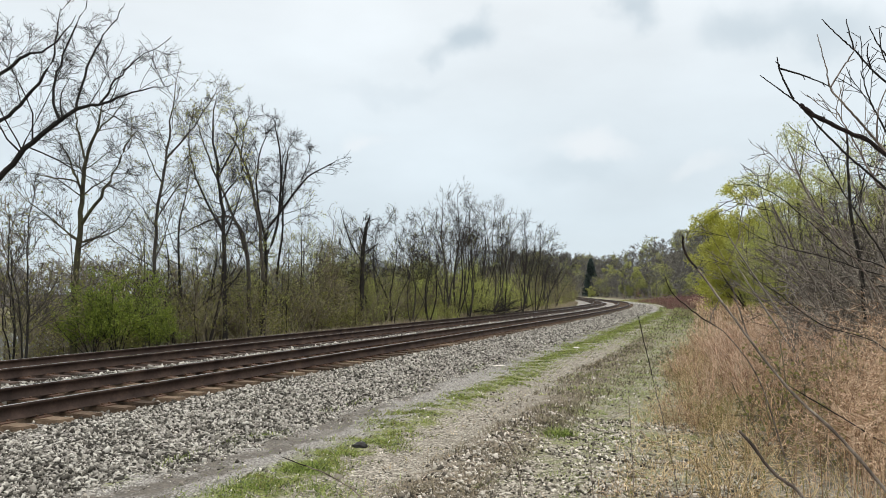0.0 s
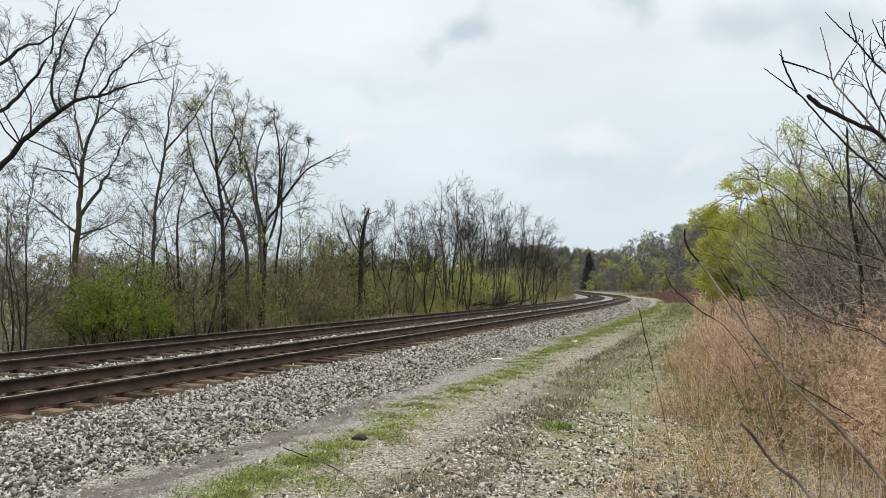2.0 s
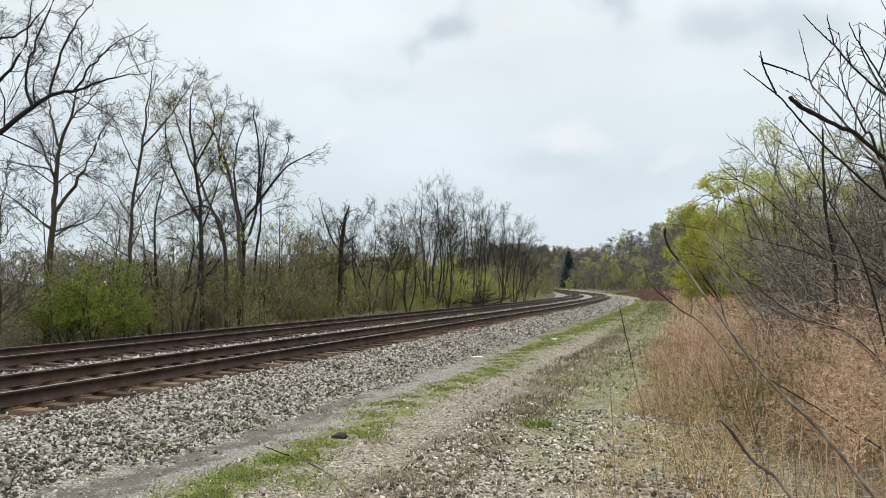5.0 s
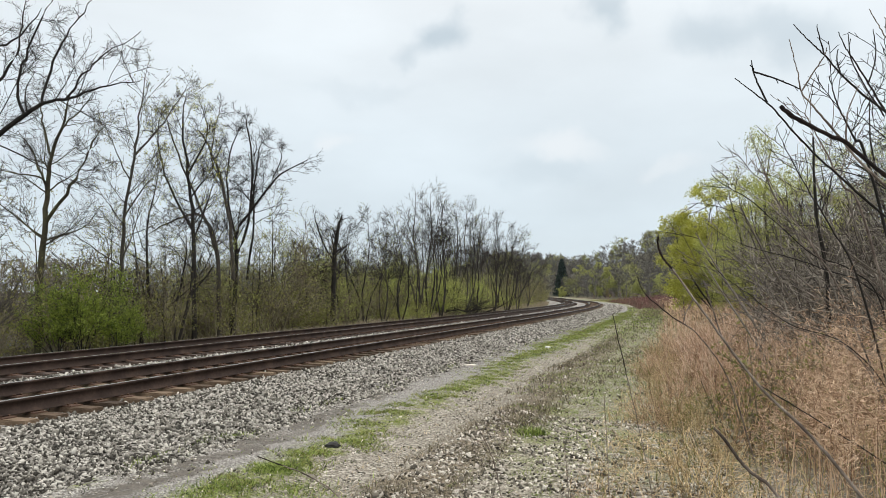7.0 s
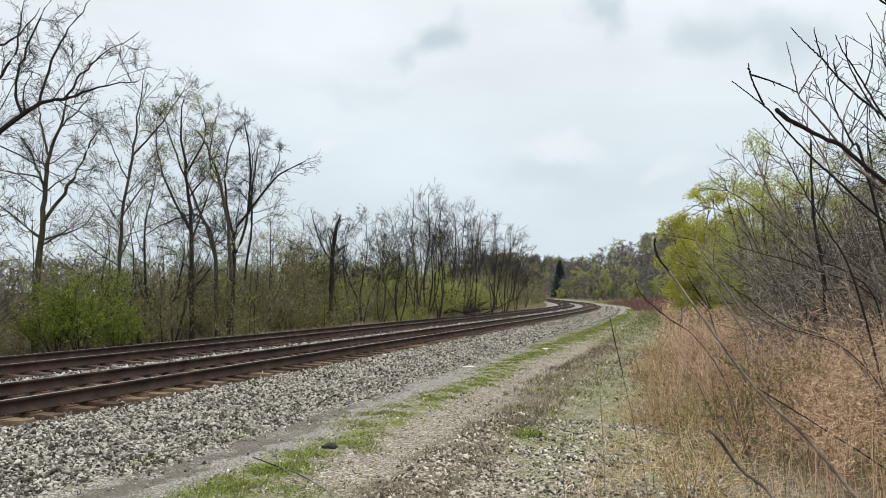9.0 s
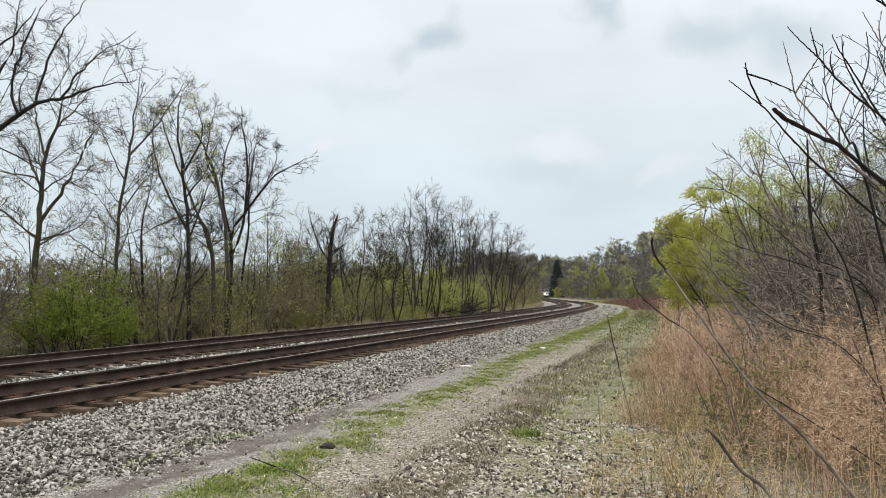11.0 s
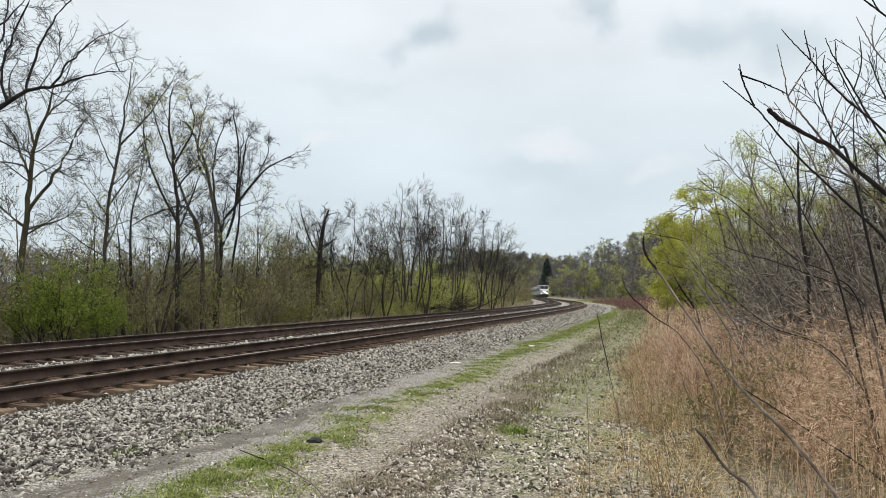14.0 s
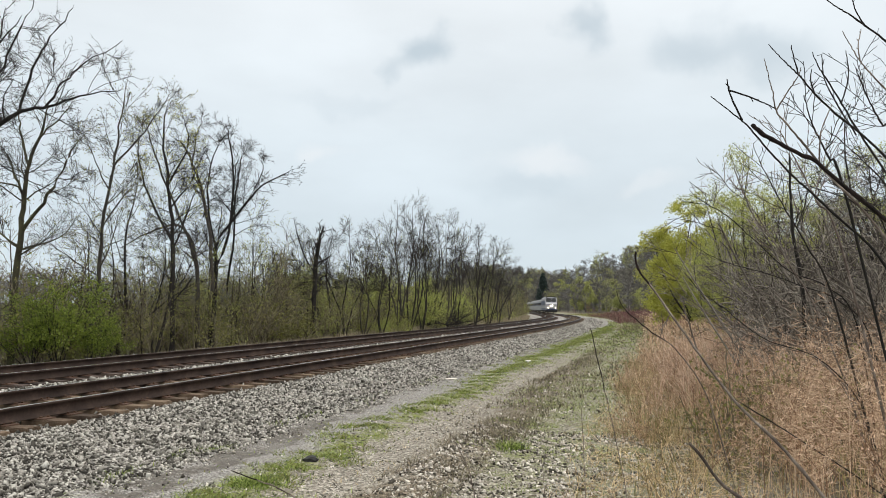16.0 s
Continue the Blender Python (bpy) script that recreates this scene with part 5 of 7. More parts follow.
def near_stems():
    cane(1, [(2.3, 2.6, 0.0), (1.9, 2.7, 0.62), (1.67, 2.75, 0.96), (1.52, 2.8, 1.16), (1.37, 2.85, 1.32), (1.22, 2.9, 1.54), (1.09, 2.95, 1.75), (1.02, 3.0, 1.87), (1.01, 3.0, 1.945)],
         (0.0125, 0.0115, 0.0105, 0.0095, 0.0085, 0.0072, 0.0068, 0.0072, 0.005), "long leaning sumac stem with a dark budded tip", 0.80, 0,
         forks=[[(1.235, 2.9, 1.52), (1.20, 2.9, 1.63), (1.165, 2.9, 1.755)], [(1.14, 2.95, 1.68), (1.11, 2.96, 1.62), (1.10, 2.97, 1.57)]])
    cane(2, [(1.9, 1.35, 0.0), (1.45, 1.3, 1.0), (1.0, 1.22, 1.7), (0.74, 1.18, 1.93), (0.68, 1.18, 1.968), (0.62, 1.18, 2.0), (0.598, 1.18, 2.018)],
         (0.0086, 0.007, 0.006, 0.0053, 0.0052, 0.0054, 0.0048), "thick sumac stem with a furry dark tip close by", 0.36, 0)
    cane(3, [(1.5, 2.1, 0.0), (1.28, 2.2, 0.75), (1.1, 2.2, 1.07), (1.0, 2.2, 1.16), (0.94, 2.2, 1.24), (0.9, 2.2, 1.285)], (0.011, 0.009, 0.008, 0.0075, 0.0075, 0.006), "broken-tipped brown sumac stem in dry grass")
    cane(4, [(1.25, 3.6, 0.0), (1.12, 3.5, 0.8), (1.03, 3.5, 1.24), (1.0, 3.5, 1.37), (0.97, 3.5, 1.51), (0.95, 3.5, 1.60)], (0.0033, 0.003, 0.0027, 0.0028, 0.0032, 0.0025), "thin dark upright stalk", 0.5)
    cane(5, [(0.42, 2.7, 0.0), (0.36, 2.6, 0.6), (0.29, 2.6, 0.96), (0.26, 2.6, 1.1), (0.22, 2.6, 1.19), (0.18, 2.6, 1.265)], (0.004, 0.0035, 0.003, 0.003, 0.0025, 0.0015), "thin reddish stalk at the lane's edge")
    cane(6, [(3.0, 6.2, 0.0), (2.7, 6.1, 0.9), (2.4, 6.0, 1.33), (2.14, 6.0, 1.52), (1.93, 6.0, 1.70), (1.86, 6.0, 1.85)], (0.010, 0.009, 0.0078, 0.0072, 0.0064, 0.0045), "slim arching sumac stem", 0.55, 2)
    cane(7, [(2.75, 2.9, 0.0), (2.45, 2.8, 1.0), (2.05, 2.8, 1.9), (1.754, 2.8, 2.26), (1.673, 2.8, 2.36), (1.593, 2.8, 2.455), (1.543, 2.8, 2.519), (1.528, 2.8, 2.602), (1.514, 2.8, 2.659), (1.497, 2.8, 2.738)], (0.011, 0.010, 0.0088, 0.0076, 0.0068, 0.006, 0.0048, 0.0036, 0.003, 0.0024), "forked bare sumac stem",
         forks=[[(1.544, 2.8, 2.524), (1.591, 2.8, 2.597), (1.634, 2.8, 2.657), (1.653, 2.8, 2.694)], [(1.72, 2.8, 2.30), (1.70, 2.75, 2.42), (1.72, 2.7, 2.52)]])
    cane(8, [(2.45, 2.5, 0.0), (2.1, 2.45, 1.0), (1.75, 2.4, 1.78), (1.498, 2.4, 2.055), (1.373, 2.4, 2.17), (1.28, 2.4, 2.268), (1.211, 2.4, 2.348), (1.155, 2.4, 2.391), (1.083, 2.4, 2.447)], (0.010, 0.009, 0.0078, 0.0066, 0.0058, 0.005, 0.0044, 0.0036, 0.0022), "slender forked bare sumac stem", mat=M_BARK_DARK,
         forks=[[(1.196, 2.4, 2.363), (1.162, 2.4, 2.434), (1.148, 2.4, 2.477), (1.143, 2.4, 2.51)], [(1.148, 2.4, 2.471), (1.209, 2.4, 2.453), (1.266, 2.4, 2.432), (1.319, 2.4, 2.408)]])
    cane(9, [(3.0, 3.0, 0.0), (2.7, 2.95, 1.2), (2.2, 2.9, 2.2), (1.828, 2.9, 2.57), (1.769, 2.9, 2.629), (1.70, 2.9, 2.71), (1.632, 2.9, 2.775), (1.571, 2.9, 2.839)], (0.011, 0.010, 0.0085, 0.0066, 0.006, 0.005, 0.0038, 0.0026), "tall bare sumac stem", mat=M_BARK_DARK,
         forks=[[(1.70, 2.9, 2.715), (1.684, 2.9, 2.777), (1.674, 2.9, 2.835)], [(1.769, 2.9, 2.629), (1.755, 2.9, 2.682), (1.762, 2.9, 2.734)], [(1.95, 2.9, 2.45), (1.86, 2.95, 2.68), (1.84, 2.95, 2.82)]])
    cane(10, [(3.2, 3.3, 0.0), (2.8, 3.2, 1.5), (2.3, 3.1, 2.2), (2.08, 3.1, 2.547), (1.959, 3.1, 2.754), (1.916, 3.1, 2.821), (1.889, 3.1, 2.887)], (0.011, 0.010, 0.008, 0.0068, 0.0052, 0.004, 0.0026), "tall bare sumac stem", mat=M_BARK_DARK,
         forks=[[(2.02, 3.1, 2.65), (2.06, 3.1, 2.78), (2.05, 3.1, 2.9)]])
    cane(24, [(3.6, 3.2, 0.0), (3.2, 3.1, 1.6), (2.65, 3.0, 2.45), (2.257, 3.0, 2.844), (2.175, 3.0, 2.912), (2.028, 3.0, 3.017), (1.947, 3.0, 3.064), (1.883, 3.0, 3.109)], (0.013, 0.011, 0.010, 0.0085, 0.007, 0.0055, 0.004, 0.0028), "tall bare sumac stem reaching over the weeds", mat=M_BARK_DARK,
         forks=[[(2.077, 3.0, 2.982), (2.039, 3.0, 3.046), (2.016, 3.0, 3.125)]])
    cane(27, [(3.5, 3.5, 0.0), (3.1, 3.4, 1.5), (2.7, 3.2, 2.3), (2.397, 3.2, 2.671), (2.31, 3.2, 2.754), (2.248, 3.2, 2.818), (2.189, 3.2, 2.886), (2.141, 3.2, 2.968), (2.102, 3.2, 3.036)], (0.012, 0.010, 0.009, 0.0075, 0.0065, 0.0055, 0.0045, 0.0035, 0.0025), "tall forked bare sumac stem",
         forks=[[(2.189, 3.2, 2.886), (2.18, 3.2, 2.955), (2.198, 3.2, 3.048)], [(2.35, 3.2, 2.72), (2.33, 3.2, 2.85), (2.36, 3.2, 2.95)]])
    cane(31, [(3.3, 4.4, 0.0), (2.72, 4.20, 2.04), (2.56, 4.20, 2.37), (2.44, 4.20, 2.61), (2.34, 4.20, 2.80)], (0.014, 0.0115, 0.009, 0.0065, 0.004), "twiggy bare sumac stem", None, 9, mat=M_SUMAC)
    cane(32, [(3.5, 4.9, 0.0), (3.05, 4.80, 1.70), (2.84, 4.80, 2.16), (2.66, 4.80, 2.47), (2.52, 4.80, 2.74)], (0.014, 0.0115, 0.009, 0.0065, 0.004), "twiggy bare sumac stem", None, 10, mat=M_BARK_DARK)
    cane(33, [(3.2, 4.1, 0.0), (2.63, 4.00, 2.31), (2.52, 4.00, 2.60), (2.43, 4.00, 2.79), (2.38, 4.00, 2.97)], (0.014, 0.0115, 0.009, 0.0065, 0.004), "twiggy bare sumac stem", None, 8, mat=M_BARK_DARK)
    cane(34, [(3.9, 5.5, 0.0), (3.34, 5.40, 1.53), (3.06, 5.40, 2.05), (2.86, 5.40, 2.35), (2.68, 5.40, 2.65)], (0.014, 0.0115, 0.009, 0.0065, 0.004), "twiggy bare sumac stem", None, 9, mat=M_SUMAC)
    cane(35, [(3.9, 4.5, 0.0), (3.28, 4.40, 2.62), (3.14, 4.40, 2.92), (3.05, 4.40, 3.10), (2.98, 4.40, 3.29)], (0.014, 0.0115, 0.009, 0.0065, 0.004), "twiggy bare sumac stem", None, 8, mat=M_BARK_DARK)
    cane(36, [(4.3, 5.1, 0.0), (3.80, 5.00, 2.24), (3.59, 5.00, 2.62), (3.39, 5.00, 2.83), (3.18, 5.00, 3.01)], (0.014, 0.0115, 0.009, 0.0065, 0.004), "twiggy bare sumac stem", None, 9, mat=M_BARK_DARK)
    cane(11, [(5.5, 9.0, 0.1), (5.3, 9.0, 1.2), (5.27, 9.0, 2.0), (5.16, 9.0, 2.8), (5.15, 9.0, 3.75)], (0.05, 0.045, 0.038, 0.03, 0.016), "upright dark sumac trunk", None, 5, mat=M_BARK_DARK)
    cane(13, [(-0.05, 2.7, 0.0), (-0.16, 2.62, 0.7), (-0.28, 2.6, 0.96), (-0.40, 2.6, 1.05), (-0.50, 2.6, 1.09), (-0.58, 2.6, 1.12)], (0.004, 0.004, 0.0038, 0.0035, 0.003, 0.002), "leaning thin reddish twig", 0.8, 0)
    cane(14, [(0.80, 3.0, 0.0), (0.79, 3.0, 0.5), (0.785, 3.0, 0.95), (0.77, 3.0, 1.28)], (0.003, 0.003, 0.0027, 0.002), "thin dry upright stalk")
    cane(15, [(0.66, 3.2, 0.0), (0.65, 3.2, 0.5), (0.66, 3.2, 0.8), (0.64, 3.2, 1.05)], (0.003, 0.003, 0.0027, 0.002), "thin dry upright stalk")
    cane(16, [(3.3, 4.3, 0.35), (2.95, 4.4, 0.62), (2.6, 4.5, 0.86), (2.2, 4.6, 1.12)], (0.008, 0.007, 0.006, 0.005), "fallen dark stick propped in the weeds", None, 0, mat=M_BARK_DARK)
    cane(17, [(3.83, 5.5, 0.2), (3.58, 5.4, 0.94), (3.23, 5.33, 1.31), (2.83, 5.25, 1.44), (2.54, 5.2, 1.54), (2.3, 5.15, 1.66), (2.13, 5.1, 1.78), (2.01, 5.05, 1.91), (1.85, 5.0, 2.18)],
         (0.0092, 0.0084, 0.0075, 0.0067, 0.0059, 0.0051, 0.0042, 0.0034, 0.0026), "long pale bare stem reaching out of the weeds", None, 0, forks=[[(1.99, 5.0, 1.91), (2.06, 5.0, 2.06), (2.1, 5.0, 2.17)], [(1.97, 5.0, 1.93), (1.89, 5.0, 1.98), (1.84, 5.0, 2.01)]])
    cane(18, [(3.98, 5.85, 0.2), (3.73, 5.75, 0.98), (3.38, 5.68, 1.35), (2.98, 5.6, 1.48), (2.69, 5.55, 1.59), (2.43, 5.5, 1.67), (2.22, 5.45, 1.79), (2.05, 5.4, 1.94)],
         (0.0099, 0.0089, 0.0079, 0.0069, 0.0058, 0.0048, 0.0038, 0.0028), "bare grey stem leaning over the weeds", None, 0)
    cane(19, [(3.57, 5.05, 0.2), (3.32, 4.95, 0.98), (2.97, 4.88, 1.35), (2.57, 4.8, 1.48), (2.38, 4.75, 1.58), (2.19, 4.7, 1.71), (2.02, 4.65, 1.81), (1.89, 4.6, 1.93)],
         (0.0085, 0.0076, 0.0067, 0.0059, 0.005, 0.0041, 0.0032, 0.0024), "dark bare stem leaning over the weeds", None, 0, mat=M_BARK_DARK)
    cane(20, [(4.61, 6.45, 0.2), (4.36, 6.35, 1.42), (4.01, 6.28, 1.79), (3.61, 6.2, 1.92), (3.29, 6.15, 2.02), (2.95, 6.1, 2.09), (2.69, 6.05, 2.18), (2.46, 6.0, 2.31)],
         (0.011, 0.0099, 0.0088, 0.0076, 0.0065, 0.0054, 0.0042, 0.0031), "crooked bare branch out of the shrubs", None, 0, mat=M_BARK_DARK, forks=[[(2.9, 6.0, 2.08), (2.84, 6.0, 2.23), (2.77, 6.0, 2.3)]])
    cane(22, [(4.42, 5.95, 0.2), (4.17, 5.85, 1.07), (3.82, 5.78, 1.44), (3.42, 5.7, 1.57), (3.19, 5.65, 1.7), (2.95, 5.6, 1.84), (2.75, 5.55, 1.92), (2.66, 5.5, 2.05)],
         (0.0101, 0.0091, 0.008, 0.007, 0.006, 0.0049, 0.0039, 0.0028), "crooked pale bare branch over the weeds", None, 0)
    cane(23, [(4.98, 6.9, 0.2), (4.73, 6.8, 1.47), (4.38, 6.73, 1.84), (3.98, 6.65, 1.97), (3.69, 6.6, 2.12), (3.46, 6.55, 2.33), (3.29, 6.5, 2.56)],
         (0.012, 0.0105, 0.0091, 0.0077, 0.0062, 0.0048, 0.0033), "crooked pale bare branch over the weeds", None, 0)
    cane(25, [(4.93, 6.6, 0.2), (4.68, 6.5, 2.32), (4.33, 6.43, 2.69), (3.93, 6.35, 2.82), (3.6, 6.3, 2.88), (3.32, 6.25, 2.93), (3.05, 6.2, 3.04)],
         (0.0114, 0.01, 0.0087, 0.0073, 0.0059, 0.0046, 0.0032), "dark bare branch against the sky", None, 0, mat=M_BARK_DARK)
    cane(26, [(4.77, 6.9, 0.2), (4.52, 6.8, 1.57), (4.17, 6.73, 1.94), (3.77, 6.65, 2.07), (3.44, 6.6, 2.33), (3.11, 6.55, 2.59), (2.9, 6.5, 2.69), (2.86, 6.45, 2.77), (2.69, 6.4, 2.88)],
         (0.0118, 0.0107, 0.0097, 0.0086, 0.0075, 0.0065, 0.0054, 0.0044, 0.0033), "dark crooked branch against the sky", None, 0, mat=M_BARK_DARK, forks=[[(2.86, 6.4, 2.67), (2.66, 6.4, 2.69), (2.58, 6.4, 2.73)], [(2.88, 6.4, 2.66), (2.76, 6.4, 2.73), (2.69, 6.4, 2.8)]])


def conifer(x, y, h):
    rng = np.random.RandomState(9)
    root = empty("conifer", x, y, float(lie(x, y)[0]) - 0.3, "dark blue-green spruce standing alone, needles lightened for haze", "tree")
    tr, cr = Heap(), Heap()
    p, r = guide([(0, 0, 0), (0, 0, h * 0.5), (0, 0, h)], (0.35, 0.2, 0.03), 8)
    tr.add(*tubes(p, r, 7))
    n = 420
    f = rng.uniform(0.06, 0.98, n)
    a = rng.uniform(0, 6.283, n)
    L = (1 - f) ** 0.8 * h * 0.27 * rng.uniform(0.7, 1.1, n) + 0.25
    d = np.stack([np.cos(a), np.sin(a), np.full(n, -0.12)], 1)
    q, w = strand(rng, np.stack([np.zeros(n), np.zeros(n), f * h], 1), d, L, np.full(n, 0.05), 4, 0.05, -0.02)
    cr.add(*tubes(q, w, 3))
    cr.add(*petals(rng, q, 9000, 0.45, 0.15, 0.6))
    child("trunk", tr.mesh("trunk", M_BARK_DARK, True), root)
    child("crown", cr.mesh("crown", M_CONIFER_HAZED), root, "dense dark needles")


def far_woods():
    """Woods on the hills and on the other shore: bare grey trees with some in yellow-green leaf, colours paled for
    haze.
    """
    rng = np.random.RandomState(17)
    bare, leafy, pale, shore = Heap(), Heap(), Heap(), Heap()

    def one(seed, h):
        r = np.random.RandomState(seed)
        p, w = guide([(0, 0, -0.5), (0.1, 0, h * 0.5), (0, 0.1, h)], (0.16, 0.12, 0.03), 4)
        p1, w1 = sprout(r, p, w, 13, 46, 0.50, 0.5, 1, 0.14, 0.08, 0.03, 14)
        p2, w2 = sprout(r, p1, w1, 6, 42, 0.55, 0.6, 1, 0.15, 0.06, 0.15, 14)
        a = Heap()
        a.add(*tubes(p, w, 4))
        a.add(*tubes(p1, np.maximum(w1, 0.05), 3))
        d = p2[:, 1] - p2[:, 0]
        k = np.repeat(np.arange(len(p2)), 5)
        c = p2[k, 0] + d[k] * r.uniform(0, 1, (len(k), 1))
        e = unit(d[k] + r.normal(0, 0.9, (len(k), 3)) * np.linalg.norm(d[k], axis=1, keepdims=True) * 0.6)
        w4 = unit(np.cross(e, r.normal(size=(len(k), 3)))) * 0.09
        e = e * r.uniform(0.7, 1.9, (len(k), 1))
        a.add(np.stack([c - w4, c + w4, c + e], 1).reshape(-1, 3), np.arange(len(k) * 3).reshape(-1, 3))
        lv, lt = petals(r, p2, 800, 0.30, 0.55)
        return np.concatenate(a.v), np.concatenate(a.t), lv, lt

    kinds = [one(500 + k, 10.0) for k in range(5)]
    spots = []
    # bearings and distances on the hills beyond the bend, then the other shore
    for n, b0, b1, d0, d1, hs in ((380, 0.12, 0.44, 240, 520, 0.95), (110, 0.02, 0.40, 480, 760, 1.2), (170, -0.06, 0.20, 520, 720, 0.95), (70, 0.24, 0.62, 110, 240, 0.6), (60, 0.10, 0.19, 330, 450, 0.8), (130, 0.08, 0.24, 560, 720, 1.1)):
        for _ in range(n):
            d = rng.uniform(d0, d1)
            spots.append((rng.uniform(b0, b1) * d, d, hs, rng.uniform()))
    for _ in range(190):
        d = rng.uniform(190, 290)
        spots.append((rng.uniform(-0.68, 0.12) * d, d, 0.9, rng.uniform() ** 0.6))
    s, off = to_line([p[0] for p in spots], [p[1] for p in spots])
    for (x, y, hs, u), o in zip(spots, off):
        if -12 < o < 24:
            continue
        v, t, lv, lt = kinds[rng.randint(4)]
        k = hs * rng.uniform(0.75, 1.2)
        a = rng.uniform(0, 6.283)
        R = np.array([[math.cos(a), -math.sin(a), 0], [math.sin(a), math.cos(a), 0], [0, 0, 1]]) * k
        c = np.array([x, y, float(lie(x, y)[0])])
        (shore if o > 100 else bare).add(v @ R.T + c, t)
        if u < 0.04:
            leafy.add(lv @ R.T + c, lt)
        elif u < (0.17 if y < 330 and x > 0 else 0.11):
            pale.add(lv @ R.T + c, lt)
    tagged(new("far_woods", bare.mesh("far_woods", M_FAR_BARK_HAZED)), "bare grey woods on the hills beyond the bend, haze in the bark colour", "woods", kind="stuff")
    tagged(new("shore_woods", shore.mesh("shore_woods", M_SHORE_BARK_HAZED)), "bare woods on the other shore of the river, bark paled for haze", "woods", kind="stuff")
    tagged(new("far_foliage", leafy.mesh("far_foliage", M_FAR_LEAF_HAZED)), "yellow-green young foliage in the far woods, haze in its colour", "foliage", kind="stuff")
    tagged(new("far_pale_foliage", pale.mesh("far_pale_foliage", M_FAR_LEAF_HAZED)), "pale green young foliage in the far woods, haze in its colour", "foliage", kind="stuff")


# ---- grass ----
def blades(rng, x, y, h, w, lean=0.35, curl=0.4):
    """Thin bent blades: five corners each."""
    n = len(x)
    z = lie(x, y) - 0.02
    a = rng.uniform(0, 6.283, n)
    d = np.stack([np.cos(a), np.sin(a), np.zeros(n)], 1)
    b = rng.uniform(0, 6.283, n)
    wd = np.stack([np.cos(b), np.sin(b), np.zeros(n)], 1) * (w * 0.5)[:, None]
    p0 = np.stack([x, y, z], 1)
    l = (rng.uniform(0.05, 1, n) * lean * h)[:, None]
    up = np.array([0, 0, 1.0])
    p1 = p0 + d * l * 0.4 + up * (h * 0.55)[:, None]
    p2 = p0 + d * l * (1 + curl) + up * (h * (1 - 0.15 * rng.uniform(0, 1, n)))[:, None]
    v = np.stack([p0 - wd, p0 + wd, p1 - wd * 0.7, p1 + wd * 0.7, p2], 1).reshape(-1, 3)
    k = np.arange(n)[:, None] * 5
    return v, np.concatenate([k + np.array([0, 1, 3]), k + np.array([0, 3, 2]), k + np.array([2, 3, 4])]), p1, p2


def slivers(rng, p, length, width):
    """Hair-thin bent side stalks: two triangles each."""
    n = len(p)
    d = unit(np.stack([rng.normal(size=n), rng.normal(size=n), rng.uniform(-0.3, 1.3, n)], 1))
    L = (length * rng.uniform(0.5, 1.6, n))[:, None]
    w = unit(np.cross(d, rng.normal(size=(n, 3)))) * width
    q = p + d * L
    e = q + unit(d + rng.normal(0, 0.7, (n, 3))) * L * 0.8
    v = np.stack([p, q - w, q + w, e], 1).reshape(-1, 3)
    b = np.arange(n)[:, None] * 4
    return v, np.concatenate([b + np.array([0, 1, 2]), b + np.array([1, 3, 2])])


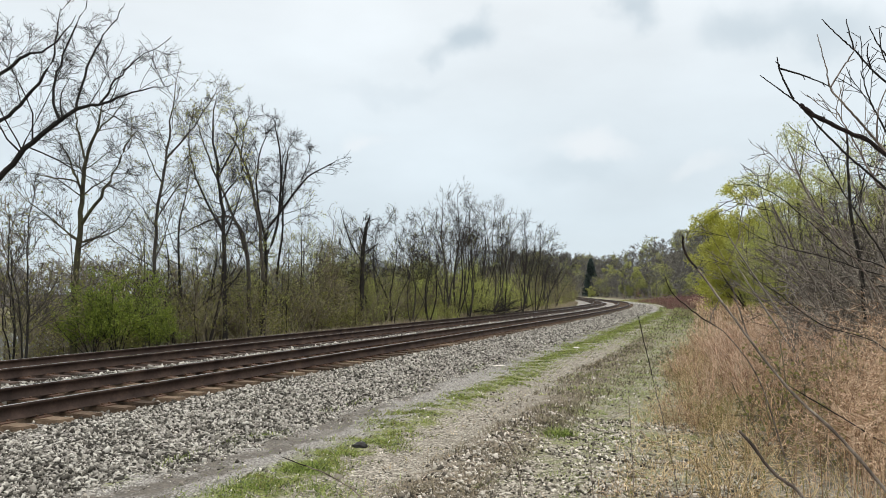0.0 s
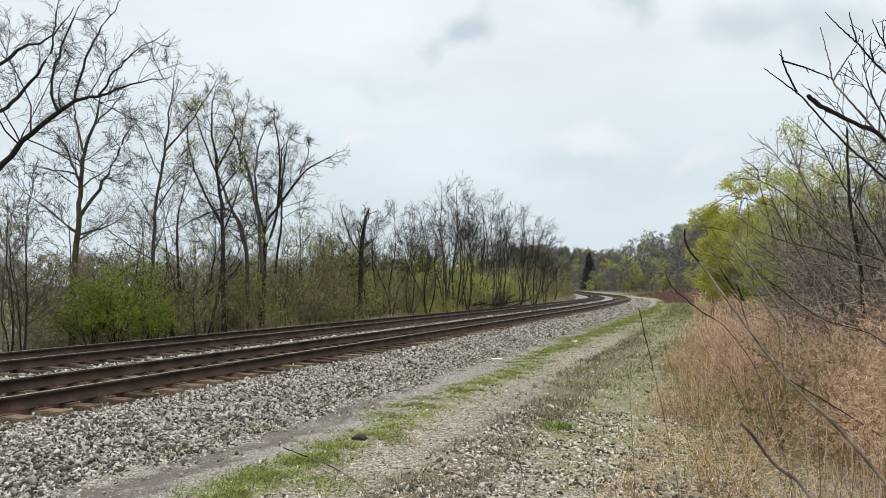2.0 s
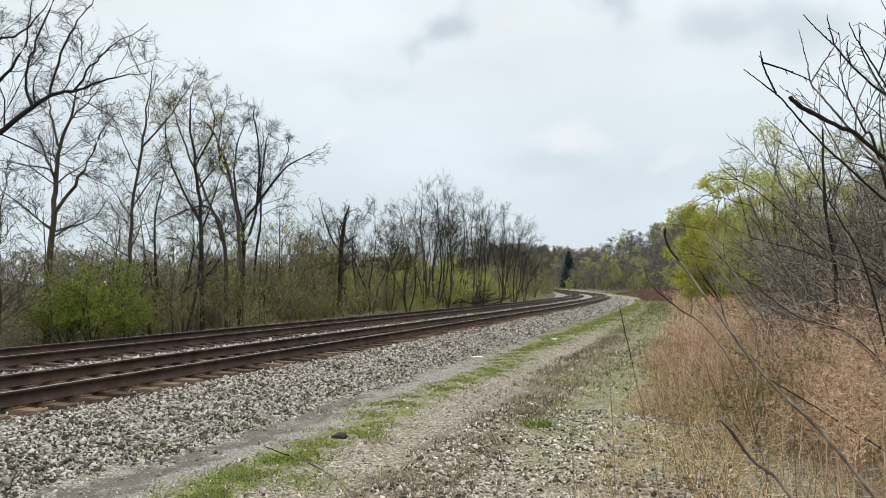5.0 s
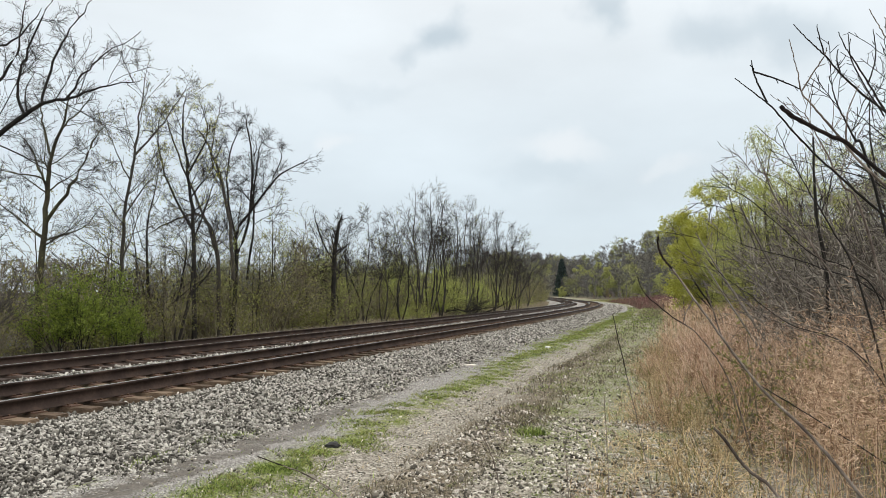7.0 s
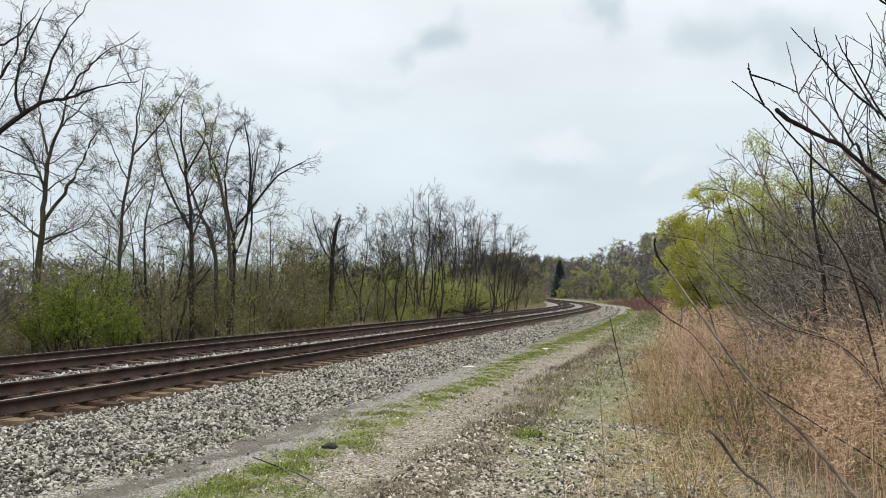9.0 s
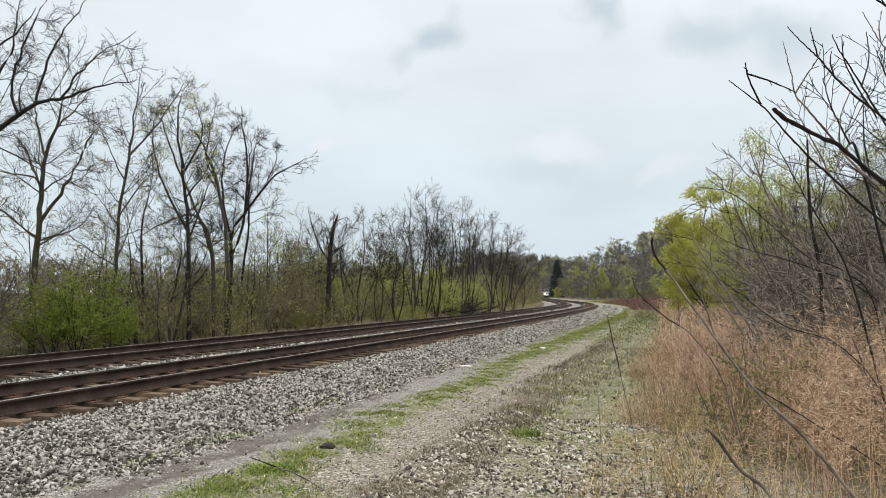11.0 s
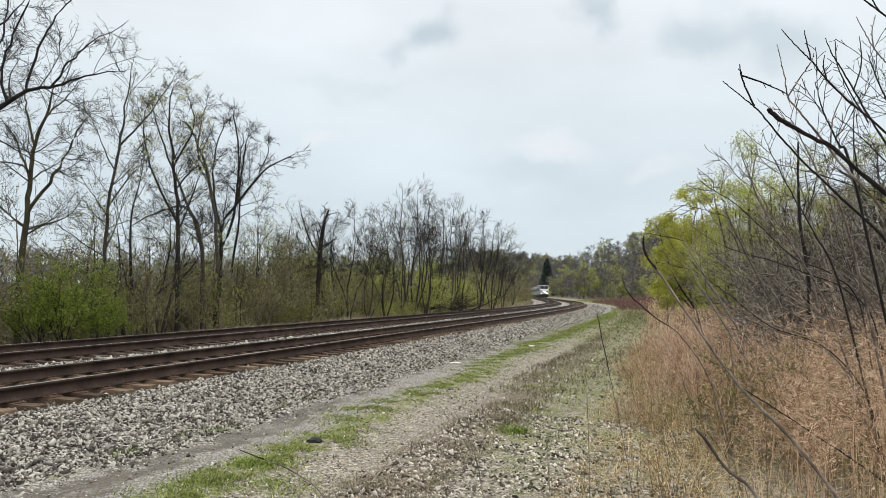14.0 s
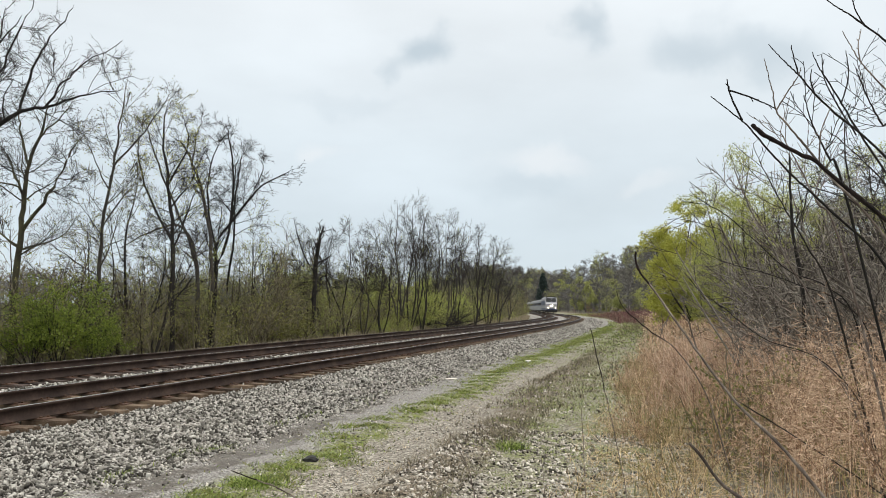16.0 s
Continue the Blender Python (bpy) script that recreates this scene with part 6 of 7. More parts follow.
def dry_field():
    """Dead weeds and straw beside the lane: an uneven edge, thinner and lower close to the lane."""
    rng = np.random.RandomState(23)
    straw, russet, seed, pink = Heap(), Heap(), Heap(), Heap()

    def field(n, s0, s1, o0, o1, power):
        s = s0 + (s1 - s0) * rng.power(power, n)
        o = rng.uniform(o0, o1, n)
        x, y, _ = on_line(s, o)
        edge = -7.35 + np.clip((s - 14) * 0.04, 0, 1.9) + 0.55 * ripple(x, y, 2.2, 33) + 0.35 * ripple(x, y, 0.8, 34)
        patch = ripple(x, y, 1.6, 31) + 0.5 * ripple(x, y, 0.6, 32)
        keep = (o < edge) & (rng.uniform(size=n) < 0.25 + 0.75 * np.clip((edge - o) / 1.5, 0, 1)) & (patch > -0.18 + 0.35 * rng.normal(size=n)) & ((x * x + y * y) > 2.6 ** 2)
        lows = 0.45 + 0.55 * smooth(s[keep], 4.5, 10)
        return x[keep], y[keep], lows * np.clip((edge - o)[keep] / np.where(s[keep] > 24, 1.2, 2.3), 0, 1), patch[keep]

    # tall weeds: leaning stalks with feathery tops, in drifts of differing height and colour
    stalk = Heap()
    for n, s0, s1, o0, power, h0, h1, wide, tufts, fluff, lean in ((900, 4.5, 13, -15, 0.9, 0.4, 0.9, 0.005, 10, 0.03, 0.75), (1500, 9.5, 22, -18, 0.9, 0.6, 1.3, 0.007, 8, 0.05, 0.5), (5000, 20, 42, -24, 0.9, 0.9, 1.5, 0.016, 6, 0.04, 0.35), (5000, 38, 100, -28, 0.9, 0.9, 1.5, 0.04, 3, 0.09, 0.3)):
        x, y, deep, patch = field(n, s0, s1, o0, -7.2, power)
        drift = ripple(x, y, 2.6, 39)
        h = rng.uniform(h0, h1, len(x)) * (0.3 + 0.7 * deep) * (0.85 + 0.45 * ripple(x, y, 1.3, 37) + 0.15 * patch)
        v, t, p1, p2 = blades(rng, x, y, h, rng.uniform(0.6, 1.3, len(x)) * wide, lean)
        dark = rng.uniform(size=len(x)) < (0.3 if s0 < 15 else 0.15)
        v3, k5 = v.reshape(-1, 5, 3), np.array([[0, 1, 3], [0, 3, 2], [2, 3, 4]])
        for sel, heap in ((dark, stalk), (~dark & (drift > 0.15), straw if s0 < 15 else russet), (~dark & (drift <= 0.15), russet)):
            m0 = int(sel.sum())
            if m0:
                heap.add(v3[sel].reshape(-1, 3), (np.arange(m0)[:, None, None] * 5 + k5).reshape(-1, 3))
        # side stalks, then seeds on them
        m = len(x) * 3
        i = np.tile(np.arange(len(x)), 3)
        f = rng.uniform(0.0, 0.85, m)[:, None]
        q0 = p1[i] * (1 - f) + p2[i] * f
        if s0 < 15:                     # thin curled side stalks and dead leaves
            m2 = len(x) * tufts
            i2 = rng.randint(0, len(x), m2)
            f2 = rng.uniform(-0.5, 1.0, m2)[:, None]
            c2 = p1[i2] * (1 - f2) + p2[i2] * f2
            tan = (drift[i2] + 0.4 * rng.normal(size=m2)) > (-0.1 if s0 < 8 else 0.45)
            for sel, heap in ((tan, straw), (~tan, pink)):
                heap.add(*slivers(rng, c2[sel], fluff, wide * 0.38))
        d = unit(np.stack([rng.normal(size=m), rng.normal(size=m), rng.uniform(0.2, 1.2, m)], 1))
        q, w = strand(rng, q0, d, rng.uniform(0.10, 0.35, m), np.full(m, wide * 0.28), 2, 0.2, 0.02)
        (russet if s0 < 8 else stalk).add(*tubes(q, w, 3)) if s0 < 10 else None
        if s0 > 15:
            seed.add(*petals(rng, q, int(len(x) * tufts), fluff, fluff * 0.6, -0.9, 0.35))
    # long broken stalks lying across one another near the ground
    x, y, deep, patch = field(8500, 3.0, 14, -13, -6.9, 0.8)
    p = np.stack([x, y, lie(x, y) + rng.uniform(0.02, 0.5, len(x)) * (0.3 + 0.7 * deep)], 1)
    d = unit(np.stack([rng.normal(size=len(x)), rng.normal(size=len(x)), rng.normal(0.15, 0.35, len(x))], 1))
    q, w = strand(rng, p, d, rng.uniform(0.25, 0.7, len(x)), np.full(len(x), 0.0021), 3, 0.16, -0.05)
    straw.add(*tubes(q, w, 3))
    tagged(new("dark_stalks", stalk.mesh("dark_stalks", M_BRUSH)), "dark brown standing stalks of dead weeds", "weeds", kind="stuff")
    # taller pale feathery plants close by
    plume = Heap()
    n = 1100
    x, y = rng.uniform(2.3, 6.6, n), rng.uniform(3.4, 8.5, n)
    keep = (x / y > 0.46 + 0.12 * rng.uniform(size=n)) & (np.hypot(x, y) > 4.0) & (ripple(x, y, 1.1, 38) > -0.25)
    x, y = x[keep], y[keep]
    v, t, p1, p2 = blades(rng, x, y, rng.uniform(0.9, 1.65, len(x)) + 0.35 * smooth(x / y, 0.52, 0.64), np.full(len(x), 0.005), 0.22)
    plume.add(v, t)
    k = len(x) * 75
    i2, f2 = rng.randint(0, len(x), k), (1 - rng.power(1.5, k) * 1.3)[:, None]
    plume.add(*slivers(rng, p1[i2] * (1 - f2) + p2[i2] * f2 + rng.normal(0, 0.012, (k, 3)), 0.038, 0.0024))
    tagged(new("feathery_weeds", plume.mesh("feathery_weeds", M_SEED)), "tall pale feathery dead weeds", "weeds", kind="stuff")
    # straw: low bent blades everywhere, lying across one another
    for n, s0, s1, o0, o1, power, h0, h1, wide in ((9000, 2.0, 13, -13, -6.8, 0.8, 0.2, 0.8, 0.006), (7000, 11, 30, -18, -7.0, 0.8, 0.3, 0.9, 0.012)):
        x, y, deep, patch = field(n, s0, s1, o0, o1, power)
        h = rng.uniform(h0, h1, len(x)) * (0.35 + 0.65 * deep)
        v, t, p1, p2 = blades(rng, x, y, h, rng.uniform(0.6, 1.3, len(x)) * wide, 1.1, 0.7)
        straw.add(v, t)
    x, y, deep, patch = field(5500, 2.5, 20, -13, -6.6, 0.8)
    olive, dead = Heap(), Heap()
    v, t, p1, p2 = blades(rng, x, y, rng.uniform(0.25, 0.9, len(x)) * (0.4 + 0.6 * deep), rng.uniform(0.005, 0.010, len(x)), 0.8)
    olive.add(v, t)
    tagged(new("olive_grass", olive.mesh("olive_grass", M_LEAF_OLIVE)), "dull olive-green blades among the straw", "grass", kind="stuff")
    # dead bits on the mound and the verge of the lane
    for n, s0, s1, o0, o1, h1 in ((12000, 4, 30, -6.25, -5.35, 0.17), (6000, 3, 24, -8.3, -7.0, 0.22), (1500, 4, 20, -5.5, -4.8, 0.07)):
        s, o = s0 + (s1 - s0) * rng.power(0.7, n), rng.uniform(o0, o1, n)
        x, y, _ = on_line(s, o)
        keep = ripple(x, y, 1.0, 35) + 0.6 * ripple(x, y, 0.35, 36) > 0.05 + 0.2 * rng.normal(size=n)
        x, y = x[keep], y[keep]
        v, t, p1, p2 = blades(rng, x, y, rng.uniform(0.3, 1.0, len(x)) * h1, rng.uniform(0.004, 0.008, len(x)), 1.6)
        (dead if o0 == -6.25 else straw).add(v, t)
    tagged(new("dry_grass", straw.mesh("dry_grass", M_STRAW)), "thin pale straw grass beside the lane", "grass", kind="stuff")
    tagged(new("dead_weeds", dead.mesh("dead_weeds", M_BRUSH)), "dead brown weeds along the middle of the verge", "weeds", kind="stuff")
    tagged(new("dry_weeds", russet.mesh("dry_weeds", M_RUSSET)), "tall dead reddish-brown weeds", "weeds", kind="stuff")
    tagged(new("reddish_weeds", pink.mesh("reddish_weeds", M_PINK)), "fine reddish-brown dead weed tops", "weeds", kind="stuff")
    tagged(new("seed_heads", seed.mesh("seed_heads", M_SEED)), "feathery tan seed heads of dead weeds", "weeds", kind="stuff")


def weed_clumps():
    """Bushy dead weeds, each a clump of wiry branching stalks: russet ones in drifts, straw-coloured and olive ones nearer the lane."""
    rng = np.random.RandomState(57)
    G = "dead weeds beside the lane"
    sorts = ((M_PINK, 1.35, "reddish-brown bushy dead weed with wiry side shoots", 9, 0.40), (M_PINK, 1.2, "reddish-brown bushy dead weed with wiry side shoots", 11, 0.5), (M_RUSSET, 1.1, "russet dead weed with stiff crossing twigs", 9, 0.55),
             (M_STRAW, 0.85, "straw-coloured dead weed with thin bent stalks", 10, 0.75), (M_STRAW, 0.7, "straw-coloured dead weed with thin bent stalks", 9, 1.0), (M_SEED, 1.5, "tall pale feathery dead weed", 6, 0.30), (M_LEAF_OLIVE, 0.75, "dull olive weed with fine shoots", 10, 0.7))
    kinds = []
    for k, (mat, tall, label, stems, spread) in enumerate(sorts):
        coarse = k in (3, 4, 6)
        r, orders = bush_lines(900 + k, tall, stems + (4 if coarse else 0), spread, 5 if coarse else 7, 3 if coarse else 4, 0, 0.14, 0.0036, droop=(0.03 if tall < 1 else 0.0), steps=(3, 1, 1))
        h = Heap()
        for j, (p, w) in enumerate(orders):
            h.add(*tubes(p, np.maximum(w, ((0.0034, 0.0027, 0.0024) if coarse else (0.0032, 0.0025, 0.0021))[j]), 3))
        h.add(*petals(r, orders[-1][0], 600 if k in (0, 1, 5) else 150, 0.013, 0.012, 0.0, 0.4))
        kinds.append((h.mesh("dead_weed", mat), label))
    n = 0
    while n < 205:
        s, o = rng.uniform(4.5, 21), -rng.uniform(6.9, 15.5)
        x, y, _ = on_line(s, o)
        x, y = float(x), float(y)
        edge = -7.35 + float(np.clip((s - 14) * 0.04, 0, 1.9)) + 0.5 * float(ripple(x, y, 2.2, 33))
        away = math.hypot(x, y)
        if o > edge or away < 3.3 or x / y > 0.80 or rng.uniform() > (0.6 if away < 5.5 else 0.36 if away < 8 else 1.0):
            continue
        near = away < 8.6 or edge - o < 0.7
        if near:
            k = rng.choice((3, 4, 4, 3, 4, 2, 2, 6)) if x / y < 0.5 or rng.uniform() < 0.4 else 5
        elif x / y > 0.50 and away < 11:
            k = rng.choice((5, 5, 2, 6, 3, 0))
        else:
            k = rng.choice((0, 0, 1, 1, 2, 2, 3, 0))
        size = rng.uniform(0.75, 1.12) * (0.6 + 0.4 * float(np.clip((edge - o) / 1.3, 0, 1)))
        me, label = kinds[k]
        ob = new("dead_weed", me)
        ob.matrix_basis = pose(x, y, float(lie(x, y)[0]) - 0.02, 0, rng.uniform(-9, 9), rng.uniform(0, 360)) @ Matrix.Diagonal((size, size, size, 1))
        tagged(ob, label, "weed", G)
        n += 1


def green_grass():
    rng = np.random.RandomState(29)
    h = Heap()
    n = 100000
    s = 3.5 + 66 * rng.power(0.5, n)
    o = -4.22 + 0.32 * smooth(s, 12, 22) + 0.12 * np.sin(s * 0.8) + 0.10 * np.sin(s * 2.1 + 1) + rng.normal(0, 0.27, n) * (1 + 0.35 * smooth(s, 9, 20))
    x, y, _ = on_line(s, o)
    keep = 1.2 * ripple(x, y, 1.1, 41) + 0.9 * ripple(x, y, 0.33, 42) > 0.14 - 0.36 * smooth(s, 8, 26) + 0.08 * rng.normal(size=n)
    x, y = x[keep], y[keep]
    far = np.hypot(x, y)
    v, t, _a, _b = blades(rng, x, y, rng.uniform(0.02, 0.075, len(x)), 0.006 + 0.0006 * far, 1.7)
    some = rng.uniform(size=len(x)) < 0.35
    v5, k5 = v.reshape(-1, 5, 3), np.array([[0, 1, 3], [0, 3, 2], [2, 3, 4]])
    dull = Heap()
    for sel, heap in ((some, dull), (~some, h)):
        heap.add(v5[sel].reshape(-1, 3), (np.arange(int(sel.sum()))[:, None, None] * 5 + k5).reshape(-1, 3))
    tagged(new("strip_herbs", dull.mesh("strip_herbs", M_LEAF_OLIVE)), "dull olive herbs in the grass strip of the lane", "grass", kind="stuff")
    for cx, cy, r, k, ht in ((1.4, 8.7, 0.16, 500, 0.12), (-1.34, 7.05, 0.2, 700, 0.10), (-1.75, 6.35, 0.4, 900, 0.07), (-3.4, 6.8, 0.16, 500, 0.10), (-2.2, 8.9, 0.22, 500, 0.07), (-3.0, 7.5, 0.5, 600, 0.05), (1.9, 10.5, 0.3, 300, 0.06), (-2.7, 9.0, 0.25, 300, 0.06), (2.6, 12.5, 0.4, 400, 0.06), (3.0, 15.0, 0.5, 500, 0.07), (-1.0, 6.4, 0.35, 900, 0.07), (-0.9, 8.4, 0.3, 500, 0.06), (2.2, 11.4, 0.5, 350, 0.04)):
        x, y = cx + rng.normal(0, r * 0.6, k), cy + rng.normal(0, r * 0.6, k)
        v, t, _a, _b = blades(rng, x, y, rng.uniform(0.4, 1.0, k) * ht, np.full(k, 0.009), 1.6)
        h.add(v, t)
    n = 7000
    s, o = 3.5 + 30 * rng.power(0.6, n), -2.62 + rng.normal(0, 0.2, n)
    x, y, _ = on_line(s, o)
    keep = ripple(x, y, 1.3, 45) + 0.7 * ripple(x, y, 0.4, 46) > 0.25
    v, t, _a, _b = blades(rng, x[keep], y[keep], rng.uniform(0.03, 0.09, keep.sum()), np.full(keep.sum(), 0.008), 1.5)
    v[:, 2] += 0.05
    h.add(v, t)
    n = 22000
    s, o = 6 + 40 * rng.power(0.6, n), rng.uniform(-7.5, -6.05, n)
    x, y, _ = on_line(s, o)
    keep = ripple(x, y, 1.2, 43) + 0.5 * ripple(x, y, 0.3, 44) > 0.08
    v, t, _a, _b = blades(rng, x[keep], y[keep], rng.uniform(0.015, 0.05, keep.sum()), np.full(keep.sum(), 0.010), 1.6)
    h.add(v, t)
    # rough herbs along the far verge of the lane
    tufts, brown = Heap(), Heap()
    for n, s0, s1, o0, o1, h1, heap, seed in ((12000, 13, 95, -8.6, -5.7, 0.14, h, 61), (8000, 12, 95, -9.0, -5.2, 0.20, tufts, 62), (7000, 16, 100, -9.5, -5.4, 0.30, brown, 63)):
        s, o = s0 + (s1 - s0) * rng.power(0.55, n), rng.uniform(o0, o1, n)
        x, y, _ = on_line(s, o)
        keep = ripple(x, y, 1.8, seed) + 0.7 * ripple(x, y, 0.6, seed + 5) > -0.05 + 0.15 * rng.normal(size=n)
        x, y, s = x[keep], y[keep], s[keep]
        v, t, _a, _b = blades(rng, x, y, rng.uniform(0.25, 1.0, len(x)) * h1 * (0.4 + 0.4 * smooth(s, 20, 60)), 0.006 + 0.0007 * s, 1.1)
        heap.add(v, t)
    # the lane grows over towards the bend, and green mats lie between the verge stones
    for n, s0, s1, o0, o1, h1, floor_level, heap, seed in ((15000, 19, 95, -6.2, -3.5, 0.085, 0.0, tufts, 71), (10000, 19, 100, -6.4, -3.5, 0.11, 0.1, brown, 72),
                                                           (11000, 20, 95, -6.3, -3.5, 0.08, 0.1, h, 73), (11000, 8, 24, -7.2, -5.6, 0.06, 0.22, h, 74), (6000, 9, 24, -6.9, -5.1, 0.13, 0.2, brown, 75)):
        s, o = s0 + (s1 - s0) * rng.power(0.6, n), rng.uniform(o0, o1, n)
        x, y, _ = on_line(s, o)
        keep = ripple(x, y, 1.5, seed) + 0.7 * ripple(x, y, 0.45, seed + 9) > floor_level + 0.12 * rng.normal(size=n) + (0.9 * (1 - smooth(s, 19, 31)) if s0 > 18 else 0)
        x, y, s = x[keep], y[keep], s[keep]
        v, t, _a, _b = blades(rng, x, y, rng.uniform(0.3, 1.0, len(x)) * h1, 0.006 + 0.0007 * s, 1.5)
        heap.add(v, t)
    tagged(new("verge_herbs", tufts.mesh("verge_herbs", M_GRASS)), "olive herbs on the rough verge of the lane", "weeds", kind="stuff")
    tagged(new("verge_weeds", brown.mesh("verge_weeds", M_BRUSH)), "brown dead weeds on the rough verge of the lane", "weeds", kind="stuff")
    tagged(new("green_grass", h.mesh("green_grass", M_GRASS)), "short fresh green grass in strips and tufts", "grass", kind="stuff")


# ---- the train ----
M_SILVER = material("stainless_steel", [(0.24, 0.245, 0.25), (0.36, 0.365, 0.37)], 0.6, 0.4, metal=0.4)
M_WHITE = material("loco_pale_grey_paint", [(0.27, 0.27, 0.275), (0.37, 0.37, 0.375)], 0.7, 0.45)
M_NAVY = material("navy_paint", [(0.02, 0.035, 0.075), (0.035, 0.055, 0.11)], 1.0, 0.4)
M_BLACK = material("undercarriage_black", [(0.012, 0.012, 0.012), (0.03, 0.028, 0.026)], 2.0, 0.7)
M_GLASS = material("dark_window_glass", [(0.008, 0.01, 0.012), (0.015, 0.018, 0.02)], 1.0, 0.12, spec=0.25)
M_LAMP = material("headlamp_glow", [(1, 0.9, 0.7), (1, 0.93, 0.75)], 1.0, 0.3, emit=(1.0, 0.84, 0.6, 14.0))


def loft(sections, mat, name, parent, label=""):
    """A skin over cross-sections of equal corner count, closed at both ends."""
    bm = bmesh.new()
    rings = [[bm.verts.new(p) for p in sec] for sec in sections]
    k = len(rings[0])
    for a, b in zip(rings, rings[1:]):
        for j in range(k):
            bm.faces.new((a[j], a[(j + 1) % k], b[(j + 1) % k], b[j]))
    bm.faces.new(rings[0][::-1])
    bm.faces.new(rings[-1])
    bmesh.ops.recalc_face_normals(bm, faces=bm.faces)
    return part(name, bm, mat, parent, label)


def hull(y, w, z0, z1, r):
    return [(-w, y, z0), (w, y, z0), (w, y, z1 - r), (w - r * 0.3, y, z1 - r * 0.3), (w - r * 1.2, y, z1), (-w + r * 1.2, y, z1), (-w + r * 0.3, y, z1 - r * 0.3), (-w, y, z1 - r)]


def bogie(parent, y, gap):
    b = box(bmesh.new(), -1.15, y - 1.9, 0.35, 1.15, y + 1.9, 0.8, 0.08)
    t = part("bogie", b, M_BLACK, parent)
    for dy in (-gap, gap):
        for sx in (-0.75, 0.75):
            bm = bmesh.new()
            bmesh.ops.create_cone(bm, cap_ends=True, segments=20, radius1=0.5, radius2=0.48, depth=0.13, matrix=Matrix.Translation((sx, y + dy, 0.5)) @ Matrix.Rotation(math.pi / 2, 4, "Y"))
            part("wheel", bm, M_RUST, t)


def locomotive():
    """Origin on the rails at mid-length; the nose looks along -y."""
    root = empty("locomotive", 0, 0, 0, "pale grey diesel passenger locomotive with dark roof and lit headlamps", "locomotive")
    secs = [hull(-10.5, 1.15, 0.9, 2.35, 0.2), hull(-10.25, 1.42, 0.85, 2.55, 0.25), hull(-9.3, 1.5, 0.8, 2.75, 0.3), hull(-8.3, 1.52, 0.8, 4.15, 0.45), hull(-7.9, 1.52, 0.8, 4.35, 0.45), hull(10.4, 1.52, 0.8, 4.35, 0.45)]
    loft(secs, M_WHITE, "body", root, "pale grey painted body")
    bm = bmesh.new()
    box(bm, -1.1, -7.9, 4.3, 1.1, 10.2, 4.46, 0.05)
    box(bm, -1.35, -8.25, 4.02, 1.35, -7.6, 4.40, 0.06)
    part("roof", bm, M_BLACK, root, "dark roof")
    for sx in (-1, 1):
        bm = bmesh.new()
        box(bm, min(sx * 1.50, sx * 1.545), -8.0, 2.1, max(sx * 1.50, sx * 1.545), 10.3, 3.3)
        part("stripe", bm, M_NAVY, root, "navy blue side band")
        bm = bmesh.new()
        box(bm, min(sx * 1.50, sx * 1.55), -8.0, 3.3, max(sx * 1.50, sx * 1.55), -6.8, 3.95)
        part("side_window", bm, M_GLASS, root)
        # windscreen halves, on the sloped cab front
        bm = bmesh.new()
        vs = [bm.verts.new(p) for p in ((sx * 0.04, -9.22, 2.9), (sx * 1.34, -9.18, 2.9), (sx * 1.26, -8.42, 4.02), (sx * 0.04, -8.45, 4.02), (sx * 0.04, -9.0, 2.9), (sx * 1.34, -9.0, 2.9), (sx * 1.26, -8.2, 4.02), (sx * 0.04, -8.25, 4.02))]
        for f in ((0, 1, 2, 3), (4, 7, 6, 5), (0, 4, 5, 1), (1, 5, 6, 2), (2, 6, 7, 3), (3, 7, 4, 0)):
            bm.faces.new([vs[i] for i in f])
        bmesh.ops.recalc_face_normals(bm, faces=bm.faces)
        part("windscreen", bm, M_GLASS, root, "dark windscreen")
        for x, z, r in ((0.2, 2.0, 0.18), (0.95, 1.45, 0.10)):
            bm = bmesh.new()
            bmesh.ops.create_cone(bm, cap_ends=True, segments=16, radius1=r, radius2=r * 0.9, depth=0.1, matrix=Matrix.Translation((sx * x, -10.52, z)) @ Matrix.Rotation(math.pi / 2, 4, "X"))
            part("headlamp", bm, M_LAMP, root, "glowing headlamp")
    bm = bmesh.new()
    box(bm, -1.4, -10.6, 0.25, 1.4, -9.9, 1.0, 0.1)
    box(bm, -0.2, -11.0, 0.75, 0.2, -10.5, 1.05, 0.05)
    part("pilot", bm, M_BLACK, root, "black plough and coupler")
    bm = bmesh.new()
    box(bm, -1.3, -3.0, 0.3, 1.3, 3.0, 0.9, 0.1)
    part("fuel_tank", bm, M_BLACK, root)
    bm = bmesh.new()
    box(bm, -1.2, -10.56, 2.14, 1.2, -10.44, 2.3)
    part("nose_band", bm, M_NAVY, root, "navy nose band")
    bm = bmesh.new()
    box(bm, -1.30, -10.56, 0.85, 1.30, -10.30, 1.28, 0.04)
    part("nose_skirt", bm, M_NAVY, root, "dark navy lower nose")
    for sx in (-1, 1):
        bm = bmesh.new()
        box(bm, min(sx * 1.50, sx * 1.54), -9.2, 0.8, max(sx * 1.50, sx * 1.54), 10.3, 1.35)
        part("side_skirt", bm, M_NAVY, root, "dark navy lower side")
    bogie(root, -6.4, 1.3)
    bogie(root, 6.4, 1.3)
    return root


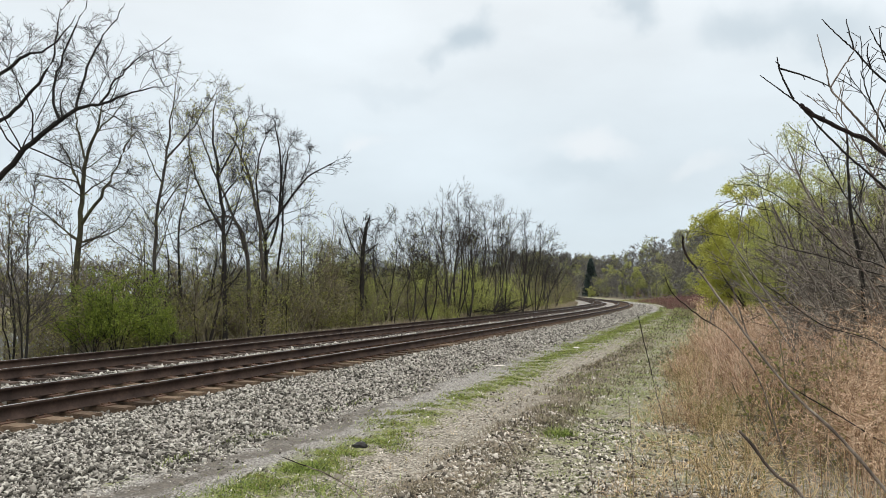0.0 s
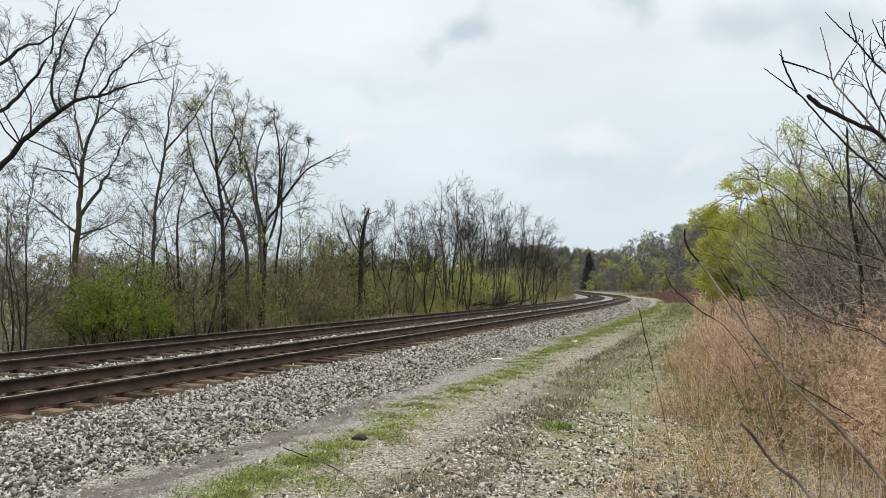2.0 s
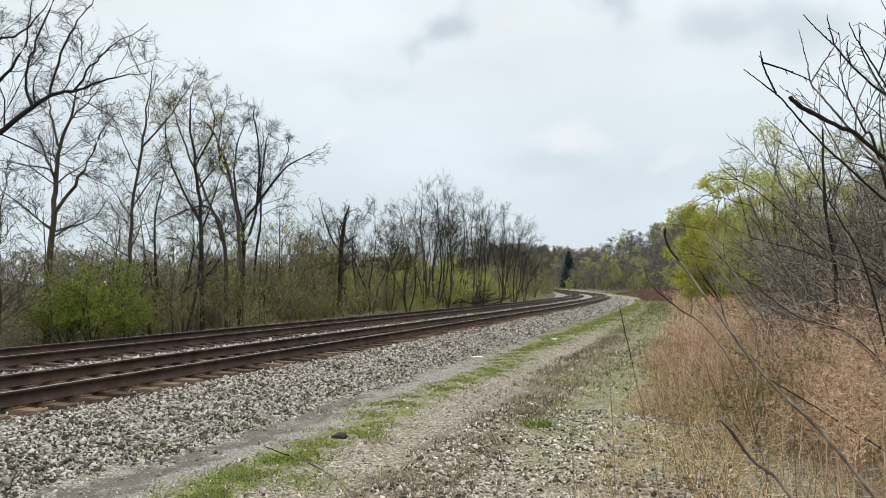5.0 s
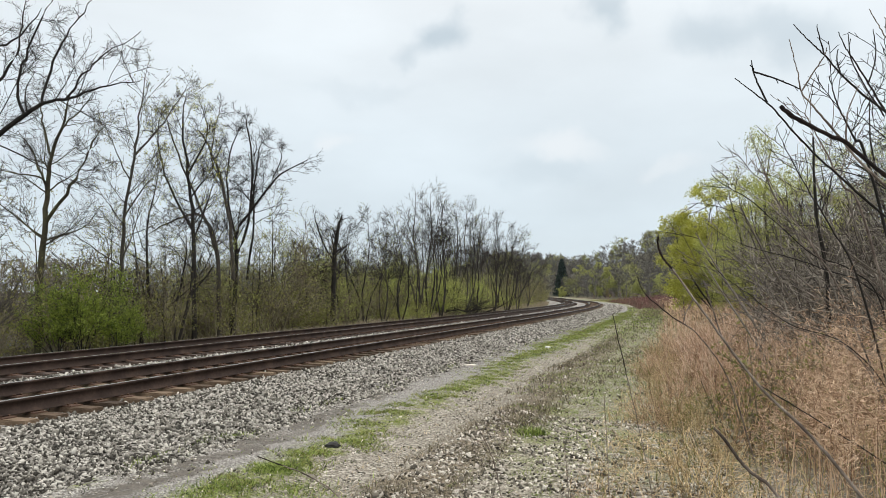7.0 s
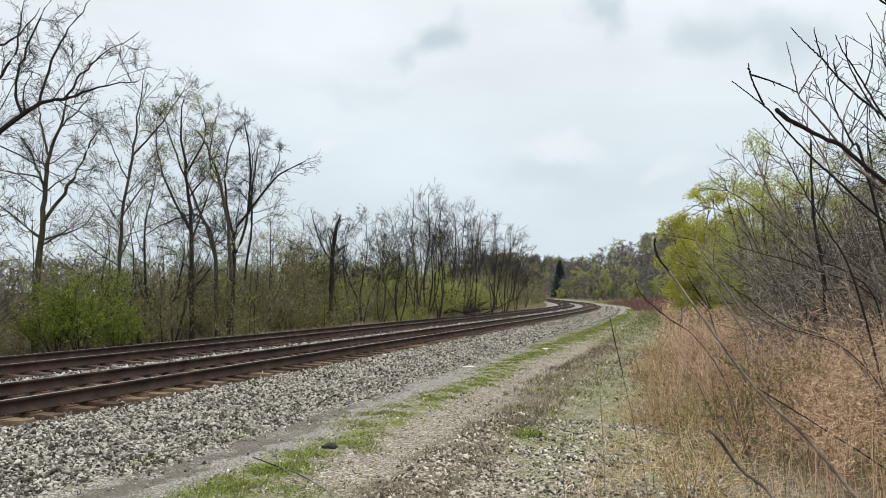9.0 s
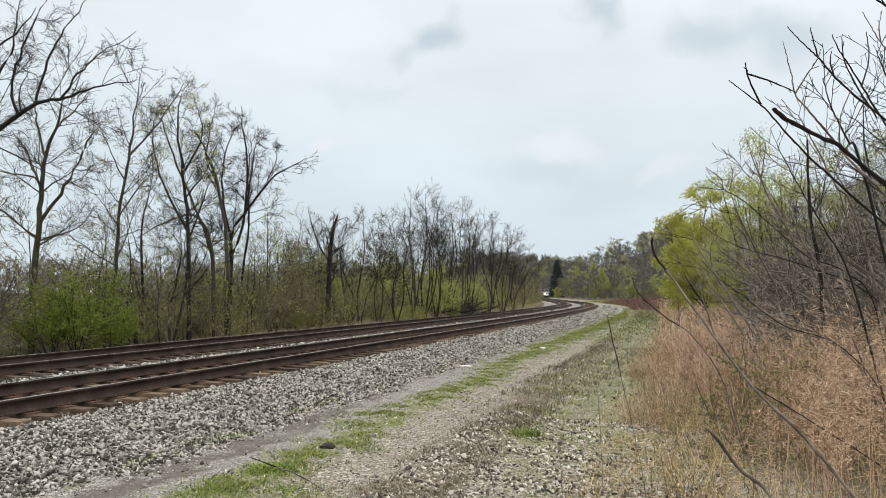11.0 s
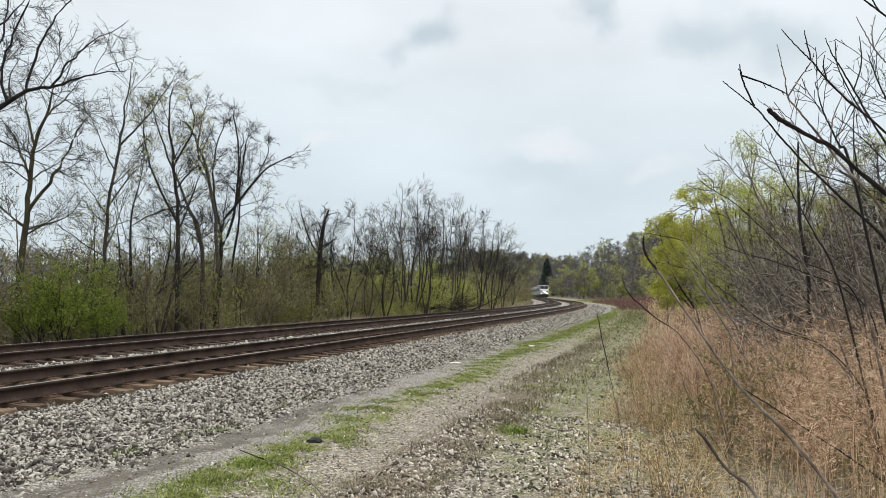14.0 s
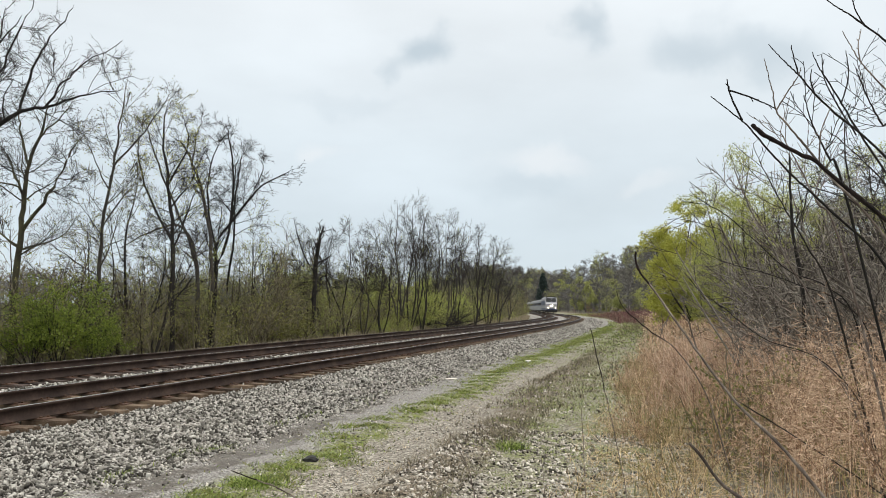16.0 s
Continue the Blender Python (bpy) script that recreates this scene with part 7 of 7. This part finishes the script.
def coach():
    root = empty("passenger_car", 0, 0, 0, "stainless steel passenger car with a dark window band", "railway car", "cars of the train")
    loft([hull(-12.9, 1.5, 0.75, 3.95, 0.5), hull(12.9, 1.5, 0.75, 3.95, 0.5)], M_SILVER, "body", root, "ribbed stainless steel body")
    for sx in (-1, 1):
        bm = bmesh.new()
        box(bm, min(sx * 1.48, sx * 1.515), -12.0, 2.1, max(sx * 1.48, sx * 1.515), 12.0, 2.95)
        part("stripe", bm, M_NAVY, root, "dark window band")
        for i in range(12):
            bm = bmesh.new()
            y = -10.8 + i * 1.9
            box(bm, min(sx * 1.5, sx * 1.53), y, 2.2, max(sx * 1.5, sx * 1.53), y + 1.3, 2.85)
            part("window", bm, M_GLASS, root)
    bm = bmesh.new()
    box(bm, -1.2, -9.0, 0.35, 1.2, 9.0, 0.75)
    part("underframe", bm, M_BLACK, root)
    bogie(root, -9.2, 1.25)
    bogie(root, 9.2, 1.25)
    return root


def trackside_sign(x, y):
    z = float(lie(x, y)[0])
    root = empty("trackside_sign", x, y, z, "small white marker plate on a post by the track", "sign")
    bm = bmesh.new()
    bmesh.ops.create_cone(bm, cap_ends=True, segments=10, radius1=0.04, radius2=0.04, depth=3.0, matrix=Matrix.Translation((0, 0, 1.5)))
    part("post", bm, M_BARK, root)
    part("plate", box(bmesh.new(), -0.3, -0.09, 2.35, 0.3, -0.05, 2.95, 0.01), M_WHITE, root, "white plate")


def scrap(name, x, y, radius, flat, mat, label, seed):
    """A crumpled or broken flat piece lying on the lane."""
    bm = bmesh.new()
    bmesh.ops.create_icosphere(bm, subdivisions=2, radius=radius)
    rng = random.Random(seed)
    for v in bm.verts:
        v.co *= rng.uniform(0.7, 1.25)
        v.co.z *= flat
    ob = new(name, bpy.data.meshes.new(name))
    bm.to_mesh(ob.data)
    bm.free()
    ob.data.materials.append(mat)
    ob.location = (x, y, float(lie(x, y)[0]) + radius * flat * 0.3)
    tagged(ob, label, "litter" if "plastic" in name else "stone")


M_SCRAP = material("white_plastic", [(0.65, 0.64, 0.60), (0.80, 0.79, 0.76)], 6.0, 0.5)


def motions():
    """The train comes round the bend on the near track."""
    for ob, behind in TRAIN:
        rows = []
        for i in range(0, 33):
            t = i * 0.5
            s = 189.0 + 26.8 * (16.0 - t) + behind
            x, y, h = on_line(s, 0.7525)
            rows.append((t, Matrix.Translation((float(x), float(y), RAIL_Z)) @ Matrix.Rotation(-float(h), 4, "Z")))
        walk(ob, rows)


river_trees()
belt_trees()
thicket()
right_side()
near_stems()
conifer(86.5, 418.0, 23.0)
far_woods()
dry_field()
weed_clumps()
green_grass()
trackside_sign(63.4, 300.0)
scrap("plastic_scrap", 4.24, 22.9, 0.10, 0.35, M_SCRAP, "crumpled white plastic scrap on the grass strip", 4)
scrap("plastic_bag", -0.93, 8.15, 0.085, 0.45, M_BLACK, "crumpled black plastic bag at the edge of the grass strip", 6)
scrap("flat_stone", 1.31, 17.2, 0.15, 0.14, M_PEBBLE, "flat pale stone bedded in the gravel lane", 8)
loco = locomotive()
TRAIN = [(loco, 10.6)]
car = coach()
for i in range(6):
    TRAIN.append((car if i == 0 else copy_thing(car, Matrix.Identity(4)), 21.2 + 0.6 + 12.9 + i * 26.4))
motions()
